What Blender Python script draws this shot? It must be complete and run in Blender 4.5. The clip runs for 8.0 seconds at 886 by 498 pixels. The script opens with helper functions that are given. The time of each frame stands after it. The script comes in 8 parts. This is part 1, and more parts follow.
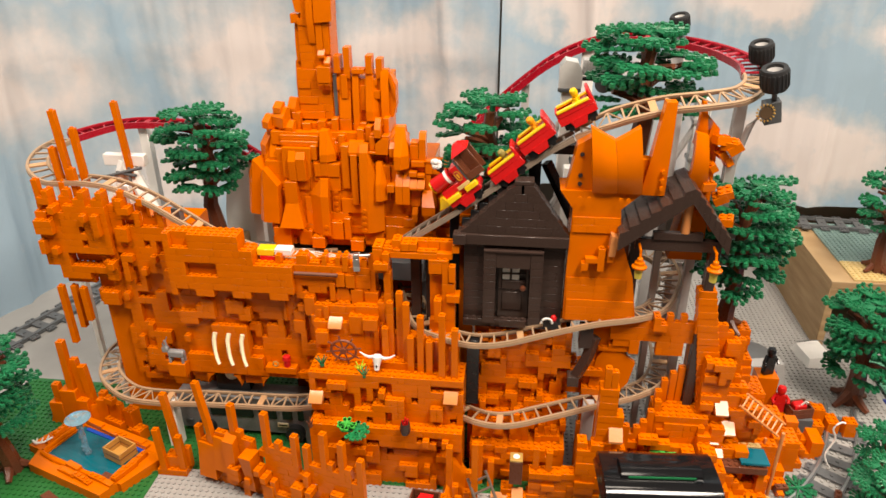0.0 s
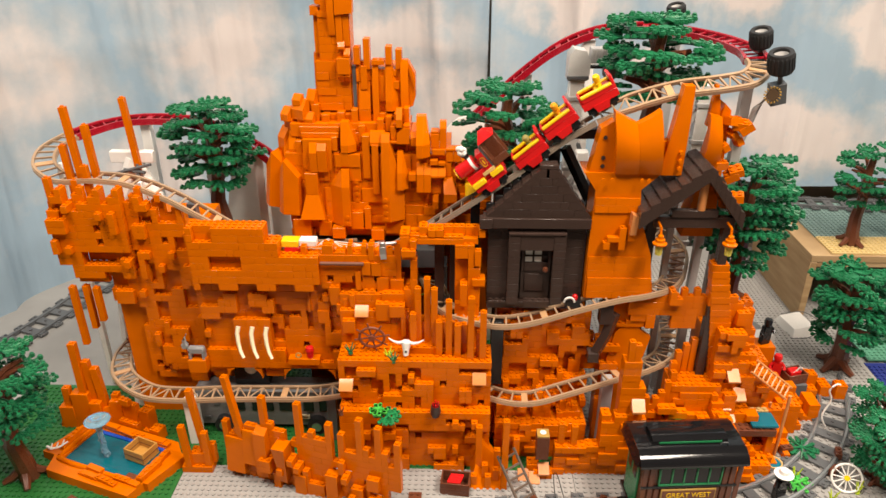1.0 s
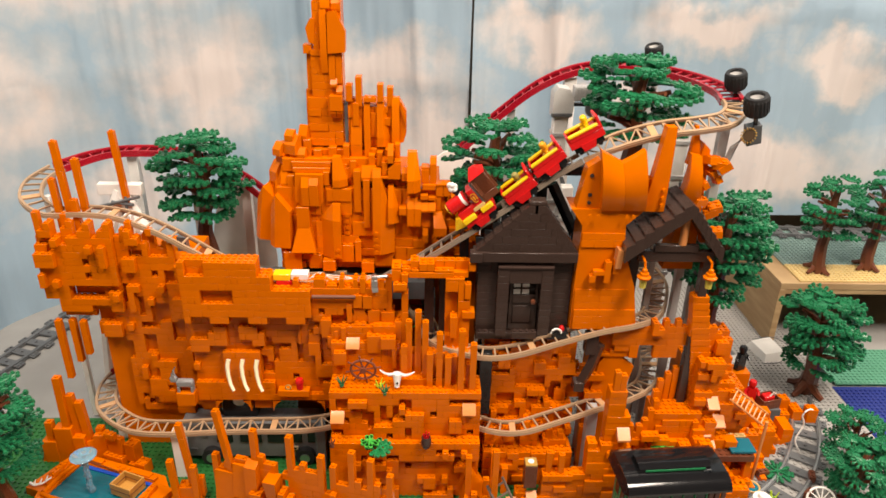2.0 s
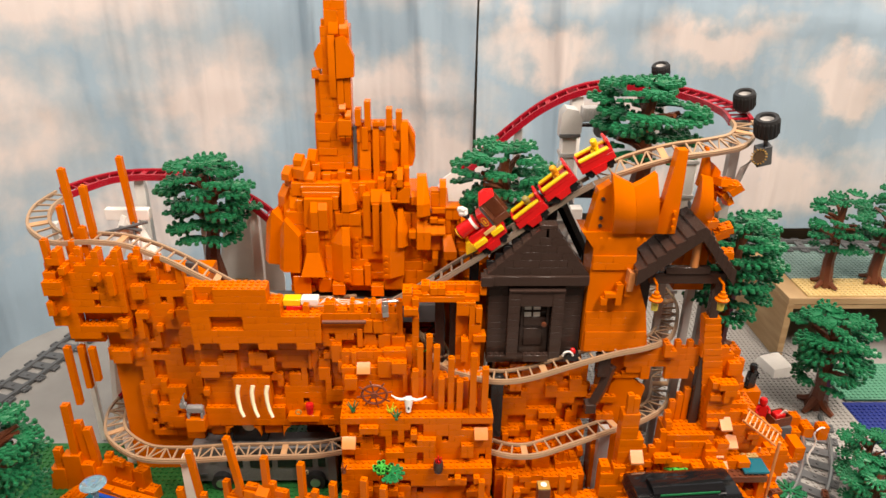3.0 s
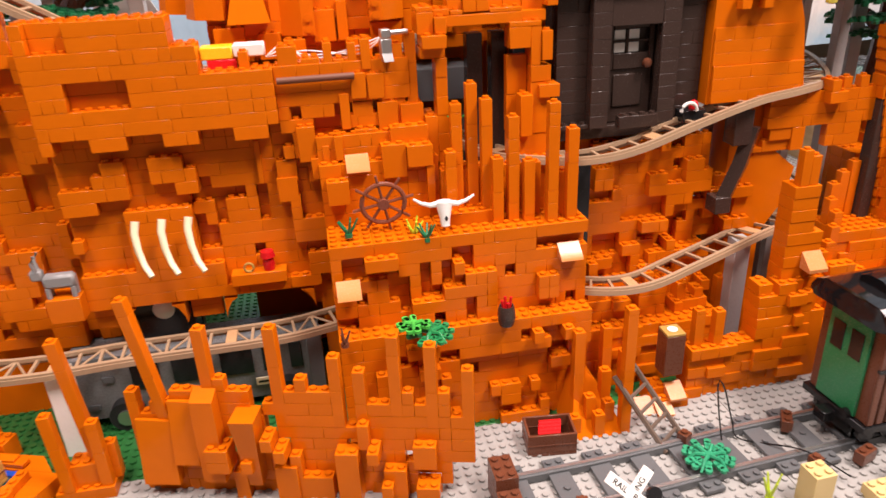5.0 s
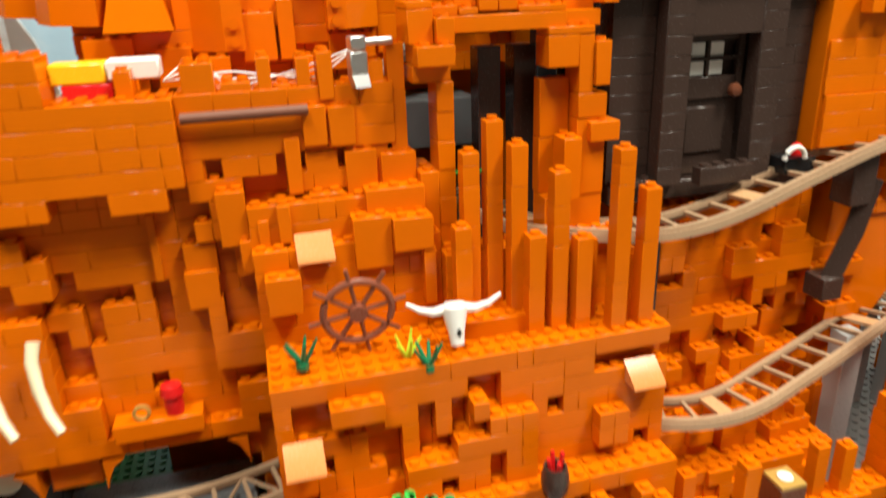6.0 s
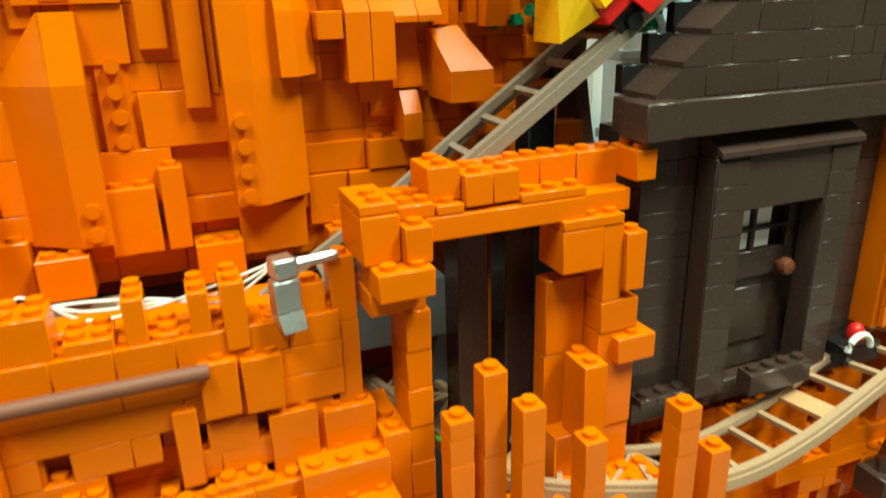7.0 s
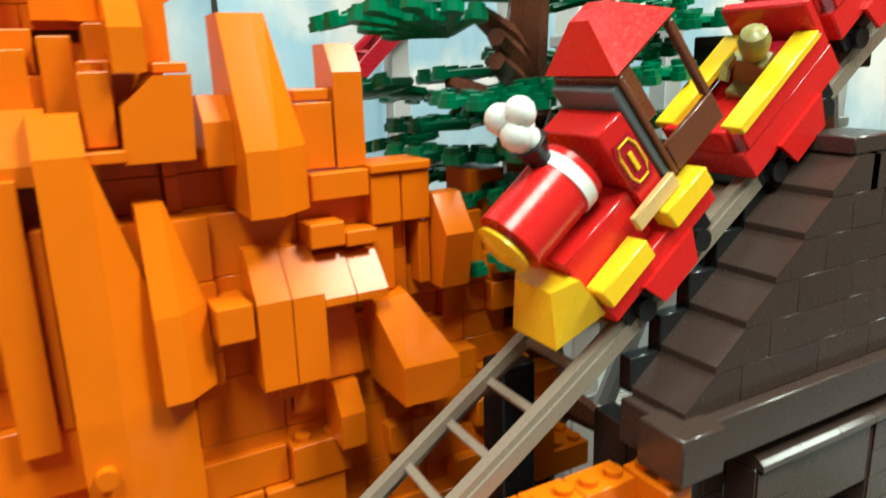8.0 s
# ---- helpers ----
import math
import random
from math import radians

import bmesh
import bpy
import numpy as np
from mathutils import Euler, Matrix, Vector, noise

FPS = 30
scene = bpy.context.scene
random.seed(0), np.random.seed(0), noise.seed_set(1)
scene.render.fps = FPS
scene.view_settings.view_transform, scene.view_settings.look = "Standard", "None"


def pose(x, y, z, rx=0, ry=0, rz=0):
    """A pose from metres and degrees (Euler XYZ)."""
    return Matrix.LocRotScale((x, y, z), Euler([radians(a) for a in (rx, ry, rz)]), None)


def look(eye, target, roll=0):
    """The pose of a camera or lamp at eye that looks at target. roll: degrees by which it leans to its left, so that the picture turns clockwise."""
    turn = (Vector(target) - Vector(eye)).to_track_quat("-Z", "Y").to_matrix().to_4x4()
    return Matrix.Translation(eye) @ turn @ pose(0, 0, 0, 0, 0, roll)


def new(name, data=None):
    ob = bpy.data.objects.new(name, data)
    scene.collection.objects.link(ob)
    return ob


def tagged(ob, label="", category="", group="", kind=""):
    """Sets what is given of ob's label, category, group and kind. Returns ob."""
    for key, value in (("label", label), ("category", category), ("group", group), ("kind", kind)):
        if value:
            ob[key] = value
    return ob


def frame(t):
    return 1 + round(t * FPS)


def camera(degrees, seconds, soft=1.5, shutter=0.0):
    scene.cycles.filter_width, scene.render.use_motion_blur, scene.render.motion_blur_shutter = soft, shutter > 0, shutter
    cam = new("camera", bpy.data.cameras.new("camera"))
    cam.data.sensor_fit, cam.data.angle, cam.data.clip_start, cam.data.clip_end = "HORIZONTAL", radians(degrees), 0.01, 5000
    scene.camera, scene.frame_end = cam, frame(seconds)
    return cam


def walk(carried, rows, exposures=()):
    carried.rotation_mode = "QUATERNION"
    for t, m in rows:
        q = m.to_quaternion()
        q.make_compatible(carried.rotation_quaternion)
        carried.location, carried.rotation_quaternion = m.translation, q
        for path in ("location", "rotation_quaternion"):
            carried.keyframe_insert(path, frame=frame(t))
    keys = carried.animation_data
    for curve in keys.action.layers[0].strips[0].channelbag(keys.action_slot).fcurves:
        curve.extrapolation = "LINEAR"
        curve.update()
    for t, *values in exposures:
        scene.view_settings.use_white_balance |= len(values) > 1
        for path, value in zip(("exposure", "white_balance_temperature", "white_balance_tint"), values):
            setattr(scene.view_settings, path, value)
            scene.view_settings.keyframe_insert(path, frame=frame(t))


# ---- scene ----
cam = camera(63.9, 8.0, 1.5, 0.3)
PATH = [
    (0, (0.057, -0.001, 0.689), (-0.147, 1.775, -0.208), -0.2),
    (0.5, (0.002, -0.025, 0.688), (-0.111, 1.751, -0.225), -0.5),
    (1, (-0.042, -0.034, 0.685), (-0.083, 1.751, -0.217), 0.1),
    (1.5, (-0.07, -0.038, 0.686), (-0.057, 1.756, -0.198), 0.8),
    (2, (-0.074, -0.042, 0.711), (-0.017, 1.764, -0.146), 1.4),
    (2.2, (-0.079, -0.042, 0.72), (-0.005, 1.769, -0.126), 1.7),
    (3.3, (-0.101, -0.009, 0.73), (-0.036, 1.805, -0.109), 0.5),
    (3.5, (-0.116, 0.017, 0.69), (-0.027, 1.838, -0.134), 0.7),
    (4, (-0.156, 0.106, 0.556), (-0.086, 1.911, -0.304), -1.4),
    (4.5, (-0.192, 0.149, 0.455), (0.01, 1.941, -0.411), -2.6),
    (4.7, (-0.19, 0.18, 0.416), (0.064, 1.965, -0.45), -2.6),
    (5.8, (-0.185, 0.37, 0.307), (0.242, 2.202, -0.372), -2.4),
    (6, (-0.183, 0.418, 0.326), (0.293, 2.221, -0.395), -2.0),
    (6.5, (-0.171, 0.501, 0.36), (0.409, 2.277, -0.352), -1.7),
    (7, (-0.161, 0.548, 0.372), (0.531, 2.297, -0.309), -1.5),
    (7.5, (-0.159, 0.603, 0.404), (0.692, 2.306, -0.211), -0.8),
    (8, (-0.136, 0.631, 0.424), (0.804, 2.322, -0.082), -1.7),
]
walk(cam, [(t, look(eye, target, roll)) for t, eye, target, roll in PATH],
     exposures=[(0.0, -0.30, 6800, 15), (3.5, -0.31, 6850, 20), (4.0, -0.26, 6850, 25), (4.5, -0.10, 6650, 31), (5.8, 0.05, 6350, 8), (6.5, 0.06, 6150, -12), (7.0, 0.10, 5950, -26), (7.5, 0.09, 5650, -27), (8.0, 0.04, 5550, -13)])

# ---------------------------------------------------------------- light
world = bpy.data.worlds.new("world")
scene.world = world
world.use_nodes = True
bg = world.node_tree.nodes["Background"]
bg.inputs[0].default_value, bg.inputs[1].default_value = (1.0, 0.93, 0.84, 1), 0.07


def ceiling_lamp(x, y, z, sx, sy, watts):
    d = bpy.data.lights.new("ceiling_panel_light", "AREA")
    d.shape, d.size, d.size_y, d.energy, d.color = "RECTANGLE", sx, sy, watts, (1.0, 0.92, 0.79)
    o = new("ceiling_panel_light", d)
    o.location = (x, y, z)
    return o


ceiling_lamp(-0.60, 0.05, 1.95, 0.40, 0.8, 42)
ceiling_lamp(0.75, -0.05, 1.95, 0.40, 0.7, 68)
ceiling_lamp(1.98, 0.78, 1.95, 0.50, 1.1, 42)
ceiling_lamp(0.20, 0.82, 1.95, 0.80, 0.25, 12)
scene.view_settings.exposure = 0.0

# ---------------------------------------------------------------- geometry helpers
U, B, P = 0.008, 0.0096, 0.0032   # stud pitch, brick height, plate height


class Geo:
    """Vertices and faces of one mesh, gathered piece by piece."""

    def __init__(self):
        self.v, self.f = [], []

    def add(self, verts, faces, m=None):
        n = len(self.v)
        self.v += [tuple(m @ Vector(p)) if m is not None else tuple(p) for p in verts]
        self.f += [tuple(i + n for i in face) for face in faces]
        return self

    def box(self, x0, x1, y0, y1, z0, z1, c=0.0003, m=None):
        lo, hi = (x0, y0, z0), (x1, y1, z1)
        c = min(c, 0.45 * min(hi[k] - lo[k] for k in range(3)))
        idx, vs = {}, []
        for sx in (0, 1):
            for sy in (0, 1):
                for sz in (0, 1):
                    s = (sx, sy, sz)
                    for a in range(3):
                        p = [(hi[k] - c if s[k] else lo[k] + c) if k != a else (hi[k] if s[k] else lo[k]) for k in range(3)]
                        idx[s, a] = len(vs)
                        vs.append(p)
        fs = []
        for a in range(3):
            b, d = (a + 1) % 3, (a + 2) % 3
            for side in (0, 1):
                q = []
                for sb, sd in ((0, 0), (1, 0), (1, 1), (0, 1)):
                    s = [0, 0, 0]
                    s[a], s[b], s[d] = side, sb, sd
                    q.append(idx[tuple(s), a])
                fs.append(q if side else q[::-1])
        for a in range(3):
            b, d = (a + 1) % 3, (a + 2) % 3
            for sb in (0, 1):
                for sd in (0, 1):
                    s0, s1 = [0, 0, 0], [0, 0, 0]
                    s0[b] = s1[b] = sb
                    s0[d] = s1[d] = sd
                    s1[a] = 1
                    q = [idx[tuple(s0), b], idx[tuple(s1), b], idx[tuple(s1), d], idx[tuple(s0), d]]
                    fs.append(q if sb != sd else q[::-1])
        for s in [(i, j, k) for i in (0, 1) for j in (0, 1) for k in (0, 1)]:
            q = [idx[s, 0], idx[s, 1], idx[s, 2]]
            fs.append(q if sum(s) % 2 else q[::-1])
        return self.add(vs, fs, m)

    def cyl(self, base, r, h, n=10, r2=None, m=None, axis="z"):
        r2 = r if r2 is None else r2
        vs = []
        for k, (rr, zz) in enumerate(((r, 0), (r2, h))):
            for i in range(n):
                a = 2 * math.pi * (i + 0.5) / n
                p = (rr * math.cos(a), rr * math.sin(a), zz)
                if axis == "y":
                    p = (p[0], -p[2], p[1])
                elif axis == "x":
                    p = (p[2], p[0], p[1])
                vs.append((base[0] + p[0], base[1] + p[1], base[2] + p[2]))
        fs = [tuple(range(n))[::-1], tuple(range(n, 2 * n))] + [(i, (i + 1) % n, n + (i + 1) % n, n + i) for i in range(n)]
        return self.add(vs, fs, m)

    def prism(self, poly, lo, hi, axis="y", m=None):
        """A polygon (pairs) drawn out along an axis."""
        def put(p, t):
            return {"y": (p[0], t, p[1]), "x": (t, p[0], p[1]), "z": (p[0], p[1], t)}[axis]
        n = len(poly)
        vs = [put(p, lo) for p in poly] + [put(p, hi) for p in poly]
        fs = [tuple(range(n)), tuple(range(n, 2 * n))[::-1]] + [(n + i, n + (i + 1) % n, (i + 1) % n, i) for i in range(n)]
        return self.add(vs, fs, m)

    def hull8(self, bottom, top, m=None):
        """A six-sided block from four bottom and four top corners."""
        return self.add(list(bottom) + list(top), [(3, 2, 1, 0), (4, 5, 6, 7), (0, 1, 5, 4), (1, 2, 6, 5), (2, 3, 7, 6), (3, 0, 4, 7)], m)

    def tube(self, pts, r, n=8, r_end=None):
        pts = [Vector(p) for p in pts]
        r_end = r if r_end is None else r_end
        vs, fs = [], []
        for i, p in enumerate(pts):
            d = (pts[min(i + 1, len(pts) - 1)] - pts[max(i - 1, 0)]).normalized()
            side = d.cross(Vector((0, 0, 1)) if abs(d.z) < 0.9 else Vector((1, 0, 0))).normalized()
            up = side.cross(d)
            rr = r + (r_end - r) * i / max(1, len(pts) - 1)
            for k in range(n):
                a = 2 * math.pi * k / n
                vs.append(p + rr * (math.cos(a) * side + math.sin(a) * up))
        for i in range(len(pts) - 1):
            for k in range(n):
                fs.append((i * n + k, i * n + (k + 1) % n, (i + 1) * n + (k + 1) % n, (i + 1) * n + k))
        fs += [tuple(range(n))[::-1], tuple(range((len(pts) - 1) * n, len(pts) * n))]
        return self.add(vs, fs)

    def lathe(self, profile, n=16, base=(0, 0, 0), m=None):
        """(radius, height) pairs turned round z."""
        vs, fs = [], []
        for r, z in profile:
            for k in range(n):
                a = 2 * math.pi * k / n
                vs.append((base[0] + r * math.cos(a), base[1] + r * math.sin(a), base[2] + z))
        for i in range(len(profile) - 1):
            for k in range(n):
                fs.append((i * n + k, i * n + (k + 1) % n, (i + 1) * n + (k + 1) % n, (i + 1) * n + k))
        fs += [tuple(range(n))[::-1], tuple(range((len(profile) - 1) * n, len(profile) * n))]
        return self.add(vs, fs, m)

    def sweep(self, pts, ups, w, h, off=0.0, drop=0.0):
        """A w by h bar along pts, set off sideways and downwards."""
        vs, fs = [], []
        pts = [Vector(p) for p in pts]
        for i, p in enumerate(pts):
            d = (pts[min(i + 1, len(pts) - 1)] - pts[max(i - 1, 0)]).normalized()
            side = d.cross(Vector(ups[i])).normalized()
            up = side.cross(d)
            for a, b in ((-w / 2, -h / 2), (w / 2, -h / 2), (w / 2, h / 2), (-w / 2, h / 2)):
                vs.append(p + side * (off + a) + up * (b - drop))
        n = 4
        for i in range(len(pts) - 1):
            for k in range(n):
                fs.append((i * n + k, i * n + (k + 1) % n, (i + 1) * n + (k + 1) % n, (i + 1) * n + k))
        fs += [(3, 2, 1, 0), tuple(range((len(pts) - 1) * n, len(pts) * n))]
        return self.add(vs, fs)

    def mesh(self, name, material, angle=38):
        me = bpy.data.meshes.new(name)
        me.from_pydata(self.v, [], self.f)
        bm = bmesh.new()
        bm.from_mesh(me)
        bmesh.ops.recalc_face_normals(bm, faces=bm.faces)
        bm.to_mesh(me)
        bm.free()
        me.shade_smooth()
        me.set_sharp_from_angle(angle=radians(angle))
        me.materials.append(material)
        return me


def part(name, geo, material, parent, label="", at=None):
    """Links a Geo (or a ready mesh) as one mesh object under a thing or a part."""
    me = geo.mesh(name, material) if isinstance(geo, Geo) else geo
    o = new(name, me)
    if at is not None:
        o.matrix_basis = at
    o.parent = parent
    if label:
        tagged(o, label)
    return o


def thing(name, label, category, at=(0, 0, 0), rz=0, group="", kind=""):
    e = new(name)
    e.empty_display_size = 0.01
    e.matrix_basis = pose(*at, 0, 0, rz)
    return tagged(e, label, category, group, kind)


def single(name, geo, material, label, category, at=(0, 0, 0), rz=0, group="", kind=""):
    o = new(name, geo.mesh(name, material))
    o.matrix_basis = pose(*at, 0, 0, rz)
    return tagged(o, label, category, group, kind)


def spline(points, step=0.004):
    """A smooth line through points, resampled at even steps."""
    pts = [Vector(p) for p in points]
    out = []
    for i in range(len(pts) - 1):
        p0, p1, p2, p3 = pts[max(i - 1, 0)], pts[i], pts[i + 1], pts[min(i + 2, len(pts) - 1)]
        for k in range(24):
            t = k / 24
            out.append(0.5 * (2 * p1 + (p2 - p0) * t + (2 * p0 - 5 * p1 + 4 * p2 - p3) * t * t + (3 * p1 - p0 - 3 * p2 + p3) * t ** 3))
    out.append(pts[-1])
    res, need = [out[0]], step
    for a, b in zip(out, out[1:]):
        d = (b - a).length
        while d >= need > 0:
            a = a + (b - a) * (need / d)
            res.append(a)
            d = (b - a).length
            need = step
        need -= d
    return res


# ---------------------------------------------------------------- materials
def plastic(name, rgb, rough=0.28, vary=0.10, wear=0.25, alpha=1.0, trans=0.0, ior=1.5):
    """Moulded plastic: slight shade differences from piece to piece, mould marks, faint scratches and dust."""
    m = bpy.data.materials.new(name)
    m.use_nodes = True
    nt = m.node_tree
    N, L = nt.nodes, nt.links
    bsdf = N["Principled BSDF"]
    geo, info = N.new("ShaderNodeNewGeometry"), N.new("ShaderNodeObjectInfo")
    big, fine = N.new("ShaderNodeTexNoise"), N.new("ShaderNodeTexNoise")
    big.inputs["Scale"].default_value, big.inputs["Detail"].default_value = 55, 3
    fine.inputs["Scale"].default_value, fine.inputs["Detail"].default_value = 900, 2
    for n in (big, fine):
        L.new(geo.outputs["Position"], n.inputs["Vector"])
    add = N.new("ShaderNodeMath")
    add.operation = "ADD"
    L.new(info.outputs["Random"], add.inputs[0])
    L.new(geo.outputs["Random Per Island"], add.inputs[1])
    mul = N.new("ShaderNodeMath")
    mul.operation = "MULTIPLY_ADD"
    mul.inputs[1].default_value, mul.inputs[2].default_value = vary, 1.0 - vary
    L.new(add.outputs[0], mul.inputs[0])
    mul2 = N.new("ShaderNodeMath")
    mul2.operation = "MULTIPLY_ADD"
    mul2.inputs[1].default_value = 0.16
    mul2.inputs[2].default_value = -0.08
    L.new(big.outputs["Fac"], mul2.inputs[0])
    val = N.new("ShaderNodeMath")
    L.new(mul.outputs[0], val.inputs[0])
    L.new(mul2.outputs[0], val.inputs[1])
    hsv = N.new("ShaderNodeHueSaturation")
    hsv.inputs["Color"].default_value = (*rgb, 1)
    L.new(val.outputs[0], hsv.inputs["Value"])
    L.new(hsv.outputs["Color"], bsdf.inputs["Base Color"])
    rr = N.new("ShaderNodeMath")
    rr.operation = "MULTIPLY_ADD"
    rr.inputs[1].default_value, rr.inputs[2].default_value = wear, rough - wear / 2
    L.new(fine.outputs["Fac"], rr.inputs[0])
    L.new(rr.outputs[0], bsdf.inputs["Roughness"])
    bump = N.new("ShaderNodeBump")
    bump.inputs["Strength"].default_value, bump.inputs["Distance"].default_value = 0.12, 0.0004
    L.new(big.outputs["Fac"], bump.inputs["Height"])
    L.new(bump.outputs["Normal"], bsdf.inputs["Normal"])
    bsdf.inputs["IOR"].default_value = ior
    bsdf.inputs["Specular IOR Level"].default_value = 0.4
    bsdf.inputs["Transmission Weight"].default_value = trans
    return m


def metal(name, rgb, rough=0.35):
    m = plastic(name, rgb, rough, 0.05, 0.2)
    m.node_tree.nodes["Principled BSDF"].inputs["Metallic"].default_value = 1.0
    return m


ORANGE = plastic("orange_plastic", (0.645, 0.136, 0.0006), 0.19, 0.07, 0.12)
ORANGE.node_tree.nodes["Principled BSDF"].inputs["Specular IOR Level"].default_value = 0.16
LIGHT_ORANGE = plastic("light_orange_plastic", (0.62, 0.235, 0.072), 0.25)
BROWN = plastic("dark_brown_plastic", (0.046, 0.028, 0.0225), 0.25, 0.10, 0.15)
TRACK = plastic("dark_tan_plastic", (0.38, 0.25, 0.152), 0.30, 0.06)
GREY_TRACK = plastic("taupe_plastic", (0.24, 0.19, 0.145), 0.30, 0.06)
BROWN_GLOSS = plastic("glossy_brown_plastic", (0.054, 0.033, 0.027), 0.12, 0.10, 0.06)
PLATE_TAN = plastic("warm_tan_plastic", (0.52, 0.30, 0.15), 0.3, 0.06)
RED = plastic("red_plastic", (0.60, 0.012, 0.012), 0.24, 0.05)
DARK_RED = plastic("dark_red_plastic", (0.36, 0.008, 0.020), 0.26, 0.05)
YELLOW = plastic("yellow_plastic", (0.88, 0.55, 0.012), 0.25, 0.05)
WHITE = plastic("white_plastic", (0.80, 0.78, 0.74), 0.3, 0.05)
CREAM = plastic("cream_plastic", (0.80, 0.70, 0.47), 0.3, 0.05)
BLACK = plastic("black_plastic", (0.012, 0.012, 0.013), 0.22, 0.05)
BLACK_GLOSS = plastic("glossy_black_plastic", (0.008, 0.008, 0.009), 0.10, 0.05, 0.06)
RUBBER = plastic("black_rubber", (0.018, 0.018, 0.019), 0.6, 0.05)
GREY = plastic("light_grey_plastic", (0.42, 0.41, 0.40), 0.3, 0.05)
DARK_GREY = plastic("dark_grey_plastic", (0.11, 0.115, 0.12), 0.32, 0.05)
SILVER = metal("silver_plastic", (0.62, 0.62, 0.62), 0.4)
LEAF = plastic("green_leaf_plastic", (0.010, 0.150, 0.060), 0.32, 0.14)
BRIGHT_GREEN = plastic("bright_green_plastic", (0.05, 0.42, 0.06), 0.3, 0.1)
LIME = plastic("lime_plastic", (0.48, 0.62, 0.03), 0.3, 0.1)
DOOR_GREEN = plastic("coach_green_plastic", (0.015, 0.20, 0.075), 0.25, 0.04)
TRUNK = plastic("reddish_brown_plastic", (0.135, 0.042, 0.020), 0.3, 0.12)
BASE_GREY = plastic("baseplate_grey_plastic", (0.34, 0.33, 0.315), 0.34, 0.05)
BASE_GREEN = plastic("baseplate_green_plastic", (0.018, 0.13, 0.03), 0.34, 0.05)
BASE_TAN = plastic("baseplate_tan_plastic", (0.62, 0.46, 0.20), 0.34, 0.05)
BASE_BLUE = plastic("baseplate_blue_plastic", (0.20, 0.30, 0.28), 0.3, 0.05)
BLUE = plastic("blue_plastic", (0.01, 0.07, 0.42), 0.25, 0.05)
TAN = plastic("tan_plastic", (0.62, 0.41, 0.16), 0.3, 0.06)
WATER = plastic("teal_water_plastic", (0.0, 0.105, 0.145), 0.10, 0.2)
TRANS_BLUE = plastic("clear_blue_plastic", (0.45, 0.75, 0.90), 0.08, 0.02, 0.05, trans=0.75)
GOLD = plastic("old_gold_plastic", (0.42, 0.25, 0.06), 0.3, 0.05)
FLESH = plastic("tan_figure_plastic", (0.72, 0.42, 0.24), 0.3, 0.05)
LAVENDER = plastic("lamp_yellow_green_plastic", (0.75, 0.62, 0.10), 0.2, 0.05, trans=0.3)


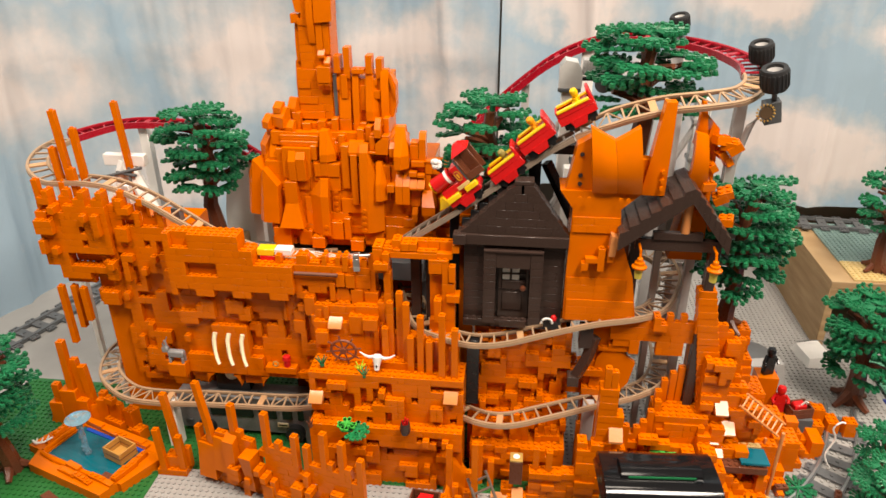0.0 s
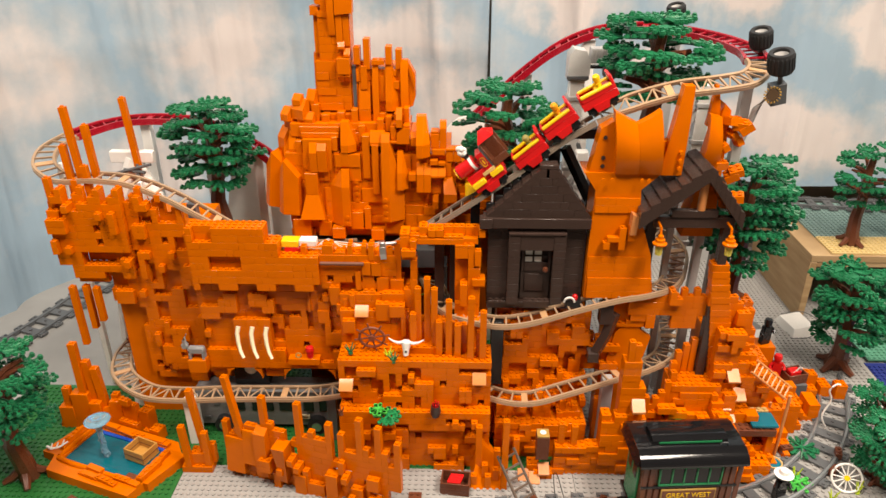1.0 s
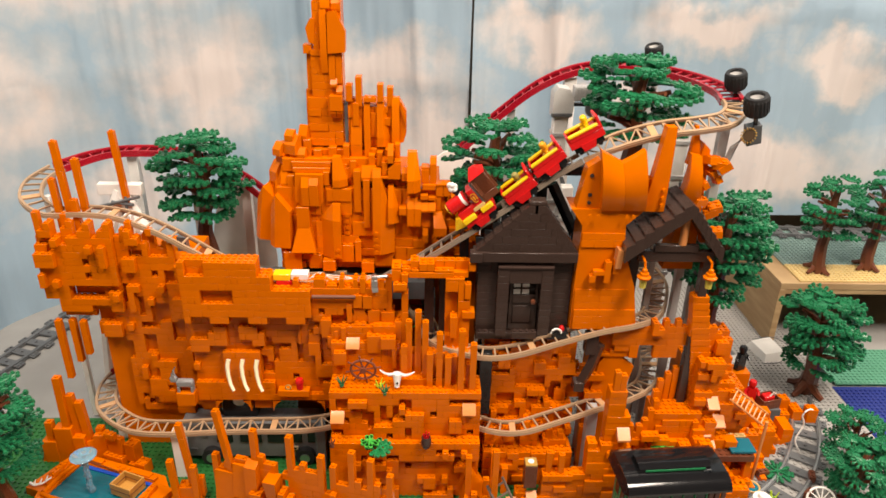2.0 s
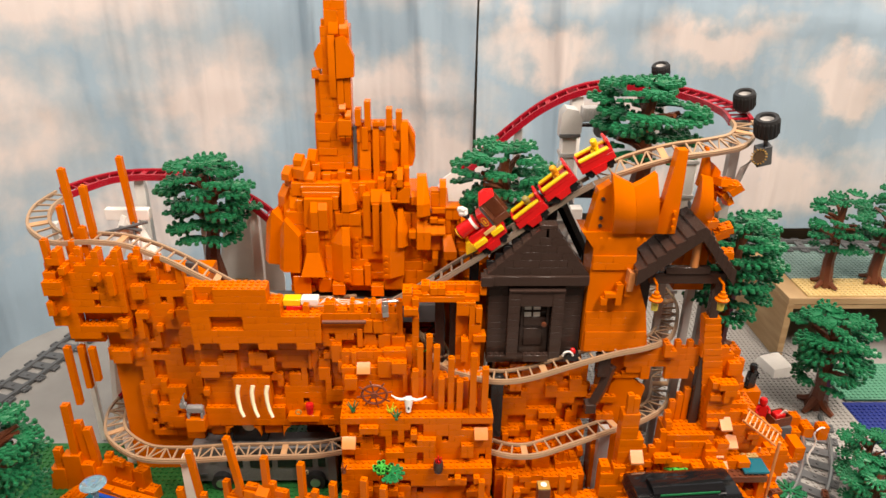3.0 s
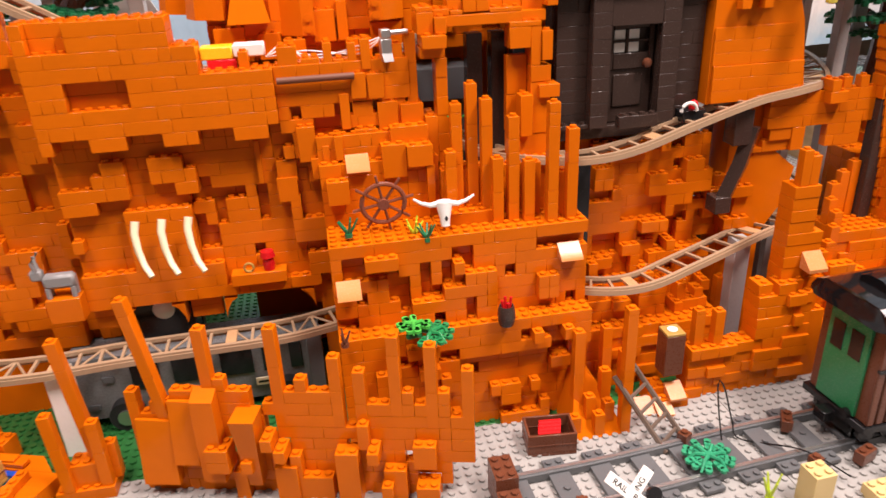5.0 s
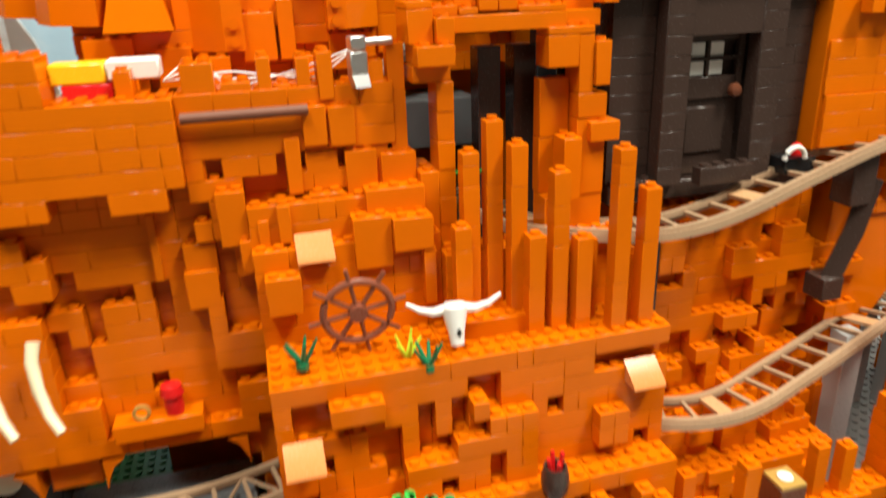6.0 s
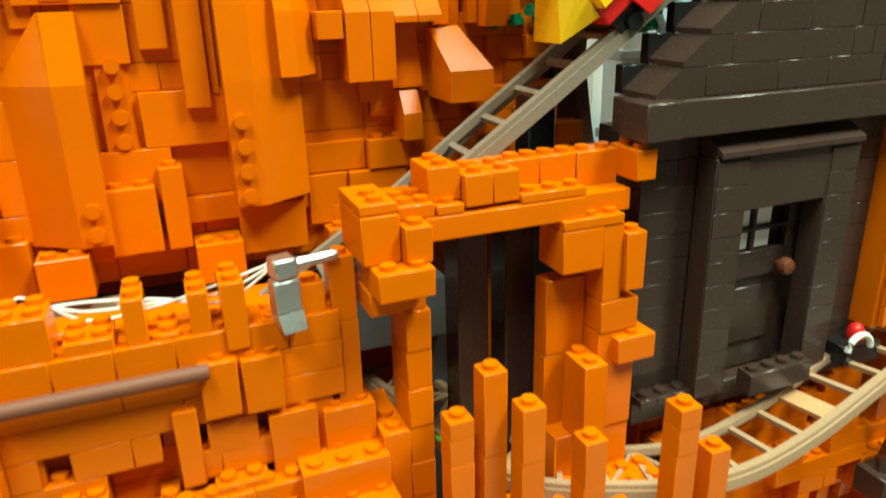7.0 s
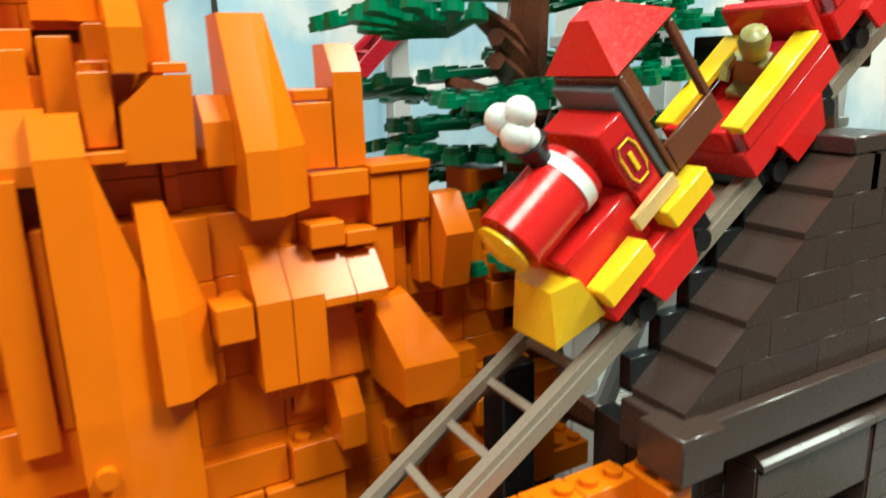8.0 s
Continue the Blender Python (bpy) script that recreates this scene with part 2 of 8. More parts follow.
def cloth(name):
    """Printed sky fabric: pale blue with soft, warm white clouds, slightly creased."""
    m = bpy.data.materials.new(name)
    m.use_nodes = True
    N, L = m.node_tree.nodes, m.node_tree.links
    bsdf = N["Principled BSDF"]
    geo = N.new("ShaderNodeNewGeometry")
    n1 = N.new("ShaderNodeTexNoise")
    n1.inputs["Scale"].default_value, n1.inputs["Detail"].default_value, n1.inputs["Roughness"].default_value = 7.0, 6, 0.58
    L.new(geo.outputs["Position"], n1.inputs["Vector"])
    warp = N.new("ShaderNodeVectorMath")
    warp.operation = "MULTIPLY_ADD"
    warp.inputs[1].default_value, warp.inputs[2].default_value = (0.34, 0.34, 0.30), (-0.17, -0.17, -0.15)
    L.new(n1.outputs["Color"], warp.inputs[0])
    bent = N.new("ShaderNodeVectorMath")
    L.new(geo.outputs["Position"], bent.inputs[0])
    L.new(warp.outputs[0], bent.inputs[1])
    cover = None
    # printed clouds: centre x, z and half sizes
    for cx, cz, rx, rz in ((-0.85, 0.38, 0.15, 0.11), (-0.49, 0.41, 0.11, 0.14), (-0.16, 0.43, 0.16, 0.07), (0.13, 0.53, 0.12, 0.05), (0.49, 0.54, 0.13, 0.05), (0.55, 0.26, 0.30, 0.07), (0.70, 0.45, 0.10, 0.05), (-0.05, 0.31, 0.12, 0.09),
                           (-0.66, 0.20, 0.12, 0.08), (0.30, 0.40, 0.08, 0.04), (-0.70, 0.62, 0.20, 0.10), (0.05, 0.72, 0.30, 0.10), (0.75, 0.75, 0.30, 0.12), (1.20, 0.40, 0.25, 0.12), (-0.30, 0.85, 0.25, 0.10)):
        off = N.new("ShaderNodeVectorMath")
        off.operation = "SUBTRACT"
        off.inputs[1].default_value = (cx, 0, cz)
        L.new(bent.outputs[0], off.inputs[0])
        sc = N.new("ShaderNodeVectorMath")
        sc.operation = "MULTIPLY"
        sc.inputs[1].default_value = (1 / rx, 0, 1 / rz)
        L.new(off.outputs[0], sc.inputs[0])
        ln = N.new("ShaderNodeVectorMath")
        ln.operation = "LENGTH"
        L.new(sc.outputs[0], ln.inputs[0])
        mr = N.new("ShaderNodeMapRange")
        mr.inputs["From Min"].default_value, mr.inputs["From Max"].default_value = 1.35, 0.45
        L.new(ln.outputs["Value"], mr.inputs["Value"])
        if cover is None:
            cover = mr.outputs["Result"]
        else:
            mx = N.new("ShaderNodeMath")
            mx.operation = "MAXIMUM"
            L.new(cover, mx.inputs[0])
            L.new(mr.outputs["Result"], mx.inputs[1])
            cover = mx.outputs[0]
    ramp = N.new("ShaderNodeValToRGB")
    ramp.color_ramp.elements[0].position, ramp.color_ramp.elements[0].color = 0.0, (0.30, 0.412, 0.505, 1)
    ramp.color_ramp.elements[1].position, ramp.color_ramp.elements[1].color = 0.95, (0.645, 0.586, 0.565, 1)
    e = ramp.color_ramp.elements.new(0.35)
    e.color = (0.395, 0.458, 0.505, 1)
    L.new(cover, ramp.inputs["Fac"])
    L.new(ramp.outputs["Color"], bsdf.inputs["Base Color"])
    bsdf.inputs["Roughness"].default_value = 0.75
    weave = N.new("ShaderNodeTexNoise")
    weave.inputs["Scale"].default_value, weave.inputs["Detail"].default_value = 9, 4
    L.new(geo.outputs["Position"], weave.inputs["Vector"])
    bump = N.new("ShaderNodeBump")
    bump.inputs["Strength"].default_value, bump.inputs["Distance"].default_value = 0.35, 0.012
    stretch = N.new("ShaderNodeMapping")
    stretch.inputs["Scale"].default_value = (7, 7, 0.9)
    stretch.inputs["Rotation"].default_value = (0.0, 0.12, 0.0)
    L.new(geo.outputs["Position"], stretch.inputs["Vector"])
    crease = N.new("ShaderNodeTexNoise")
    crease.inputs["Scale"].default_value, crease.inputs["Detail"].default_value, crease.inputs["Roughness"].default_value = 1.0, 3, 0.55
    L.new(stretch.outputs["Vector"], crease.inputs["Vector"])
    bump2 = N.new("ShaderNodeBump")
    bump2.inputs["Strength"].default_value, bump2.inputs["Distance"].default_value = 0.8, 0.065
    L.new(crease.outputs["Fac"], bump2.inputs["Height"])
    L.new(weave.outputs["Fac"], bump.inputs["Height"])
    L.new(bump2.outputs["Normal"], bump.inputs["Normal"])
    L.new(bump.outputs["Normal"], bsdf.inputs["Normal"])
    return m


def mottled(name, dark, light, scale=6.0, rough=0.7, stretch=(1, 1, 1)):
    m = bpy.data.materials.new(name)
    m.use_nodes = True
    N, L = m.node_tree.nodes, m.node_tree.links
    bsdf = N["Principled BSDF"]
    geo, mp, n1, ramp, bump = (N.new("ShaderNode" + k) for k in ("NewGeometry", "Mapping", "TexNoise", "ValToRGB", "Bump"))
    mp.inputs["Scale"].default_value = stretch
    n1.inputs["Scale"].default_value, n1.inputs["Detail"].default_value = scale, 6
    ramp.color_ramp.elements[0].color, ramp.color_ramp.elements[1].color = (*dark, 1), (*light, 1)
    ramp.color_ramp.elements[0].position, ramp.color_ramp.elements[1].position = 0.3, 0.7
    bump.inputs["Strength"].default_value, bump.inputs["Distance"].default_value = 0.2, 0.002
    L.new(geo.outputs["Position"], mp.inputs["Vector"])
    L.new(mp.outputs["Vector"], n1.inputs["Vector"])
    L.new(n1.outputs["Fac"], ramp.inputs["Fac"])
    L.new(ramp.outputs["Color"], bsdf.inputs["Base Color"])
    L.new(n1.outputs["Fac"], bump.inputs["Height"])
    L.new(bump.outputs["Normal"], bsdf.inputs["Normal"])
    bsdf.inputs["Roughness"].default_value = rough
    return m


SKY_CLOTH = cloth("sky_print_fabric")
TABLE_WHITE = mottled("white_table_cloth", (0.25, 0.245, 0.235), (0.33, 0.325, 0.31), 8)
# kept dull so the unseen room bounces little fill light
ROOM_PAINT = mottled("unseen_room_dull_paint", (0.22, 0.20, 0.17), (0.28, 0.25, 0.22), 2)
CARPET = mottled("dark_floor_carpet", (0.06, 0.055, 0.05), (0.10, 0.09, 0.08), 30)
PLYWOOD = mottled("plywood_board", (0.33, 0.20, 0.09), (0.46, 0.31, 0.16), 12, 0.6, (1, 1, 8))

# ---------------------------------------------------------------- setting: room, table, backdrop, baseplates
def structure(name, geo, material, label):
    return single(name, geo, material, label, "structure", kind="structure")


structure("floor", Geo().box(-3.2, 3.2, -2.2, 2.4, -0.80, -0.76, 0.001), CARPET, "dark carpeted hall floor")
# ceiling and walls are added out of view to close in the light
structure("ceiling", Geo().box(-3.2, 3.2, -2.2, 2.4, 2.05, 2.09, 0.001), ROOM_PAINT, "unseen enclosing hall ceiling, dulled to limit bounce light")
structure("wall_north", Geo().box(-3.2, 3.2, 2.36, 2.42, -0.757, 2.047, 0.001), ROOM_PAINT, "unseen enclosing hall wall, dulled to limit bounce light")
structure("wall_south", Geo().box(-3.2, 3.2, -2.24, -2.18, -0.757, 2.047, 0.001), ROOM_PAINT, "unseen enclosing hall wall, dulled to limit bounce light")
structure("wall_west", Geo().box(-3.24, -3.18, -2.177, 2.357, -0.757, 2.047, 0.001), ROOM_PAINT, "unseen enclosing hall wall, dulled to limit bounce light")
structure("wall_east", Geo().box(3.18, 3.24, -2.177, 2.357, -0.757, 2.047, 0.001), ROOM_PAINT, "unseen enclosing hall wall, dulled to limit bounce light")

tbl = thing("display_table", "long table with a white cloth top under the model", "table", (0, 0, 0))
part("tabletop", Geo().box(-1.3, 1.5, 0.35, 1.36, -0.035, -0.0045, 0.002), TABLE_WHITE, tbl, "white cloth table top")
for lx in (-1.2, 1.4):
    for ly in (0.42, 1.3):
        part("leg", Geo().box(lx - 0.02, lx + 0.02, ly - 0.02, ly + 0.02, -0.76, -0.0352, 0.002), DARK_GREY, tbl)


def curtain(name, line, z0, z1, seed, label):
    """Hanging cloth along a line on the plan, with vertical folds that deepen downwards."""
    pts = spline([(x, y, 0) for x, y in line], 0.009)
    g = Geo()
    rows = 64
    rng = random.Random(seed)
    ph = [rng.uniform(0, 6.28) for _ in range(6)]
    vs, fs = [], []
    for i, p in enumerate(pts):
        d = (pts[min(i + 1, len(pts) - 1)] - pts[max(i - 1, 0)]).normalized()
        nrm = Vector((d.y, -d.x, 0))
        s = i * 0.009
        for r in range(rows + 1):
            t = r / rows
            z = z0 + (z1 - z0) * t + (0.012 * math.sin(s * 5 + ph[0]) if r == 0 else 0)
            q = s * 15 + ph[1] + 0.5 * math.sin(t * 4 + s * 3)
            pleat = (1 - abs(math.sin(q))) ** 2 * max(0.15, min(1, 0.55 + 1.6 * noise.noise((s * 1.7, t * 0.6, seed + 2))))
            fold = 0.034 * pleat + 0.020 * math.sin(s * 7.5 + ph[2] + t * 1.5) + 0.012 * noise.noise((s * 6, t * 4, seed))
            fold += 0.007 * math.sin(t * 34 + ph[3] + s * 2.0) * max(0, noise.noise((s * 3, t * 4, seed + 5)))
            fold += sum(0.0035 * math.exp(-((t - c + 0.004 * math.sin(s * 4)) / 0.012) ** 2) for c in (0.30, 0.56, 0.82))
            vs.append(Vector((p.x, p.y, z)) + nrm * fold * (1.15 - 0.4 * t))
    for i in range(len(pts) - 1):
        for r in range(rows):
            a = i * (rows + 1) + r
            fs.append((a, a + 1, a + rows + 2, a + rows + 1))
    n = len(vs)
    back = [v + Vector((0, 0.0012, 0)) for v in vs]
    fs2 = [tuple(k + n for k in f[::-1]) for f in fs]
    g.add([tuple(v) for v in vs] + [tuple(v) for v in back], fs + fs2)
    me = bpy.data.meshes.new(name)
    me.from_pydata(g.v, [], g.f)
    me.shade_smooth()
    me.materials.append(SKY_CLOTH)
    o = new(name, me)
    return tagged(o, label, "backdrop", kind="structure")


curtain("backdrop", [(0.013, 1.30), (0.4, 1.315), (0.9, 1.31), (1.4, 1.30), (1.9, 1.26)], 0.175, 1.5, 3, "pale sky and cloud printed fabric backdrop, creased")
curtain("backdrop_2", [(-0.88, 0.45), (-0.87, 0.8), (-0.84, 1.10), (-0.72, 1.26), (-0.5, 1.30), (-0.2, 1.31), (0.010, 1.305)], -0.03, 1.5, 8, "pale sky and cloud printed fabric backdrop, creased")
structure("trim", Geo().box(0.6, 1.5, 1.362, 1.40, -0.02, 0.20, 0.002), mottled("wall_tan_paint", (0.32, 0.25, 0.18), (0.38, 0.30, 0.22), 3), "low tan partition below the backdrop")


def baseplate(name, x0, x1, y0, y1, z, material, label, studs=True, near=None):
    g = Geo().box(x0, x1, y0, y1, z - 0.0035, z, 0.0004)
    ob = single(name, g, material, label, "baseplate", kind="structure")
    if studs:
        s = Geo()
        nx, ny = int((x1 - x0) / U), int((y1 - y0) / U)
        for i in range(nx):
            for j in range(ny):
                s.cyl((x0 + (i + 0.5) * U, y0 + (j + 0.5) * U, z), 0.0024, 0.0017, 8)
        o = part("studs", s, material, ob)
        o["kind"] = "stuff"
    return ob


baseplate("ground", -0.40, 0.112, 0.515, 0.675, 0, BASE_GREY, "light grey studded baseplate")
baseplate("ground_2", 0.1125, 0.62, 0.515, 1.285, 0, BASE_GREY, "light grey studded baseplate")
baseplate("ground_3", -0.70, -0.4005, 0.515, 0.84, 0, BASE_GREEN, "dark green studded baseplate")
baseplate("ground_4", -0.40, 0.112, 0.6755, 1.02, 0, BASE_GREEN, "green studded baseplate behind the rockwork")

# ---------------------------------------------------------------- brick pieces
MESHES = {}


def brick_mesh(n, d, h, studs, material, name="brick"):
    """A brick n studs wide, d deep and h high with studs at the given (column, row) places; its origin is its lower front corner."""
    key = (n, d, round(h, 5), studs, material.name)
    if key not in MESHES:
        e = 0.00008
        g = Geo().box(e, n * U - e, e, d * U - e, 0.00005, h - 0.00005, 0.00025)
        for i, j in studs:
            g.cyl(((i + 0.5) * U, (j + 0.5) * U, h - 0.0001), 0.00245, 0.0018, 10)
        MESHES[key] = g.mesh(name, material)
    return MESHES[key]


def all_studs(n, d):
    return tuple((i, j) for i in range(n) for j in range(d))


def rock_wall(owner, x0, y0, z0, ncol, nrow, depth, seed, material=ORANGE, deep=4, single_max=300, rest="brickwork"):
    """Lays courses of bricks. depth(c, r): how many studs the cell stands out of the plane y0, or None for an opening."""
    rng = random.Random(seed)
    cells = [[depth(c, r) for c in range(ncol)] for r in range(nrow)]
    bricks = []
    for r in range(nrow):
        c = 0
        while c < ncol:
            d = cells[r][c]
            if d is None:
                c += 1
                continue
            want, n = rng.choice((1, 2, 2, 4, 4, 6, 8)), 1
            while n < want and c + n < ncol and cells[r][c + n] == d:
                n += 1
            run = min(deep, max(1, d + 1))
            studs = []
            for i in range(n):
                up = cells[r + 1][c + i] if r + 1 < nrow else None
                bare = run if up is None else min(run, d - up)
                studs += [(i, j) for j in range(max(0, bare))]
            bricks.append((c, r, d, n, run, tuple(studs)))
            c += n
    # the foremost bricks are single pieces, those behind are joined
    order = sorted(range(len(bricks)), key=lambda k: (-len(bricks[k][5]) > -1, -bricks[k][2], k))
    lone = set(order[:single_max])
    g = Geo()
    for k, (c, r, d, n, run, studs) in enumerate(bricks):
        x, y, z = x0 + c * U, y0 - d * U, z0 + r * B
        if k in lone:
            part("brick", brick_mesh(n, run, B, studs, material), None, owner, at=pose(x + rng.uniform(-2e-5, 2e-5), y + rng.uniform(-7e-5, 7e-5), z))
        else:
            e = 0.00008
            g.box(x + e, x + n * U - e, y + e, y + run * U - e, z + 0.00005, z + B - 0.00005, 0.00025)
            for i, j in studs:
                g.cyl((x + (i + 0.5) * U, y + (j + 0.5) * U, z + B - 0.0001), 0.00245, 0.0018, 10)
    if g.v:
        o = part(rest, g, material, owner)
        o["kind"] = "stuff"
    return bricks


def patches(seed, ncol, nrow, count, lo=-1, hi=1, wmax=4, hmax=2):
    """Random small rectangles that stand out or back."""
    rng = random.Random(seed)
    a = [[0] * ncol for _ in range(nrow)]
    for _ in range(count):
        c, r, w, h = rng.randrange(ncol), rng.randrange(nrow), rng.randint(1, wmax), rng.randint(1, hmax)
        v = rng.choice([k for k in range(lo, hi + 1) if k])
        for rr in range(r, min(nrow, r + h)):
            for cc in range(c, min(ncol, c + w)):
                a[rr][cc] = v
    return a


def pillar(owner, x, y, z0, z1, lean=0.0, seed=0, size=U, name="pillar", material=ORANGE):
    """A tall thin column of one-stud bricks, topped by a stud: one part, its upper bricks under it."""
    rng = random.Random(int(x * 10000) + seed)
    z, h, first = z0, size / 2 - 0.00004, None
    tot = z1 - z0
    turn = Matrix.Translation((x, y, z0)) @ Matrix.Rotation(math.atan(lean), 4, "Y")
    while z < z1 - 1e-4:
        dz = min(rng.choice((B, 2 * B, 3 * B, 5 * B, 5 * B)), z1 - z)
        if z1 - z - dz < 0.004:
            dz = z1 - z
        g = Geo().box(-h, h, -h, h, z - z0 + 0.00003, z - z0 + dz - 0.00003, 0.0002)
        if z + dz > z1 - 1e-4:
            g.cyl((0, 0, tot - 0.0001), 0.00245, 0.0018, 10)
        j = rng.uniform(-0.00008, 0.00008)
        if first is None:
            first = part(name, g, material, owner, at=turn)
        else:
            part("brick", g, material, first, at=pose(j, -j, 0))
        z += dz
    return first


# ---------------------------------------------------------------- left rock wall
left_rock = thing("rock_wall_left", "tall orange brick rock face with ragged ledges and an undercut foot", "rock wall")
NC, NR = 24, 31
pt = patches(11, NC, NR, 80, -1, 1, 3, 3)


def left_depth(c, r):
    x, z = -0.558 + c * U, 0.067 + r * B
    top = 0.352 + 0.012 * ((c * 7) % 3 - 1) - max(0, (x + 0.44)) * 0.75
    low = 0.215 if x < -0.505 else (0.19 if x < -0.475 else 0.0)
    if z + B > top or z < low - 1e-6 or (x > -0.372):
        return None
    if x < -0.545 and z < 0.24:
        return None
    d = pt[r][c]
    if 0.245 < z < 0.262 and -0.53 < x < -0.49:
        return -1
    return d + (1 if z > 0.225 and x < -0.47 else 0)


rock_wall(left_rock, -0.558, 0.776, 0.067, NC, NR, left_depth, 1)
for x, z0, z1, y in ((-0.552, 0.125, 0.216, 0.772), (-0.535, 0.15, 0.216, 0.775), (-0.519, 0.165, 0.216, 0.770)):
    pillar(left_rock, x, y, z0, z1, 0.0)
for x, y, z0, z1, ln in ((-0.524, 0.808, 0.352, 0.448, -0.04), (-0.536, 0.806, 0.33, 0.40, -0.03), (-0.505, 0.810, 0.35, 0.425, -0.03),
                         (-0.508, 0.792, 0.325, 0.378, -0.02), (-0.550, 0.776, 0.33, 0.368, -0.02), (-0.478, 0.876, 0.30, 0.442, -0.05), (-0.524, 0.79, 0.33, 0.36, 0.0)):
    pillar(left_rock, x, y, z0, z1, ln)
part("core", Geo().box(-0.50, -0.37, 0.784, 0.86, 0.0, 0.30, 0.001), ORANGE, left_rock)

# ---------------------------------------------------------------- middle rock wall with the boss and the arches
mid_rock = thing("rock_wall_middle", "orange brick rock face with a projecting boss, recesses and two low arches", "rock wall")
NC2, NR2 = 34, 24
pm = patches(23, NC2, NR2, 80, -1, 1, 3, 3)
MX, MZ = -0.390, 0.0893
ps = patches(29, NC2, NR2, 150, 0, 2, 3, 2)


def mid_depth(c, r):
    x, z = MX + c * U, MZ + r * B
    zc, xc = z + B / 2, x + U / 2
    top = 0.317 if xc < -0.275 else (0.300 if xc < -0.258 else (0.2775 if xc < -0.21 else 0.280))
    if zc > top:
        return None
    if zc < 0.106:   # arch feet
        return 0 if (-0.352 > xc > -0.378) or (-0.305 < xc < -0.275) or xc > -0.205 else None
    if zc > 0.235 and xc < -0.215 and xc > -0.372:   # boss
        if 0.263 < zc < 0.286 and -0.352 < xc < -0.312:
            return 1
        if zc > 0.300 and -0.366 < xc < -0.340:
            return 1
        if zc < 0.245 and ((c // 3) % 2):
            return 0
        return 2
    if xc < -0.372:
        return None
    if zc > 0.255:
        return 1
    if xc > -0.215:
        return min(1, ps[r][c]) 
    if zc < 0.14:
        return 1 if xc < -0.27 or zc < 0.12 else 0
    if 0.14 <= zc < 0.182:
        return 1 if -0.335 < xc < -0.283 else pm[r][c]
    return pm[r][c] if zc < 0.225 else 0


rock_wall(mid_rock, MX, 0.752, MZ, NC2, NR2, mid_depth, 2)
part("core", Geo().box(-0.37, -0.12, 0.762, 0.80, 0.10, 0.272, 0.001), ORANGE, mid_rock)
part("pier", Geo().box(-0.20, -0.172, 0.752, 0.80, 0.0, 0.10, 0.001), ORANGE, mid_rock)
for x0, x1 in ((-0.352, -0.305), (-0.275, -0.205)):   # rounded arch shoulders
    for s in (0, 1):
        xa = x0 if s == 0 else x1
        w = 0.010 if s == 0 else -0.010
        part("arch_brick", Geo().prism([(xa, 0.106), (xa + w, 0.106), (xa + 0.5 * w, 0.1025), (xa + 0.12 * w, 0.095), (xa, 0.0893)], 0.7443, 0.7603), ORANGE, mid_rock)

# ---------------------------------------------------------------- lookout block in front
look_rock = thing("rock_lookout", "orange brick rock terrace with stepped ledges and tall thin spires", "rock terrace")
NC3, NR3 = 24, 30
pk = patches(37, NC3, NR3, 120, -1, 1, 3, 2)
LX = -0.190


def look_depth(c, r):
    x, z = LX + c * U, r * B
    zc, xc = z + B / 2, x + U / 2
    p = pk[r][c]
    if xc > -0.004 and zc > 0.16:
        return None
    if zc < 0.086:
        return 7 + (p if 2 < c < NC3 - 2 else 0) - (1 if zc < 0.07 and xc > -0.10 else 0)
    if zc < 0.096:
        return 7
    if zc < 0.150:
        return 5 + max(-1, p)
    if zc < 0.160:
        return 5
    if xc > -0.105:
        return 3 if zc < 0.17 and xc < -0.06 else (1 if zc < 0.2 else None)
    top = 0.262 + (0.01 if xc > -0.13 else 0)
    if zc > top:
        return None
    if zc < 0.166:
        return 3 if xc < -0.165 or xc > -0.12 else 2
    return (0 if zc < 0.207 else -1) if zc < 0.232 else None


rock_wall(look_rock, LX, 0.728, 0.0, NC3, NR3, look_depth, 3, deep=5)
part("core", Geo().box(-0.185, -0.004, 0.700, 0.735, 0.0, 0.152, 0.001), ORANGE, look_rock)
for x, y, z1 in ((-0.0785, 0.720, 0.2645), (-0.0695, 0.712, 0.2545), (-0.0515, 0.705, 0.242), (-0.0245, 0.696, 0.2520), (-0.0095, 0.697, 0.2320),
                 (-0.0635, 0.704, 0.2130), (-0.0405, 0.702, 0.2100), (-0.0135, 0.7045, 0.1985), (-0.0900, 0.7195, 0.2510), (-0.096, 0.7135, 0.218), (-0.033, 0.712, 0.205)):
    pillar(look_rock, x, y, 0.1585, z1)
for x, y, z, rx in ((-0.1620, 0.7235, 0.2060, 0), (-0.013, 0.680, 0.136, 0), (-0.179, 0.672, 0.1295, 0)):   # pale sloping tiles
    part("slope_tile", Geo().hull8([(x - 0.0085, y - 0.002, z), (x + 0.0085, y - 0.002, z), (x + 0.0085, y + 0.010, z), (x - 0.0085, y + 0.010, z)],
         [(x - 0.0085, y - 0.001, z + 0.002), (x + 0.0085, y - 0.001, z + 0.002), (x + 0.0085, y + 0.010, z + 0.0105), (x - 0.0085, y + 0.010, z + 0.0105)]), LIGHT_ORANGE, look_rock, "pale orange sloping tile")

# ---------------------------------------------------------------- front ridge
ridge = thing("rock_ridge", "low orange brick rock ridge with a ragged top on the baseplate", "rock ridge", (-0.339, 0.664, 0), -14.9)
NC4, NR4 = 30, 12
pr = patches(41, NC4, NR4, 22, 1, 2, 2, 2)
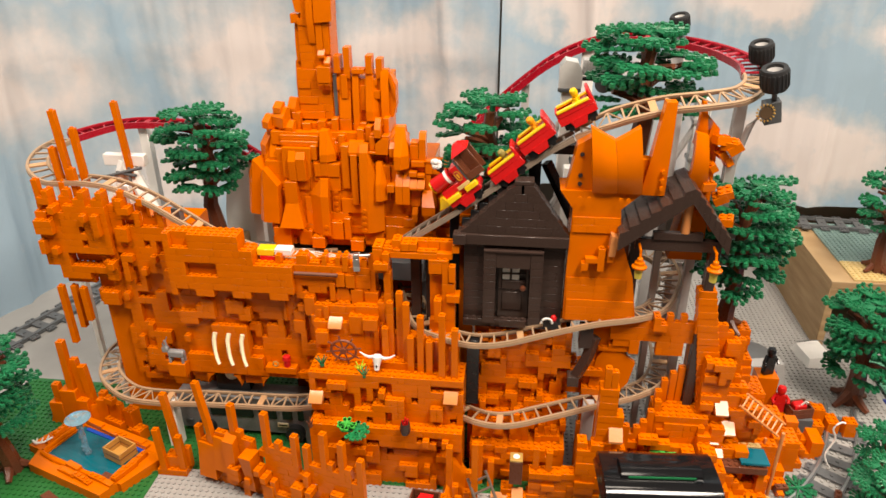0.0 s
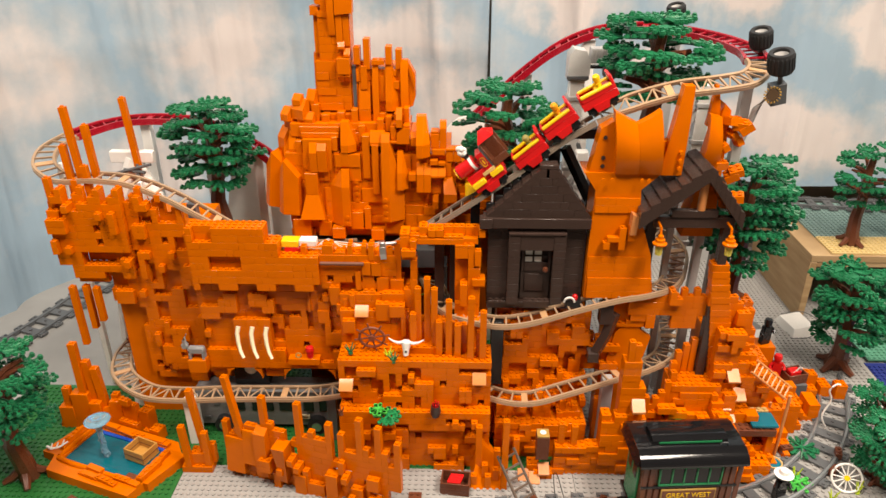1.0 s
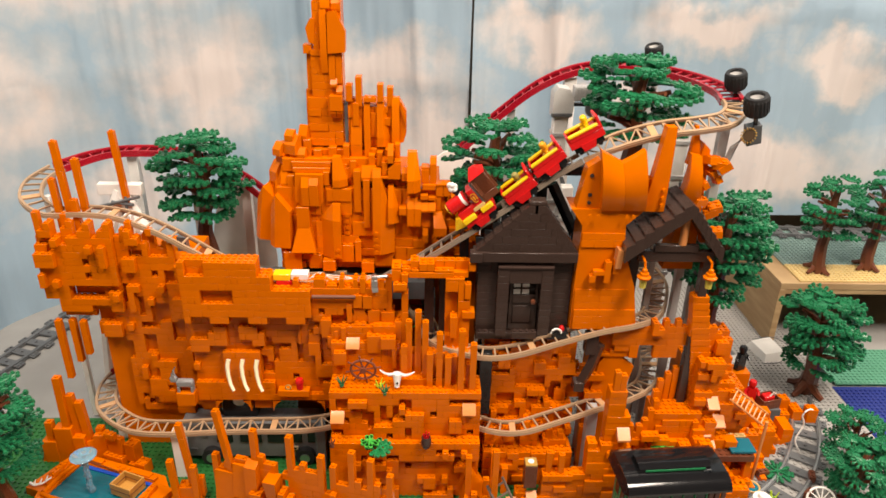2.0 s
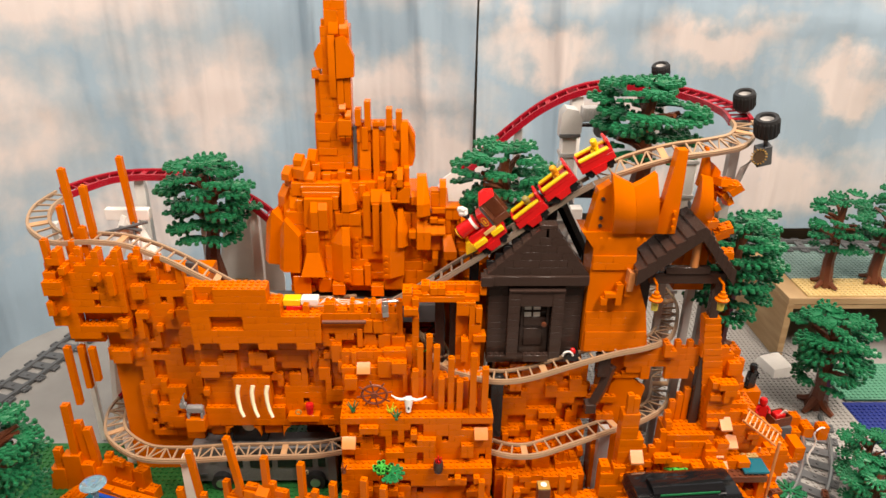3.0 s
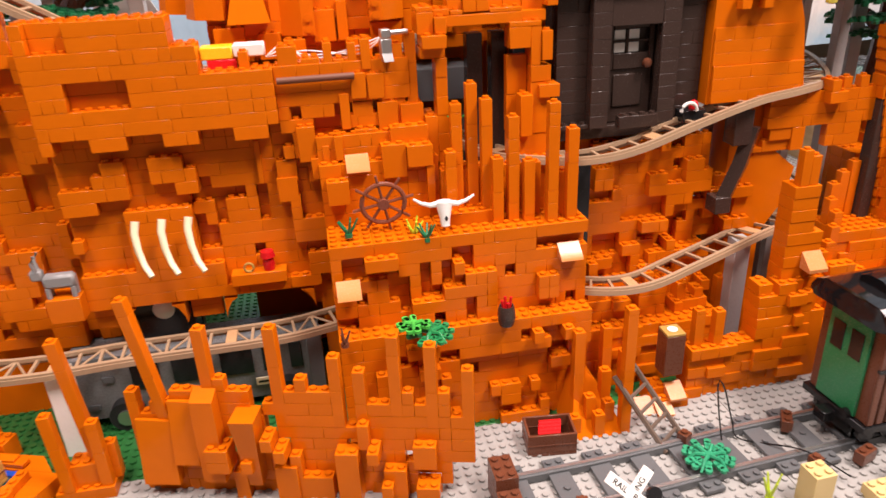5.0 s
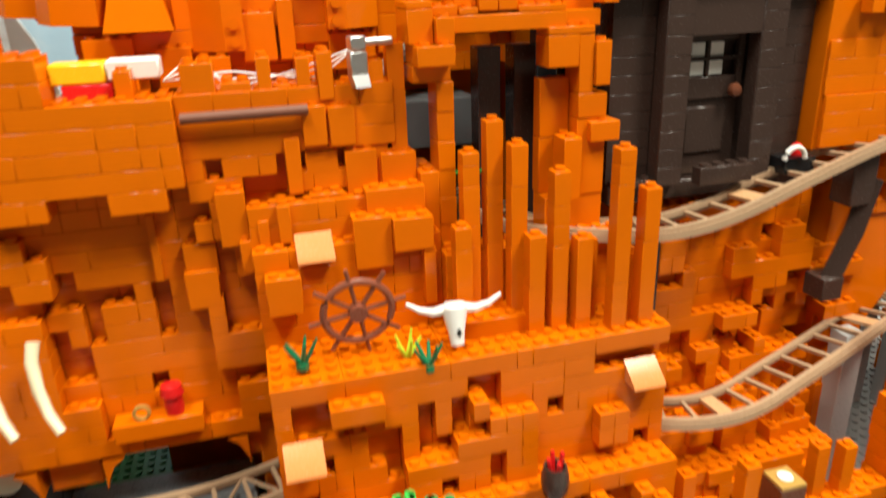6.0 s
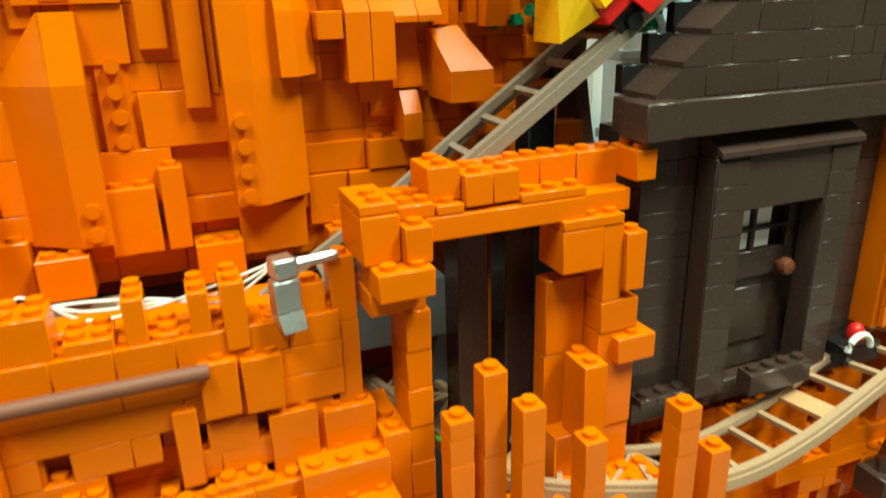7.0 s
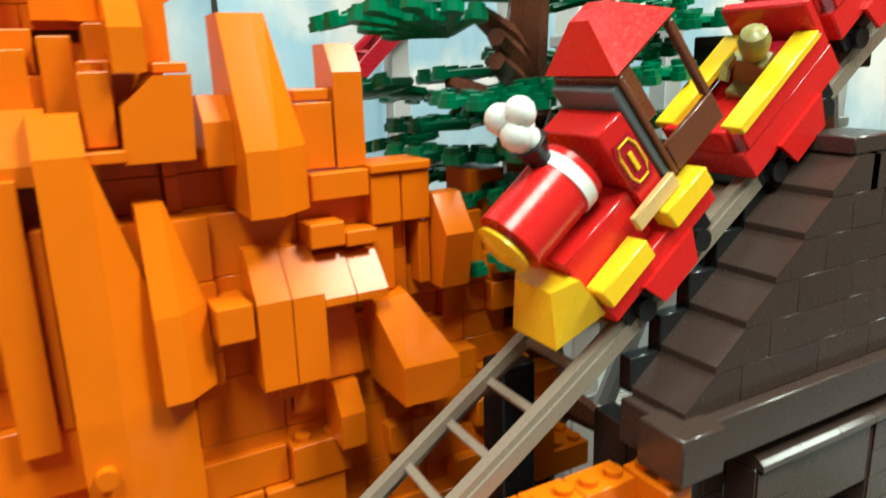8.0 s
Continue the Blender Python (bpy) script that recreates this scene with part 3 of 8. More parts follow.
tops = (4, 7, 8, 8, 9, 9, 8, 9, 10, 9, 9, 7, 8, 8, 9, 10, 9, 9, 8, 6, 7, 8, 8, 9, 9, 8, 8, 9, 7, 8)


def ridge_depth(c, r):
    if r >= tops[c] or (c > 27 and r < 3) or (c > 26 and r < 1):
        return None
    if (c, r) in ((12, 6), (19, 4), (24, 3)):
        return None
    if c < 6:
        return 0
    return pr[r][c] if r < tops[c] - 1 and c < 22 else (2 if (c, r) in ((25, 1), (26, 1), (22, 1)) else 0)


rock_wall(ridge, 0, 0, 0, NC4, NR4, ridge_depth, 4, deep=2)
for c, z1, ln in ((3, 0.157, -0.14), (7, 0.134, 0), (13, 0.135, 0), (18, 0.113, 0), (20, 0.102, 0), (23, 0.129, 0), (26, 0.122, 0), (29, 0.104, 0), (0, 0.085, 0)):
    pillar(ridge, (c + 0.5) * U, U / 2 if c != 3 else 0.002, (tops[c] - 2) * B if c != 3 else 0.05, z1, ln, 5)
part("slope_brick", Geo().hull8([(0.050, -0.012, 0.018), (0.066, -0.012, 0.018), (0.066, 0.002, 0.018), (0.050, 0.002, 0.018)], [(0.050, -0.010, 0.084), (0.066, -0.010, 0.084), (0.066, 0.002, 0.090), (0.050, 0.002, 0.090)]), ORANGE, ridge)
part("slope_brick", Geo().hull8([(0.082, -0.010, 0.014), (0.091, -0.010, 0.014), (0.091, 0.002, 0.014), (0.082, 0.002, 0.014)], [(0.078, -0.018, 0.074), (0.095, -0.018, 0.074), (0.095, 0.002, 0.074), (0.078, 0.002, 0.074)]), ORANGE, ridge)
bricks_low = [(0.1010, 0.1170, 0.0, 0.0300, -0.0100, 0.010, 2), (0.1170, 0.1410, 0.0, 0.0200, -0.0080, 0.008, 3), (0.1450, 0.1610, 0.0, 0.0440, -0.0120, 0.012, 2), (0.1610, 0.1690, 0.0440, 0.0640, -0.0070, 0.007, 1),
              (0.1770, 0.1930, 0.0, 0.0280, -0.0090, 0.009, 2), (0.1980, 0.2140, 0.0288, 0.0480, -0.0080, 0.008, 2), (0.0700, 0.0800, 0.0, 0.0240, -0.0080, 0.008, 1)]
for x0, x1, z0, z1, y, d, st in bricks_low:
    g = Geo().box(0.00008, x1 - x0 - 0.00008, 0, d, 0.00006, z1 - z0 - 0.00006, 0.00028)
    for k in range(st):
        g.cyl(((k + 0.5) * (x1 - x0) / st, 0.0042, z1 - z0 - 0.0002), 0.00245, 0.0018, 10)
    part("brick", g, ORANGE, ridge, at=pose(x0, y, z0))
for x0, z0, w, h in ((0.004, 0.012, 0.026, 0.052), (0.030, 0.030, 0.018, 0.050)):   # smooth sloping faces at the thick end
    part("slope_brick", Geo().hull8([(x0, -0.009, z0), (x0 + w, -0.009, z0), (x0 + w, -0.0005, z0), (x0, -0.0005, z0)], [(x0 + 0.001, -0.003, z0 + h), (x0 + w, -0.004, z0 + h), (x0 + w, -0.0005, z0 + h), (x0 + 0.001, -0.0005, z0 + h)]), ORANGE, ridge)

small_rock = thing("rock_cluster", "small cluster of orange brick spires on the baseplate", "rock spires", (-0.380, 0.672, 0))
part("base", brick_mesh(5, 3, B, all_studs(5, 3), ORANGE), None, small_rock, at=pose(-0.020, -0.012, 0))
part("brick", brick_mesh(3, 2, 2 * B, all_studs(3, 2), ORANGE), None, small_rock, at=pose(-0.008, -0.008, B))
for x, y, z1, ln in ((0.012, 0.0, 0.127, -0.08), (-0.010, -0.008, 0.075, -0.04), (0.015, -0.006, 0.064, 0), (0.020, 0.002, 0.04, 0)):
    pillar(small_rock, x, y, B, z1, ln)

back_spires = thing("rock_spires", "group of tall thin orange brick spires on the green baseplate", "rock spires", (-0.543, 0.755, 0))
part("base", Geo().hull8([(-0.06, -0.012, 0), (0.04, -0.012, 0), (0.04, 0.012, 0), (-0.06, 0.012, 0)], [(-0.058, -0.008, 0.018), (0.035, -0.008, 0.04), (0.035, 0.008, 0.04), (-0.058, 0.008, 0.018)]), ORANGE, back_spires)
for x, y, z1, ln in ((-0.021, -0.003, 0.139, 0.02), (-0.006, 0.002, 0.107, -0.04), (0.006, 0.0, 0.097, -0.05), (-0.044, -0.004, 0.066, 0.02), (0.020, 0.002, 0.052, 0.03)):
    pillar(back_spires, x, y, 0.004, z1, ln, 0, 0.0098)
for x0, x1, z1, y in ((-0.036, -0.012, 0.058, -0.0115), (-0.056, -0.036, 0.036, -0.0125), (0.016, 0.032, 0.046, -0.0110), (-0.012, 0.004, 0.044, -0.0135)):
    part("brick", Geo().box(x0, x1, y, 0.004, 0.0, z1, 0.0004).cyl(((x0 + x1) / 2, y + 0.005, z1 - 0.0002), 0.00245, 0.0018, 10), ORANGE, back_spires)

# ---------------------------------------------------------------- gate
gate = thing("rock_gate", "orange brick gateway with studs along its top", "gateway")


def lay(owner, spec, material=ORANGE):
    """Rows of (x, y, z, studs wide, studs deep, height in plates, which studs show)."""
    for k, (x, y, z, n, d, h, st) in enumerate(spec):
        e = 0.00005 * (k % 6)
        studs = all_studs(n, d) if st == "all" else (() if st == "" else tuple((i, 0) for i in range(n)))
        part("brick", brick_mesh(n, d, h * P, studs, material), None, owner, at=pose(x + e, y + e, z + e))


def bricks(owner, spec, material=ORANGE):
    """Bricks given by x0, x1, z0, z1, the front y, the depth and how many studs show along the top."""
    for x0, x1, z0, z1, y, d, st in spec:
        key = ("free", round(x1 - x0, 5), round(z1 - z0, 5), round(d, 5), st, material.name)
        if key not in MESHES:
            g = Geo().box(0.00008, x1 - x0 - 0.00008, 0, d, 0.00006, z1 - z0 - 0.00006, 0.00028)
            for k in range(st):
                for j in range(1 if d < 0.013 else 2):
                    g.cyl(((k + 0.5) * (x1 - x0) / st, 0.0042 + 0.008 * j, z1 - z0 - 0.0002), 0.00245, 0.0018, 10)
            MESHES[key] = g.mesh("brick", material)
        part("brick", MESHES[key], None, owner, at=pose(x0, y, z0))


GY = 0.735
bricks(gate, [(-0.1000, -0.0915, 0.1570 + k * 0.0137, 0.1570 + (k + 1) * 0.0137, GY + 0.0003 * (k % 2), 0.016, 0) for k in range(9)])
bricks(gate, [(-0.1105, -0.0925, 0.2803, 0.2880, GY + 0.001, 0.020, 0), (-0.1100, -0.0925, 0.2882, 0.2970, 0.727, 0.024, 2), (-0.1000, -0.0915, 0.2972, 0.3085, 0.731, 0.020, 1), (-0.1120, -0.1002, 0.2972, 0.3120, GY, 0.024, 1),
              (-0.1120, -0.1002, 0.3122, 0.3154, GY + 0.001, 0.024, 1), (-0.0998, -0.0880, 0.3086, 0.3130, GY + 0.003, 0.024, 2), (-0.0914, -0.0352, 0.3010, 0.3085, 0.737, 0.016, 0), (-0.0875, -0.0785, 0.3087, 0.3118, 0.7375, 0.016, 1),
              (-0.0890, -0.0782, 0.3120, 0.3228, 0.7410, 0.016, 1), (-0.0780, -0.0686, 0.3100, 0.3200, 0.7380, 0.020, 1), (-0.0684, -0.0592, 0.3100, 0.3200, 0.7385, 0.020, 1), (-0.0590, -0.0352, 0.3087, 0.3118, 0.7375, 0.010, 3),
              (-0.0590, -0.0470, 0.3090, 0.3205, 0.7480, 0.010, 2), (-0.0468, -0.0330, 0.3090, 0.3205, 0.7482, 0.010, 2), (-0.0328, -0.0165, 0.3060, 0.3205, 0.7479, 0.010, 2), (-0.0168, -0.0085, 0.3110, 0.3215, 0.7370, 0.016, 1)])
bricks(gate, [(-0.0450, -0.0215, 0.2980, 0.3015, GY, 0.016, 3), (-0.0450, -0.0292, 0.2830, 0.2978, GY, 0.016, 0), (-0.0290, -0.0212, 0.2700, 0.2978, GY + 0.0003, 0.016, 0), (-0.0210, -0.0130, 0.2735, 0.2945, 0.7335, 0.010, 1),
              (-0.0290, -0.0135, 0.2580, 0.2699, GY, 0.016, 0), (-0.0235, -0.0075, 0.2465, 0.2562, 0.7315, 0.016, 1), (-0.0290, -0.0135, 0.2190, 0.2579, GY + 0.0004, 0.016, 0), (-0.0450, -0.0292, 0.2480, 0.2770, 0.7450, 0.008, 0),
              (-0.0450, -0.0292, 0.2190, 0.2478, 0.7452, 0.008, 0), (-0.0385, -0.0292, 0.2190, 0.2500, 0.7285, 0.014, 1)])
part("lintel_core", Geo().box(-0.0900, -0.0170, GY + 0.004, GY + 0.013, 0.3012, 0.3086, 0.0003), ORANGE, gate)
part("foot", Geo().box(-0.0448, -0.0137, GY + 0.001, GY + 0.017, 0.0, 0.2188, 0.0003), ORANGE, gate)
part("foot", Geo().box(-0.0998, -0.0917, GY + 0.003, GY + 0.015, 0.0, 0.157, 0.0003), ORANGE, gate)
wall_run = thing("rock_parapet", "orange brick parapet of upright bricks beside the gateway", "parapet")
for k, (x, z1) in enumerate(((-0.137, 0.282), (-0.126, 0.291), (-0.116, 0.298))):
    pillar(wall_run, x, 0.7490, 0.152, z1, 0, k)
bricks(wall_run, [(-0.2100, -0.1960, 0.2720, 0.2940, 0.7450, 0.014, 2),
                  (-0.1940, -0.1810, 0.2700, 0.2850, 0.7450, 0.014, 2),
                  (-0.1780, -0.1720, 0.2680, 0.2950, 0.7450, 0.014, 1),
                  (-0.1700, -0.1640, 0.2670, 0.2830, 0.7450, 0.014, 1),
                  (-0.1610, -0.1550, 0.2660, 0.2940, 0.7450, 0.014, 1),
                  (-0.1520, -0.1450, 0.2750, 0.2960, 0.7430, 0.014, 1),
                  (-0.1610, -0.1500, 0.2550, 0.2730, 0.7410, 0.014, 1),
                  (-0.1490, -0.1370, 0.2540, 0.2720, 0.7410, 0.014, 2),
                  (-0.2360, -0.2290, 0.2750, 0.2930, 0.7440, 0.014, 1)])
bricks(wall_run, [(-0.2400, -0.2340, 0.2420, 0.2660, 0.7480, 0.012, 0),
                  (-0.2290, -0.2230, 0.2400, 0.2640, 0.7475, 0.012, 0),
                  (-0.2200, -0.2140, 0.2500, 0.2640, 0.7480, 0.012, 0),
                  (-0.2110, -0.2050, 0.2410, 0.2560, 0.7460, 0.012, 0),
                  (-0.2020, -0.1960, 0.2510, 0.2630, 0.7480, 0.012, 0),
                  (-0.1940, -0.1880, 0.2490, 0.2620, 0.7484, 0.012, 0),
                  (-0.2290, -0.2230, 0.2650, 0.2800, 0.7460, 0.012, 1)])
bricks(wall_run, [(-0.2330, -0.1300, 0.2540, 0.2680, 0.7500, 0.014, 0)])

# stepped bricks above the terrace
LB = 0.764
bricks(look_rock, [(x0, x1, z0, z1, y, LB - y, st) for x0, x1, z0, z1, y, st in (
    (-0.1700, -0.1630, 0.2330, 0.2590, 0.7420, 1),
    (-0.1610, -0.1460, 0.2410, 0.2520, 0.7440, 2),
    (-0.1430, -0.1280, 0.2290, 0.2510, 0.7420, 2),
    (-0.1260, -0.1090, 0.2250, 0.2480, 0.7423, 2),
    (-0.1360, -0.1080, 0.2130, 0.2340, 0.7320, 3),
    (-0.1610, -0.1450, 0.2130, 0.2330, 0.7380, 2),
    (-0.1090, -0.1000, 0.2040, 0.2390, 0.7350, 1),
    (-0.1770, -0.1710, 0.2130, 0.2310, 0.7320, 1),
    (-0.1440, -0.1260, 0.1980, 0.2230, 0.7250, 2),
    (-0.1260, -0.1070, 0.2060, 0.2220, 0.7210, 2),
    (-0.1120, -0.1060, 0.1770, 0.2060, 0.7220, 0),
    (-0.2030, -0.1900, 0.2120, 0.2380, 0.7390, 2),
    (-0.1860, -0.1810, 0.1990, 0.2240, 0.7350, 1),
    (-0.1950, -0.1890, 0.1990, 0.2150, 0.7360, 1),
    (-0.2210, -0.2060, 0.1960, 0.2130, 0.7460, 2),
    (-0.2220, -0.2070, 0.1810, 0.2000, 0.7440, 2),
    (-0.1860, -0.1700, 0.1830, 0.2010, 0.7190, 2),
    (-0.2350, -0.2310, 0.1960, 0.2290, 0.7480, 1))])

# ---------------------------------------------------------------- house
house = thing("brown_house", "small dark brown brick house with gabled roof and panelled door", "house")
HX, HY, HZ, HW = -0.0045, 0.752, 0.2170, 0.1195


def courses(owner, x0, x1, y0, y1, z0, n, material, seed, skip=None, h=B):
    """Plain courses of bricks of mixed length between x0 and x1."""
    rng = random.Random(seed)
    for r in range(n):
        x = x0
        while x < x1 - 1e-5:
            w = min(rng.choice((2, 3, 4, 4)) * U, x1 - x)
            if x1 - x - w < U * 0.6:
                w = x1 - x
            z = z0 + r * h
            if skip and skip(x + w / 2, z + h / 2):
                x += U
                continue
            key = ("course", round(w, 5), round(y1 - y0, 5), round(h, 5), material.name)
            if key not in MESHES:
                MESHES[key] = Geo().box(0.00005, w - 0.00005, 0, y1 - y0, 0.00004, h - 0.00004, 0.0002).mesh("brick", material)
            part("brick", MESHES[key], None, owner, at=pose(x, y0 + rng.uniform(-1e-4, 1e-4), z))
            x += w


wallf = part("front_wall", Geo().box(HX, HX + HW, HY + 0.004, HY + 0.012, HZ, HZ + 0.1064, 0.0003), BROWN, house)
DX0, DX1 = 0.0200, 0.0896
courses(wallf, HX, DX0, HY - 0.002, HY + 0.0038, HZ, 11, BROWN, 51)
courses(wallf, DX1, HX + HW, HY - 0.002, HY + 0.0038, HZ, 11, BROWN, 52)
part("side_wall", Geo().box(HX, HX + 0.008, HY + 0.0125, HY + 0.026, HZ, HZ + 0.1064, 0.0003), BROWN, house)
part("side_wall", Geo().box(HX + HW - 0.008, HX + HW, HY + 0.0125, HY + 0.026, HZ, HZ + 0.1064, 0.0003), BROWN, house)
part("floor_slab", Geo().box(HX, HX + HW, HY - 0.006, HY + 0.026, HZ - 0.0098, HZ - 0.0002, 0.0003), BROWN, house)
for i in range(3):
    part("plate", brick_mesh(1, 1, P, all_studs(1, 1), BROWN), None, house, at=pose(HX + 0.001 + i * U, HY - 0.0105, HZ))
bay = part("door_bay", Geo().box(DX0, DX0 + 0.0145, HY - 0.012, HY - 0.0022, HZ, HZ + 0.097, 0.0003).box(DX1 - 0.0145, DX1, HY - 0.012, HY - 0.0022, HZ, HZ + 0.097, 0.0003).box(DX0 + 0.0146, DX1 - 0.0146, HY - 0.012, HY - 0.0022, HZ + 0.076, HZ + 0.097, 0.0003), BROWN, house)
courses(bay, DX0 + 0.0001, DX0 + 0.0145, HY - 0.0128, HY - 0.0122, HZ, 10, BROWN, 53)
courses(bay, DX1 - 0.0145, DX1 - 0.0001, HY - 0.0128, HY - 0.0122, HZ, 10, BROWN, 54)
lin = part("lintel", Geo().box(DX0, DX1, HY - 0.0115, HY - 0.0022, HZ + 0.0971, HZ + 0.1002, 0.0003), BROWN, house)
for i in range(4):
    w = (DX1 - DX0) / 4
    x = DX0 + i * w
    part("slope_tile", Geo().hull8([(x + 0.0001, HY - 0.0142, HZ + 0.0975), (x + w - 0.0001, HY - 0.0142, HZ + 0.0975), (x + w - 0.0001, HY - 0.0022, HZ + 0.1003), (x + 0.0001, HY - 0.0022, HZ + 0.1003)],
         [(x + 0.0001, HY - 0.0142, HZ + 0.0995), (x + w - 0.0001, HY - 0.0142, HZ + 0.0995), (x + w - 0.0001, HY - 0.0022, HZ + 0.1064), (x + 0.0001, HY - 0.0022, HZ + 0.1064)]), BROWN_GLOSS, lin, "glossy brown sloping tile")
door = part("door", Geo().box(0.0375, 0.0745, HY + 0.0005, HY + 0.0026, HZ + 0.0005, HZ + 0.042, 0.0005), BROWN, house, "dark brown panelled door with a four-pane window")
part("door_panel", Geo().box(0.0425, 0.0665, HY - 0.0008, HY + 0.0004, HZ + 0.013, HZ + 0.038, 0.0005), BROWN, door)
part("door_frame", Geo().box(0.0375, 0.0415, HY - 0.0012, HY + 0.0026, HZ + 0.0421, HZ + 0.0755, 0.0005).box(0.0705, 0.0745, HY - 0.0012, HY + 0.0026, HZ + 0.0421, HZ + 0.0755, 0.0005).box(0.0416, 0.0704, HY - 0.0012, HY + 0.0026, HZ + 0.0421, HZ + 0.054, 0.0005).box(0.0416, 0.0704, HY - 0.0012, HY + 0.0026, HZ + 0.072, HZ + 0.0755, 0.0005), BROWN, door)
part("glazing_bar", Geo().box(0.0518, 0.0535, HY - 0.0012, HY + 0.0020, HZ + 0.0541, HZ + 0.0719, 0.0002).box(0.0417, 0.0703, HY - 0.0010, HY + 0.0020, HZ + 0.0622, HZ + 0.0640, 0.0002), BROWN, door)
for i in range(2):
    for j in range(2):
        x, z = 0.0425 + i * 0.0113, HZ + 0.0546 + j * 0.0096
        part("pane", Geo().box(x, x + 0.0088, HY + 0.0005, HY + 0.0015, z, z + 0.0072, 0.0002), WHITE, door, "pale window pane")
part("door_knob", Geo().lathe([(0.0015, 0), (0.0015, 0.002), (0.0034, 0.003), (0.0038, 0.005), (0.003, 0.0068), (0.001, 0.0075)], 12, m=Matrix.Translation((0.0675, HY - 0.0008, HZ + 0.0465)) @ pose(0, 0, 0, 90, 0, 0)), TRUNK, door, "reddish brown round knob")
part("step", brick_mesh(4, 1, B, all_studs(4, 1), BROWN), None, house, at=pose(0.041, HY - 0.0205, HZ))
# roof: a stepped gable of sloping courses, with a beam along the eaves
part("eaves_beam", Geo().box(HX - 0.0070, HX + 0.1215, HY - 0.0145, HY + 0.008, HZ + 0.1066, HZ + 0.1192, 0.0004), BROWN, house)
RZ, RN = HZ + 0.1194, 6
roof = part("roof", Geo().box(HX + 0.058, HX + 0.080, HY, HY + 0.006, RZ, RZ + 0.05, 0.0004), BROWN, house)
xl0, xl1, xr0, xr1, rh = HX - 0.0030, HX + 0.0580, HX + 0.1210, HX + 0.0775, 0.0101
for r in range(RN):
    a, b = r / RN, (r + 1) / RN
    la, lb, ra, rb = xl0 + (xl1 - xl0) * a, xl0 + (xl1 - xl0) * b, xr0 + (xr1 - xr0) * a, xr0 + (xr1 - xr0) * b
    z = RZ + r * rh
    part("slope_brick", Geo().prism([(la, z), (la + 0.020, z), (la + 0.020, z + rh - 0.0002), (lb, z + rh - 0.0002), (la, z + 0.0018)], HY - 0.0105, HY + 0.008), BROWN, roof)
    part("slope_brick", Geo().prism([(ra, z), (ra - 0.020, z), (ra - 0.020, z + rh - 0.0002), (rb, z + rh - 0.0002), (ra, z + 0.0018)], HY - 0.0105, HY + 0.008), BROWN, roof)
    courses(roof, la + 0.0202, ra - 0.0202, HY - 0.0105, HY + 0.004, z, 1, BROWN, 60 + r, h=rh)
    part("roof_plate", Geo().box(la - 0.0005, lb + 0.001, HY + 0.008, HY + 0.0125, z, z + rh, 0.0003), BLACK, roof)
part("ridge_brick", Geo().box(xl1 - 0.001, xr1 + 0.001, HY - 0.0095, HY + 0.008, RZ + RN * rh, RZ + RN * rh + 0.0050, 0.0005), BROWN, roof)
part("eaves_tile", Geo().box(HX - 0.0115, HX + 0.0035, HY - 0.0180, HY - 0.003, HZ + 0.1070, HZ + 0.1197, 0.0005), BROWN, house)
# support under the house
plinth = thing("rock_plinth", "orange brick rock wall under the house beside the coaster track", "rock wall")
NC5, NR5 = 21, 21
pp = patches(77, NC5, NR5, 95, -1, 1, 3, 2)


def plinth_depth(c, r):
    x, z = 0.004 + c * U, r * B
    if x > 0.125 and z > 0.16:
        return None
    if 0.131 < x < 0.176 and z < 0.100:
        return None
    if z > 0.15 and x < 0.012:
        return None
    return max(-1, pp[r][c]) + (2 if z < 0.100 else (1 if z < 0.128 and x < 0.10 else 0))


rock_wall(plinth, 0.004, 0.750, 0.0, NC5, NR5, plinth_depth, 6)
part("core", Geo().box(0.01, 0.124, 0.7585, 0.80, 0.0, 0.2068, 0.001), ORANGE, plinth)
ledge = thing("rock_shelf", "low orange brick rock shelf with upright bricks on the baseplate", "rock shelf")
rngl = random.Random(58)


def low_wall(owner, x0, x1, rows, y, depth, jut=(0, 0, 0, 0.0012, 0.004)):
    """A run of mixed bricks, course over course, studded along the top."""
    for r in range(rows):
        x = x0
        while x < x1 - 1e-4:
            n = min(rngl.choice((1, 2, 2, 3, 4)), max(1, int(round((x1 - x) / U))))
            bricks(owner, [(x, x + n * U, r * B, (r + 1) * B, y - (rngl.choice(jut) if r else 0.0), depth, n if r == rows - 1 else 0)])
            x += n * U


low_wall(ledge, 0.010, 0.130, 6, 0.7010, 0.0345)
low_wall(ledge, 0.012, 0.052, 8, 0.7140, 0.020)
low_wall(ledge, 0.060, 0.084, 9, 0.7130, 0.020)
low_wall(ledge, 0.092, 0.124, 7, 0.7150, 0.020)
bricks(ledge, [(0.0640, 0.0720, 0.0864, 0.0980, 0.714, 0.016, 1), (0.0160, 0.0320, 0.0768, 0.0864, 0.716, 0.016, 2), (0.0960, 0.1040, 0.0672, 0.0830, 0.716, 0.012, 1), (0.1120, 0.1200, 0.0672, 0.0760, 0.716, 0.012, 1)])
low_wall(ledge, 0.086, 0.142, 5, 0.6700, 0.016)
for x, y, z0, z1 in ((0.0240, 0.6930, 0.0, 0.066), (0.0385, 0.6880, 0.0, 0.044), (0.094, 0.676, 0.048, 0.081), (0.1100, 0.6740, 0.048, 0.079), (0.0205, 0.6440, 0.0, 0.110), (0.1495, 0.7400, 0.0, 0.0720)):
    pillar(ledge, x, y, z0, z1)
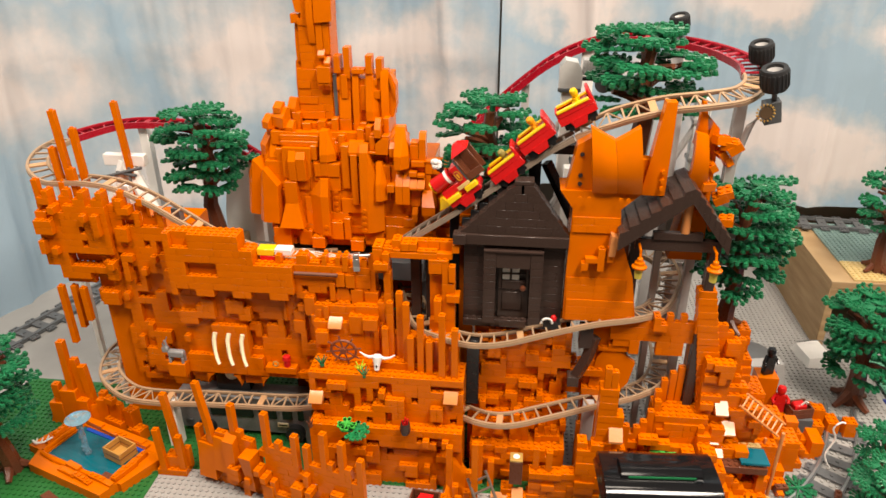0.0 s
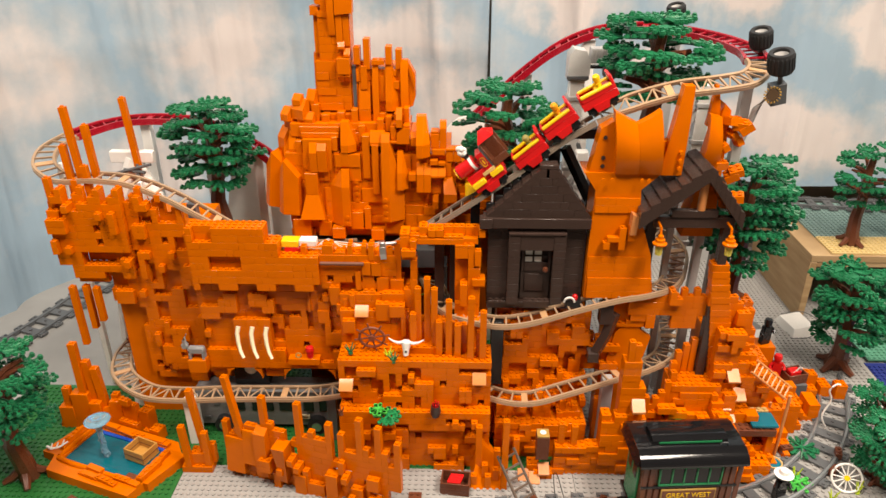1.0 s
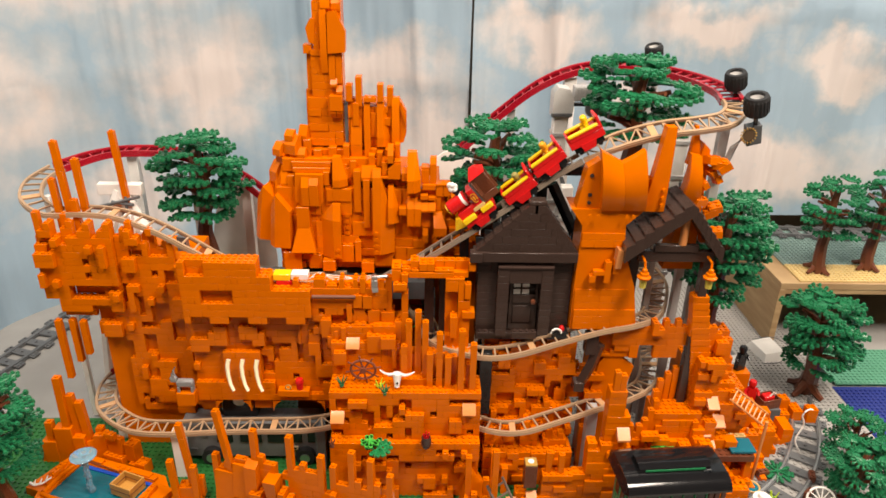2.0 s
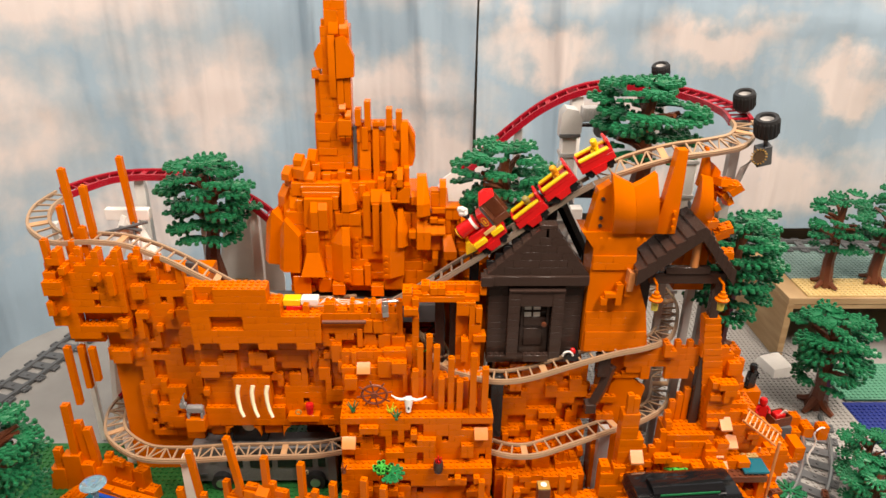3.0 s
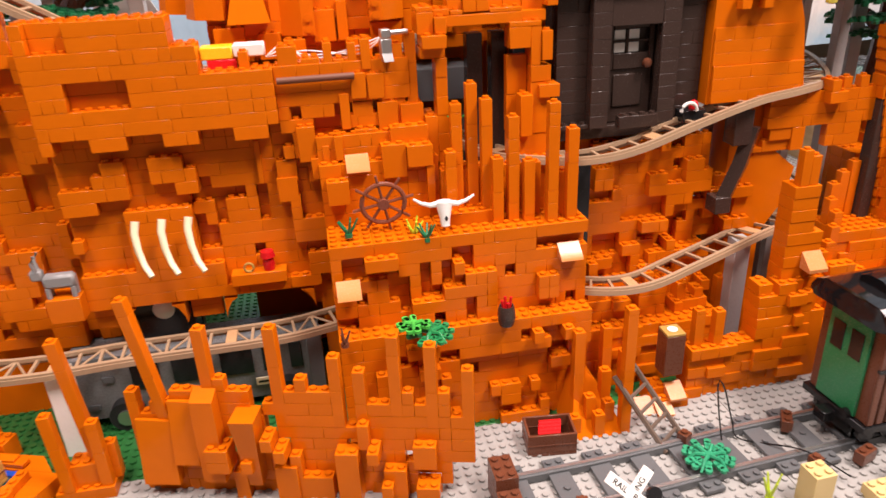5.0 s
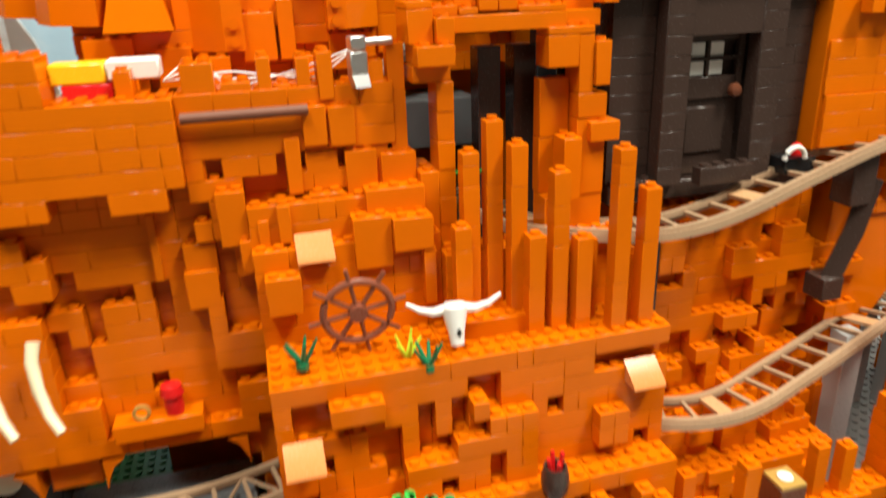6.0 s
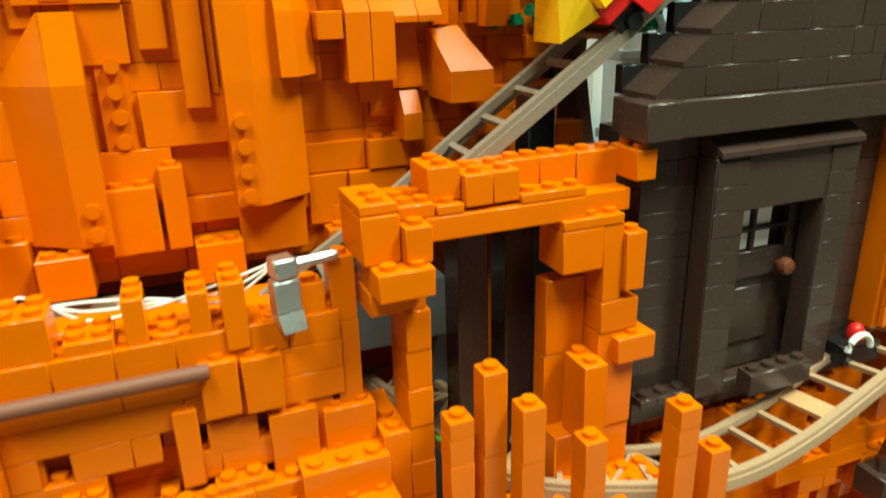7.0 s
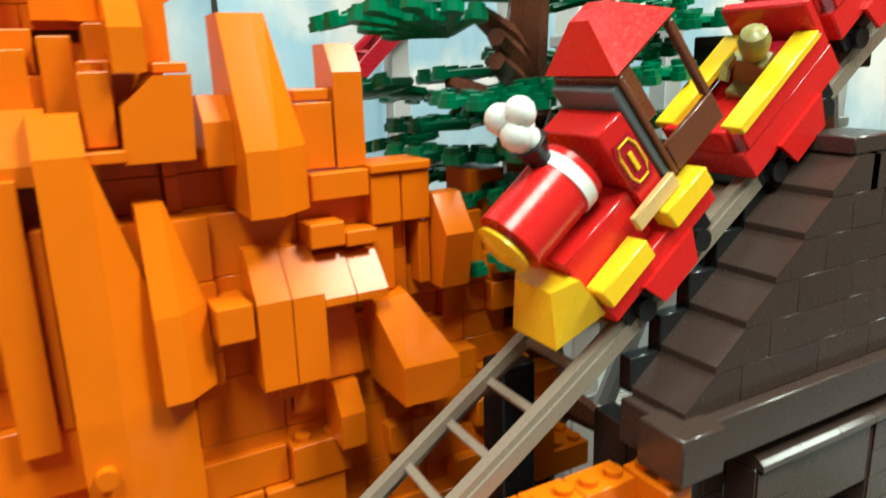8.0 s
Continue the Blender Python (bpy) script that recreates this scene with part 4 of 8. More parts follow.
part("slope_brick", Geo().hull8([(-0.022, 0.640, 0), (0.022, 0.640, 0), (0.022, 0.686, 0), (-0.022, 0.686, 0)], [(-0.010, 0.674, 0.05), (0.008, 0.674, 0.03), (0.008, 0.684, 0.03), (-0.010, 0.684, 0.06)]), ORANGE, ledge)
for x, y, z1 in ((-0.012, 0.662, 0.085), (-0.004, 0.655, 0.03), (0.010, 0.652, 0.025), (-0.018, 0.648, 0.018), (0.0, 0.645, 0.02), (0.012, 0.665, 0.045)):
    pillar(ledge, x, y, 0.0, z1)
lay(ledge, [(0.060, 0.660, 0, 3, 2, 3, "all"), (0.084, 0.668, 0, 2, 2, 3, "all"), (0.052, 0.668, 0, 2, 2, 5, "all")])
for x, y, z in ((0.066, 0.656, 0.0098), (0.054, 0.650, 0.0), (0.040, 0.655, 0.0)):
    part("slope_tile", Geo().hull8([(x, y, z), (x + 0.014, y, z), (x + 0.014, y + 0.014, z), (x, y + 0.014, z)], [(x, y, z + 0.002), (x + 0.014, y, z + 0.002), (x + 0.014, y + 0.014, z + 0.010), (x, y + 0.014, z + 0.010)]), LIGHT_ORANGE, ledge, "pale orange sloping tile")

# ---------------------------------------------------------------- tower with curved fins
tower = thing("rock_tower", "smooth orange brick tower topped by curved fin panels", "tower")
TY = 0.740
tw = part("front_panel", Geo().prism([(0.1165, 0.228), (0.203, 0.228), (0.193, 0.289), (0.174, 0.341), (0.171, 0.374), (0.192, 0.3945), (0.103, 0.3945), (0.118, 0.373), (0.1165, 0.29)], TY, TY + 0.04), ORANGE, tower)
courses(tw, 0.119, 0.197, TY - 0.003, TY - 0.0005, 0.2290, 3, ORANGE, 71)
courses(tw, 0.119, 0.171, TY - 0.002, TY - 0.0004, 0.345, 2, ORANGE, 72)
courses(tw, 0.118, 0.186, TY - 0.0015, TY - 0.0004, 0.2580, 3, ORANGE, 73)
lay(tower, [(0.150, TY - 0.010, 0.30, 1, 1, 9, "all"), (0.160, TY - 0.010, 0.312, 1, 1, 6, "all"), (0.132, TY - 0.010, 0.300, 1, 1, 3, "all"), (0.136, TY - 0.010, 0.31, 2, 1, 2, "")])
part("foot", Geo().box(0.150, 0.190, TY + 0.012, TY + 0.04, 0.0, 0.2278, 0.0005), ORANGE, tower)
part("slope_tile", Geo().prism([(0.161, 0.322), (0.168, 0.322), (0.170, 0.345), (0.162, 0.348)], TY - 0.014, TY - 0.001), LIGHT_ORANGE, tower)


def panel(owner, xb0, xb1, zb, xt0, zt0, xt1, zt1, y, bulge, thick=0.006, name="fin_panel"):
    """A smooth curved panel with a slanting top edge, given by its foot and its two top corners."""
    n, m, vs, fs = 10, 4, [], []
    for back in (0, 1):
        for i in range(n):
            t = i / (n - 1)
            yy = y - bulge * math.sin(math.pi * (0.08 + 0.84 * t)) + back * thick
            for k in range(m):
                f = k / (m - 1)
                xb, xt, zt = xb0 + (xb1 - xb0) * f, xt0 + (xt1 - xt0) * f, zt0 + (zt1 - zt0) * f
                vs.append((xb + (xt - xb) * t, yy + 0.0016 * (2 * f - 1) ** 2, zb + (zt - zb) * t))
    N = n * m
    for i in range(n - 1):
        for k in range(m - 1):
            a = i * m + k
            fs += [(a, a + 1, a + m + 1, a + m), (a + N, a + m + N, a + m + 1 + N, a + 1 + N)]
        for k in (0, m - 1):
            a = i * m + k
            fs.append((a, a + m, a + m + N, a + N) if k == 0 else (a, a + N, a + m + N, a + m))
    for base in (0, (n - 1) * m):
        for k in range(m - 1):
            a = base + k
            fs.append((a, a + N, a + 1 + N, a + 1) if base == 0 else (a, a + 1, a + 1 + N, a + N))
    return part(name, Geo().add(vs, fs).mesh(name, ORANGE, 35), None, owner)


panel(tower, 0.1375, 0.1645, 0.3947, 0.1300, 0.468, 0.1565, 0.454, TY - 0.002, 0.012, 0.012)
panel(tower, 0.1648, 0.1910, 0.3947, 0.1570, 0.453, 0.1815, 0.469, TY - 0.002, 0.012, 0.012)
panel(tower, 0.1905, 0.2165, 0.3900, 0.2055, 0.494, 0.2170, 0.494, TY + 0.006, 0.003, 0.014)
for z in (0.400, 0.409, 0.419):
    part("stud", Geo().cyl((0.211, TY + 0.004, z), 0.0024, 0.0042, 10, axis="y"), ORANGE, tower)
part("fin_block", Geo().box(0.126, 0.200, TY + 0.010, TY + 0.024, 0.3955, 0.430, 0.0005), ORANGE, tower)
sideb = part("side_block", Geo().prism([(0.109, 0.3947), (0.1395, 0.3947), (0.132, 0.455), (0.118, 0.446)], TY + 0.003, TY + 0.022), ORANGE, tower)
# solid brown discs colour in the shade of stud holes
for z in (0.402, 0.412, 0.436):
    part("stud_hole", Geo().cyl((0.1235, TY + 0.0031, z), 0.0024, 0.0016, 10, axis="y"), BROWN, sideb)
for x in (0.124, 0.134, 0.168, 0.176):
    part("stud", Geo().cyl((x, TY - 0.008, 0.389), 0.0024, 0.0018, 10, axis="y"), ORANGE, tower)
back_tower = thing("rock_outcrop", "ragged orange brick rock tower with curved panels and jutting bricks", "tower")
panel(back_tower, 0.2430, 0.2640, 0.395, 0.2440, 0.458, 0.2570, 0.455, 0.762, 0.010, 0.010)
panel(back_tower, 0.246, 0.262, 0.44, 0.2495, 0.488, 0.2535, 0.488, 0.776, 0.003, 0.008)
part("fin_block", Geo().prism([(0.236, 0.30), (0.275, 0.30), (0.270, 0.46), (0.262, 0.468), (0.252, 0.40)], 0.772, 0.80), ORANGE, back_tower)
rngt = random.Random(9)
for k in range(16):
    z = 0.345 + k * 0.0068
    n = rngt.choice((1, 2, 2))
    part("brick", brick_mesh(n, 2, B, all_studs(n, 2), ORANGE), None, back_tower, at=pose(0.254 + rngt.uniform(0, 0.03), 0.752 + rngt.uniform(0, 0.012), z, rngt.uniform(-15, 15), rngt.uniform(-40, 10), rngt.uniform(-20, 20)))
part("post", Geo().box(0.262, 0.272, 0.786, 0.796, 0.0, 0.3, 0.0004), GREY, back_tower)

# ---------------------------------------------------------------- shed roof over the curve
shed = thing("brown_shed", "open dark brown shed with a steep gable roof and hanging lanterns", "shed")
SY = 0.735
for x0, x1 in ((0.169, 0.243), (0.288, 0.243)):
    for k in range(7):
        a, b = k / 7, (k + 1) / 7
        xa, xb = x0 + (x1 - x0) * a, x0 + (x1 - x0) * b
        za, zb = 0.350 + 0.058 * a, 0.350 + 0.058 * b
        part("roof_board", Geo().hull8([(xa, SY - 0.016 + 0.0006 * k, za - 0.017), (xb, SY - 0.016 + 0.0006 * k, zb - 0.017), (xb, SY + 0.055, zb - 0.017), (xa, SY + 0.055, za - 0.017)],
             [(xa, SY - 0.016 + 0.0006 * k, za + 0.004), (xb, SY - 0.016 + 0.0006 * k, zb + 0.0005), (xb, SY + 0.055, zb + 0.0005), (xa, SY + 0.055, za + 0.004)]), BROWN, shed)
part("tie_beam", Geo().box(0.190, 0.284, SY - 0.002, SY + 0.006, 0.329, 0.343, 0.0004), BROWN, shed)
part("tie_beam", Geo().box(0.208, 0.262, SY - 0.004, SY + 0.004, 0.3432, 0.352, 0.0004), BROWN, shed)
part("post", Geo().box(0.190, 0.202, SY + 0.027, SY + 0.040, 0.0, 0.329, 0.0005), BROWN, shed)
part("post", Geo().box(0.273, 0.284, SY + 0.000, SY + 0.012, 0.0, 0.329, 0.0005), BROWN, shed)

part("king_post", Geo().cyl((0.242, SY, 0.352), 0.005, 0.035, 12), LIGHT_ORANGE, shed)
for x in (0.194, 0.275):
    lan = part("lantern", Geo().lathe([(0.002, -0.017), (0.0040, -0.016), (0.0046, -0.007), (0.0042, -0.003)], 12, (x, SY - 0.020, 0.3190)), LAVENDER, shed, "orange and yellow hanging lantern")
    part("cap", Geo().lathe([(0.0082, -0.003), (0.0086, -0.001), (0.0058, 0.001), (0.0056, 0.004), (0.0036, 0.0045), (0.0032, 0.0085), (0.001, 0.010)], 14, (x, SY - 0.020, 0.3190)), ORANGE, lan, "orange cone cap")
    part("hook", Geo().tube([(x, SY - 0.020, 0.3275), (x, SY - 0.017, 0.336), (x, SY - 0.003, 0.337)], 0.0016, 8), ORANGE, lan)

# ---------------------------------------------------------------- right-hand rock bridge and platform
bridge = thing("rock_bridge", "orange brick rock bridge and corner pillar beside the shed", "rock bridge")
NC6, NR6 = 20, 31
pb = patches(91, NC6, NR6, 26, 0, 1, 3, 2)


def bridge_depth(c, r):
    x, z = 0.176 + c * U, r * B
    xc, zc = x + U / 2, z + B / 2
    if xc >= 0.300:
        return pb[r][c] if zc < 0.232 - (xc - 0.30) * 0.8 else None
    if 0.202 < zc < (0.226 if xc < 0.225 else 0.238 - 0.010 * ((c * 3) % 2)):
        return min(pb[r][c], 0) if xc < 0.225 else pb[r][c]
    if 0.185 < zc <= 0.202 and 0.235 < xc < 0.262:
        return 0
    return None


rock_wall(bridge, 0.176, 0.742, 0.0, NC6, NR6, bridge_depth, 7, deep=2)
part("sloping_panel", Geo().prism([(0.152, 0.098), (0.180, 0.098), (0.205, 0.134), (0.211, 0.165), (0.190, 0.1815), (0.171, 0.1815), (0.164, 0.171)], 0.7470, 0.7534), ORANGE, bridge, "smooth orange sloping panel")
part("panel_foot", Geo().box(0.182, 0.190, 0.7536, 0.7620, 0.0, 0.2015, 0.0004), ORANGE, bridge)
bricks(bridge, [(0.1760, 0.2000, 0.1817, 0.1913, 0.7450, 0.014, 3), (0.2000, 0.2120, 0.1817, 0.2015, 0.7420, 0.014, 0), (0.1800, 0.2000, 0.1914, 0.2015, 0.7430, 0.014, 0), (0.1640, 0.1760, 0.1817, 0.1860, 0.7450, 0.012, 1)])
for k in range(18):   # leaning corner pillar
    q = k / 17
    bricks(bridge, [(0.2880 - 0.020 * q, 0.3190 - 0.030 * q, 0.1155 + k * 0.0091, 0.1155 + (k + 1) * 0.0091, 0.7330 + 0.0004 * (k % 2), 0.016, 2 if k == 17 else 0)])
low_wall(bridge, 0.142, 0.190, 9, 0.6702, 0.020)   # front wall and the tall column rising from it
low_wall(bridge, 0.158, 0.182, 10, 0.6740, 0.016)
bricks(bridge, [(0.1420, 0.1540, 0.0866, 0.0962, 0.6730, 0.016, 1)])
for k in range(9):
    z = 0.0866 + k * 0.0098
    bricks(bridge, [(0.1625, 0.1845 if k > 4 else 0.1935, z, z + 0.0098, 0.6770 + 0.0004 * (k % 2), 0.018, 2 if k in (4, 8) else 0)])
bricks(bridge, [(0.1660, 0.1738, 0.1748, 0.2030, 0.6780, 0.008, 1), (0.1740, 0.1818, 0.1748, 0.1980, 0.6785, 0.008, 1)])
platform = thing("rock_platform", "studded orange brick platform on stepped rock", "rock platform")
PX, PY = 0.236, 0.710
part("body", Geo().box(PX, PX + 0.084, PY + 0.001, PY + 0.040, 0.0, 0.1055, 0.0004), ORANGE, platform)
lay(platform, [(PX, PY, 0.1056, 4, 5, 3, "all"), (PX + 4 * U, PY, 0.1056, 4, 5, 3, "all"), (PX + 8 * U, PY + 0.016, 0.1056, 2, 3, 3, "all")])
rngf = random.Random(63)
for r in range(11):
    x = PX - 0.044
    while x < PX + 0.060:
        n = rngf.choice((1, 2, 2, 3))
        left = x < PX - 0.002
        if not (left and r > 9) and not (0.212 < x + n * U / 2 < 0.232 and r in (7, 8)):
            out = (0.0 if r > 7 and not left else rngf.choice((0, 0, 0.004, 0.008))) + (0.012 if left else 0.0) + (0.010 if r < 5 else 0.0)
            bricks(platform, [(x, x + n * U, r * B, (r + 1) * B, PY - 0.002 - out, 0.012 if r > 7 else 0.020 + out, n if out > 0.015 else 0)])
        x += n * U
# brown block behind the gap gives the recess its shade by colour
part("recess", Geo().box(0.209, 0.233, PY - 0.002, PY + 0.008, 0.066, 0.086, 0.0004), BROWN, platform, "brown block standing in for the shade in the recess under the platform edge")
for x, y, z1 in ((0.240, 0.722, 0.130), (0.241, 0.732, 0.138), (0.249, 0.742, 0.148), (0.259, 0.7455, 0.157), (0.268, 0.7455, 0.166), (0.231, 0.712, 0.122), (0.222, 0.704, 0.112), (0.214, 0.700, 0.106), (0.200, 0.694, 0.112), (0.193, 0.690, 0.100)):
    pillar(platform, x, y, 0.1152 if x > 0.235 else 0.06, z1)
bricks(platform, [(0.2540, 0.2780, 0.0, 0.0480, 0.684, 0.024, 3), (0.2620, 0.2860, 0.0, 0.0300, 0.672, 0.012, 3), (0.2700, 0.2860, 0.0480, 0.0780, 0.690, 0.016, 2), (0.2080, 0.2320, 0.0, 0.0380, 0.680, 0.016, 3),
                  (0.1920, 0.2080, 0.0, 0.0640, 0.676, 0.016, 2), (0.1920, 0.2000, 0.0640, 0.0860, 0.678, 0.014, 1)])
part("slope_tile", Geo().hull8([(0.1770, 0.664, 0.1062), (0.1930, 0.664, 0.1062), (0.1930, 0.6765, 0.1062), (0.1770, 0.6765, 0.1062)], [(0.1770, 0.664, 0.109), (0.1930, 0.664, 0.109), (0.1930, 0.6765, 0.120), (0.1770, 0.6765, 0.120)]), LIGHT_ORANGE, platform, "pale orange sloping tile")

# ---------------------------------------------------------------- rock pile stepping down to the right
pile = thing("rock_pile", "orange brick rock pile stepping down to the baseplate", "rock pile")
rngp = random.Random(31)
for i in range(12):
    for j in range(10):
        x, y = 0.288 + i * 2 * U, 0.655 + j * 2 * U
        ridge_h = 0.185 - (x - 0.29) * 1.05 - abs(y - 0.775) * 1.0
        if x > 0.40:
            ridge_h = 0.045 - abs(y - (0.80 + (x - 0.40) * 0.1)) * 1.1
        h = ridge_h + rngp.uniform(-0.012, 0.014)
        if h < 0.008:
            continue
        top = max(1, int(h / B))
        for lv in range(max(0, top - 3), top):
            n = 2 if lv < top - 1 else rngp.choice((1, 2, 2))
            z = lv * B if lv > max(0, top - 3) else 0.0
            part("brick", brick_mesh(n, 2, (lv + 1) * B - z, all_studs(n, 2) if lv == top - 1 and rngp.random() < 0.75 else (), ORANGE), None, pile, at=pose(x + rngp.uniform(-0.0001, 0.0001), y - (0.004 if rngp.random() < 0.2 else 0.0) + 0.0001 * lv, z))
for sx0, sx1, sy, sz in ((0.288, 0.320, 0.722, 20), (0.320, 0.344, 0.726, 16), (0.344, 0.368, 0.730, 13)):
    for r in range(sz):
        x = sx0
        while x < sx1 - 1e-4:
            n = min(rngp.choice((1, 2, 2, 3, 4)), int(round((sx1 - x) / U)))
            out = rngp.choice((0, 0, 0, 1, 1, 2)) * 0.004
            part("brick", brick_mesh(n, 2, B, all_studs(n, 2) if out > 0.003 or r == sz - 1 else (), ORANGE), None, pile, at=pose(x, sy - out, r * B))
            x += n * U
lay(pile, [(0.316, 0.780, 0, 9, 5, 30, ""), (0.316, 0.780, 0.0961, 9, 5, 3, "all"), (0.340, 0.764, 0, 9, 4, 21, ""), (0.340, 0.764, 0.0673, 9, 4, 3, "all"), (0.372, 0.756, 0, 8, 4, 12, ""), (0.372, 0.756, 0.0385, 8, 4, 3, "all"),
           (0.3340, 0.796, 0.1058, 3, 2, 6, "all"), (0.3560, 0.7800, 0.0770, 2, 2, 3, "all"), (0.4100, 0.7700, 0.0, 3, 3, 9, "all"), (0.4280, 0.8000, 0.0, 3, 3, 9, "all")])
lay(pile, [(0.470, 0.858, 0, 3, 2, 9, "all"), (0.486, 0.846, 0, 2, 2, 11, "all"), (0.504, 0.834, 0, 2, 3, 7, "all"), (0.482, 0.830, 0, 2, 2, 6, "all"), (0.524, 0.828, 0, 2, 2, 9, "all")])
for x, y, z in ((0.306, 0.706, 0.124), (0.318, 0.704, 0.096), (0.300, 0.702, 0.082), (0.306, 0.695, 0.068)):
    part("slope_tile", Geo().hull8([(x, y, z), (x + 0.015, y, z), (x + 0.015, y + 0.015, z), (x, y + 0.015, z)], [(x, y, z + 0.002), (x + 0.015, y, z + 0.002), (x + 0.015, y + 0.015, z + 0.012), (x, y + 0.015, z + 0.012)]), LIGHT_ORANGE, pile, "pale orange sloping tile")

# ---------------------------------------------------------------- mountain
mountain = thing("rock_mountain", "tall orange brick mountain with a slender peak and many sloping wedge bricks", "mountain")
rm = random.Random(17)
core = Geo()
for x0, x1, y0, y1, z0, z1 in ((-0.262, -0.036, 0.842, 0.93, 0.0, 0.30), (-0.262, -0.052, 0.826, 0.92, 0.30, 0.385), (-0.256, -0.106, 0.838, 0.91, 0.385, 0.412), (-0.106, -0.092, 0.838, 0.91, 0.385, 0.402), (-0.244, -0.110, 0.842, 0.91, 0.412, 0.432),
                               (-0.219, -0.178, 0.857, 0.905, 0.432, 0.497), (-0.214, -0.177, 0.859, 0.89, 0.497, 0.556), (-0.210, -0.176, 0.860, 0.888, 0.556, 0.612), (-0.205, -0.180, 0.862, 0.884, 0.612, 0.640), (-0.176, -0.106, 0.854, 0.90, 0.432, 0.488)):
    core.box(x0, x1, y0, y1, z0, z1, 0.0006)
core.box(-0.06, -0.03, 0.832, 0.90, 0.28, 0.372, 0.0006)
part("core", core, ORANGE, mountain)


def clad(x0, x1, y, z0, z1, seed, out=(0, 0, 0, 0, 0, 0.0025, 0.004)):
    """Courses over a core face, a few of them set out."""
    rng = random.Random(seed)
    z = z0
    while z < z1 - 1e-4:
        h = min(rng.choice((B, B, P * 2, B, 2 * B)), z1 - z)
        x = x0
        while x < x1 - 1e-4:
            w = min(rng.choice((1, 2, 2, 3, 4)) * U, x1 - x)
            d = rng.choice(out)
            key = ("clad", round(w, 5), round(h, 5), round(d, 5))
            if key not in MESHES:
                MESHES[key] = Geo().box(0.00009, w - 0.00009, -d, 0.012, 0.00007, h - 0.00007, 0.00025).mesh("brick", ORANGE)
            part("brick", MESHES[key], None, mountain, at=pose(x, y - 0.0085 + rng.uniform(-0.00012, 0.00012), z))
            x += w
        z += h


clad(-0.262, -0.045, 0.826, 0.275, 0.388, 1)
clad(-0.254, -0.106, 0.838, 0.388, 0.424, 2)
clad(-0.106, -0.090, 0.838, 0.388, 0.404, 8)
clad(-0.220, -0.177, 0.8565, 0.435, 0.497, 3, (0, 0, 0, 0, 0.001))
clad(-0.176, -0.106, 0.855, 0.435, 0.488, 7)
clad(-0.2145, -0.1755, 0.8585, 0.497, 0.556, 4, (0, 0, 0, 0.001))
clad(-0.2105, -0.1755, 0.8600, 0.556, 0.612, 6, (0, 0, 0, 0.001))
clad(-0.205, -0.180, 0.862, 0.612, 0.642, 5, (0, 0, 0.002))


def face_mesh(g):
    return part("wedge_brick", g.mesh("wedge_brick", ORANGE, 24), None, mountain)


def block(x0, x1, z0, z1, y, back=0.016, studs=0):
    """A plain brick whose front face stands at y."""
    g = Geo().box(x0 + 0.0001, x1 - 0.0001, y, y + back, z0 + 0.0001, z1 - 0.0001, 0.00035)
    for k in range(studs):
        g.cyl((x0 + (k + 0.5) * (x1 - x0) / studs, y + 0.004, z1 - 0.0002), 0.00245, 0.0018, 10)
    return face_mesh(g)


def slope(x0, x1, z0, zk, z1, y, yt, back=0.014, in_foot=0.0):
    """A roof brick: upright from z0 to zk, then leaning back to yt at z1; in_foot draws its lower edge in."""
    e = 0.0001
    return face_mesh(Geo().prism([(y + back, z0), (y + in_foot, z0), (y, zk), (yt, z1), (max(yt, y + back), z1)], x0 + e, x1 - e, "x"))


def outline(y, points, back=0.012):
    """A flat-faced brick with the given outline (x, z) at y."""
    return face_mesh(Geo().prism(points, y, y + back))


def shard(xa, xs, xr, z0, zm, z1, y, yt, fall=0.009, xt=None, studs=(), zk=None):
    """A tall wedge: an upright strip from xa to xs, and beside it a facet falling back towards xr that narrows above zm. xr < xa mirrors it."""
    s = 1 if xr > xa else -1
    xt = xs + 0.0008 * s if xt is None else xt
    yb = max(yt, y + fall) + 0.012
    zk = zm if zk is None else zk
    ym = y + (yt - y) * max(0.0, (zm - zk) / (z1 - zk)) if z1 > zk else y
    g = Geo()
    g.hull8([(xa, y, z0), (xs, y, z0), (xs, yb, z0), (xa, yb, z0)], [(xa, ym, zm), (xs, ym, zm), (xs, yb, zm), (xa, yb, zm)])
    g.hull8([(xa, ym, zm), (xs, ym, zm), (xs, yb, zm), (xa, yb, zm)], [(xa, yt, z1), (xs, yt, z1), (xs, yb, z1), (xa, yb, z1)])
    g.hull8([(xs, y, z0), (xr, y + fall, z0), (xr, yb, z0), (xs, yb, z0)], [(xs, ym, zm), (xr, ym + fall, zm), (xr, yb, zm), (xs, yb, zm)])
    g.hull8([(xs, ym, zm), (xr, ym + fall, zm), (xr, yb, zm), (xs, yb, zm)], [(xs, yt, z1), (xt, yt + 0.001, z1), (xt, yb, z1), (xs, yb, z1)])
    for x, z in studs:
        g.cyl((x, y + 0.0012, z), 0.0026, 0.0030, 12, axis="y")
    return face_mesh(g)


# the large wedges near the foot
shard(-0.1385, -0.1285, -0.1110, 0.3015, 0.345, 0.4060, 0.8000, 0.8065, 0.010, studs=[(-0.1342, 0.3055 + 0.0088 * k) for k in range(4)], zk=0.33)
slope(-0.1385, -0.1278, 0.4060, 0.4063, 0.4155, 0.8065, 0.8125)
shard(-0.1780, -0.1695, -0.1640, 0.3140, 0.330, 0.3880, 0.8145, 0.8185, 0.006, studs=[(-0.1724, 0.3260 + 0.0085 * k) for k in range(4)])
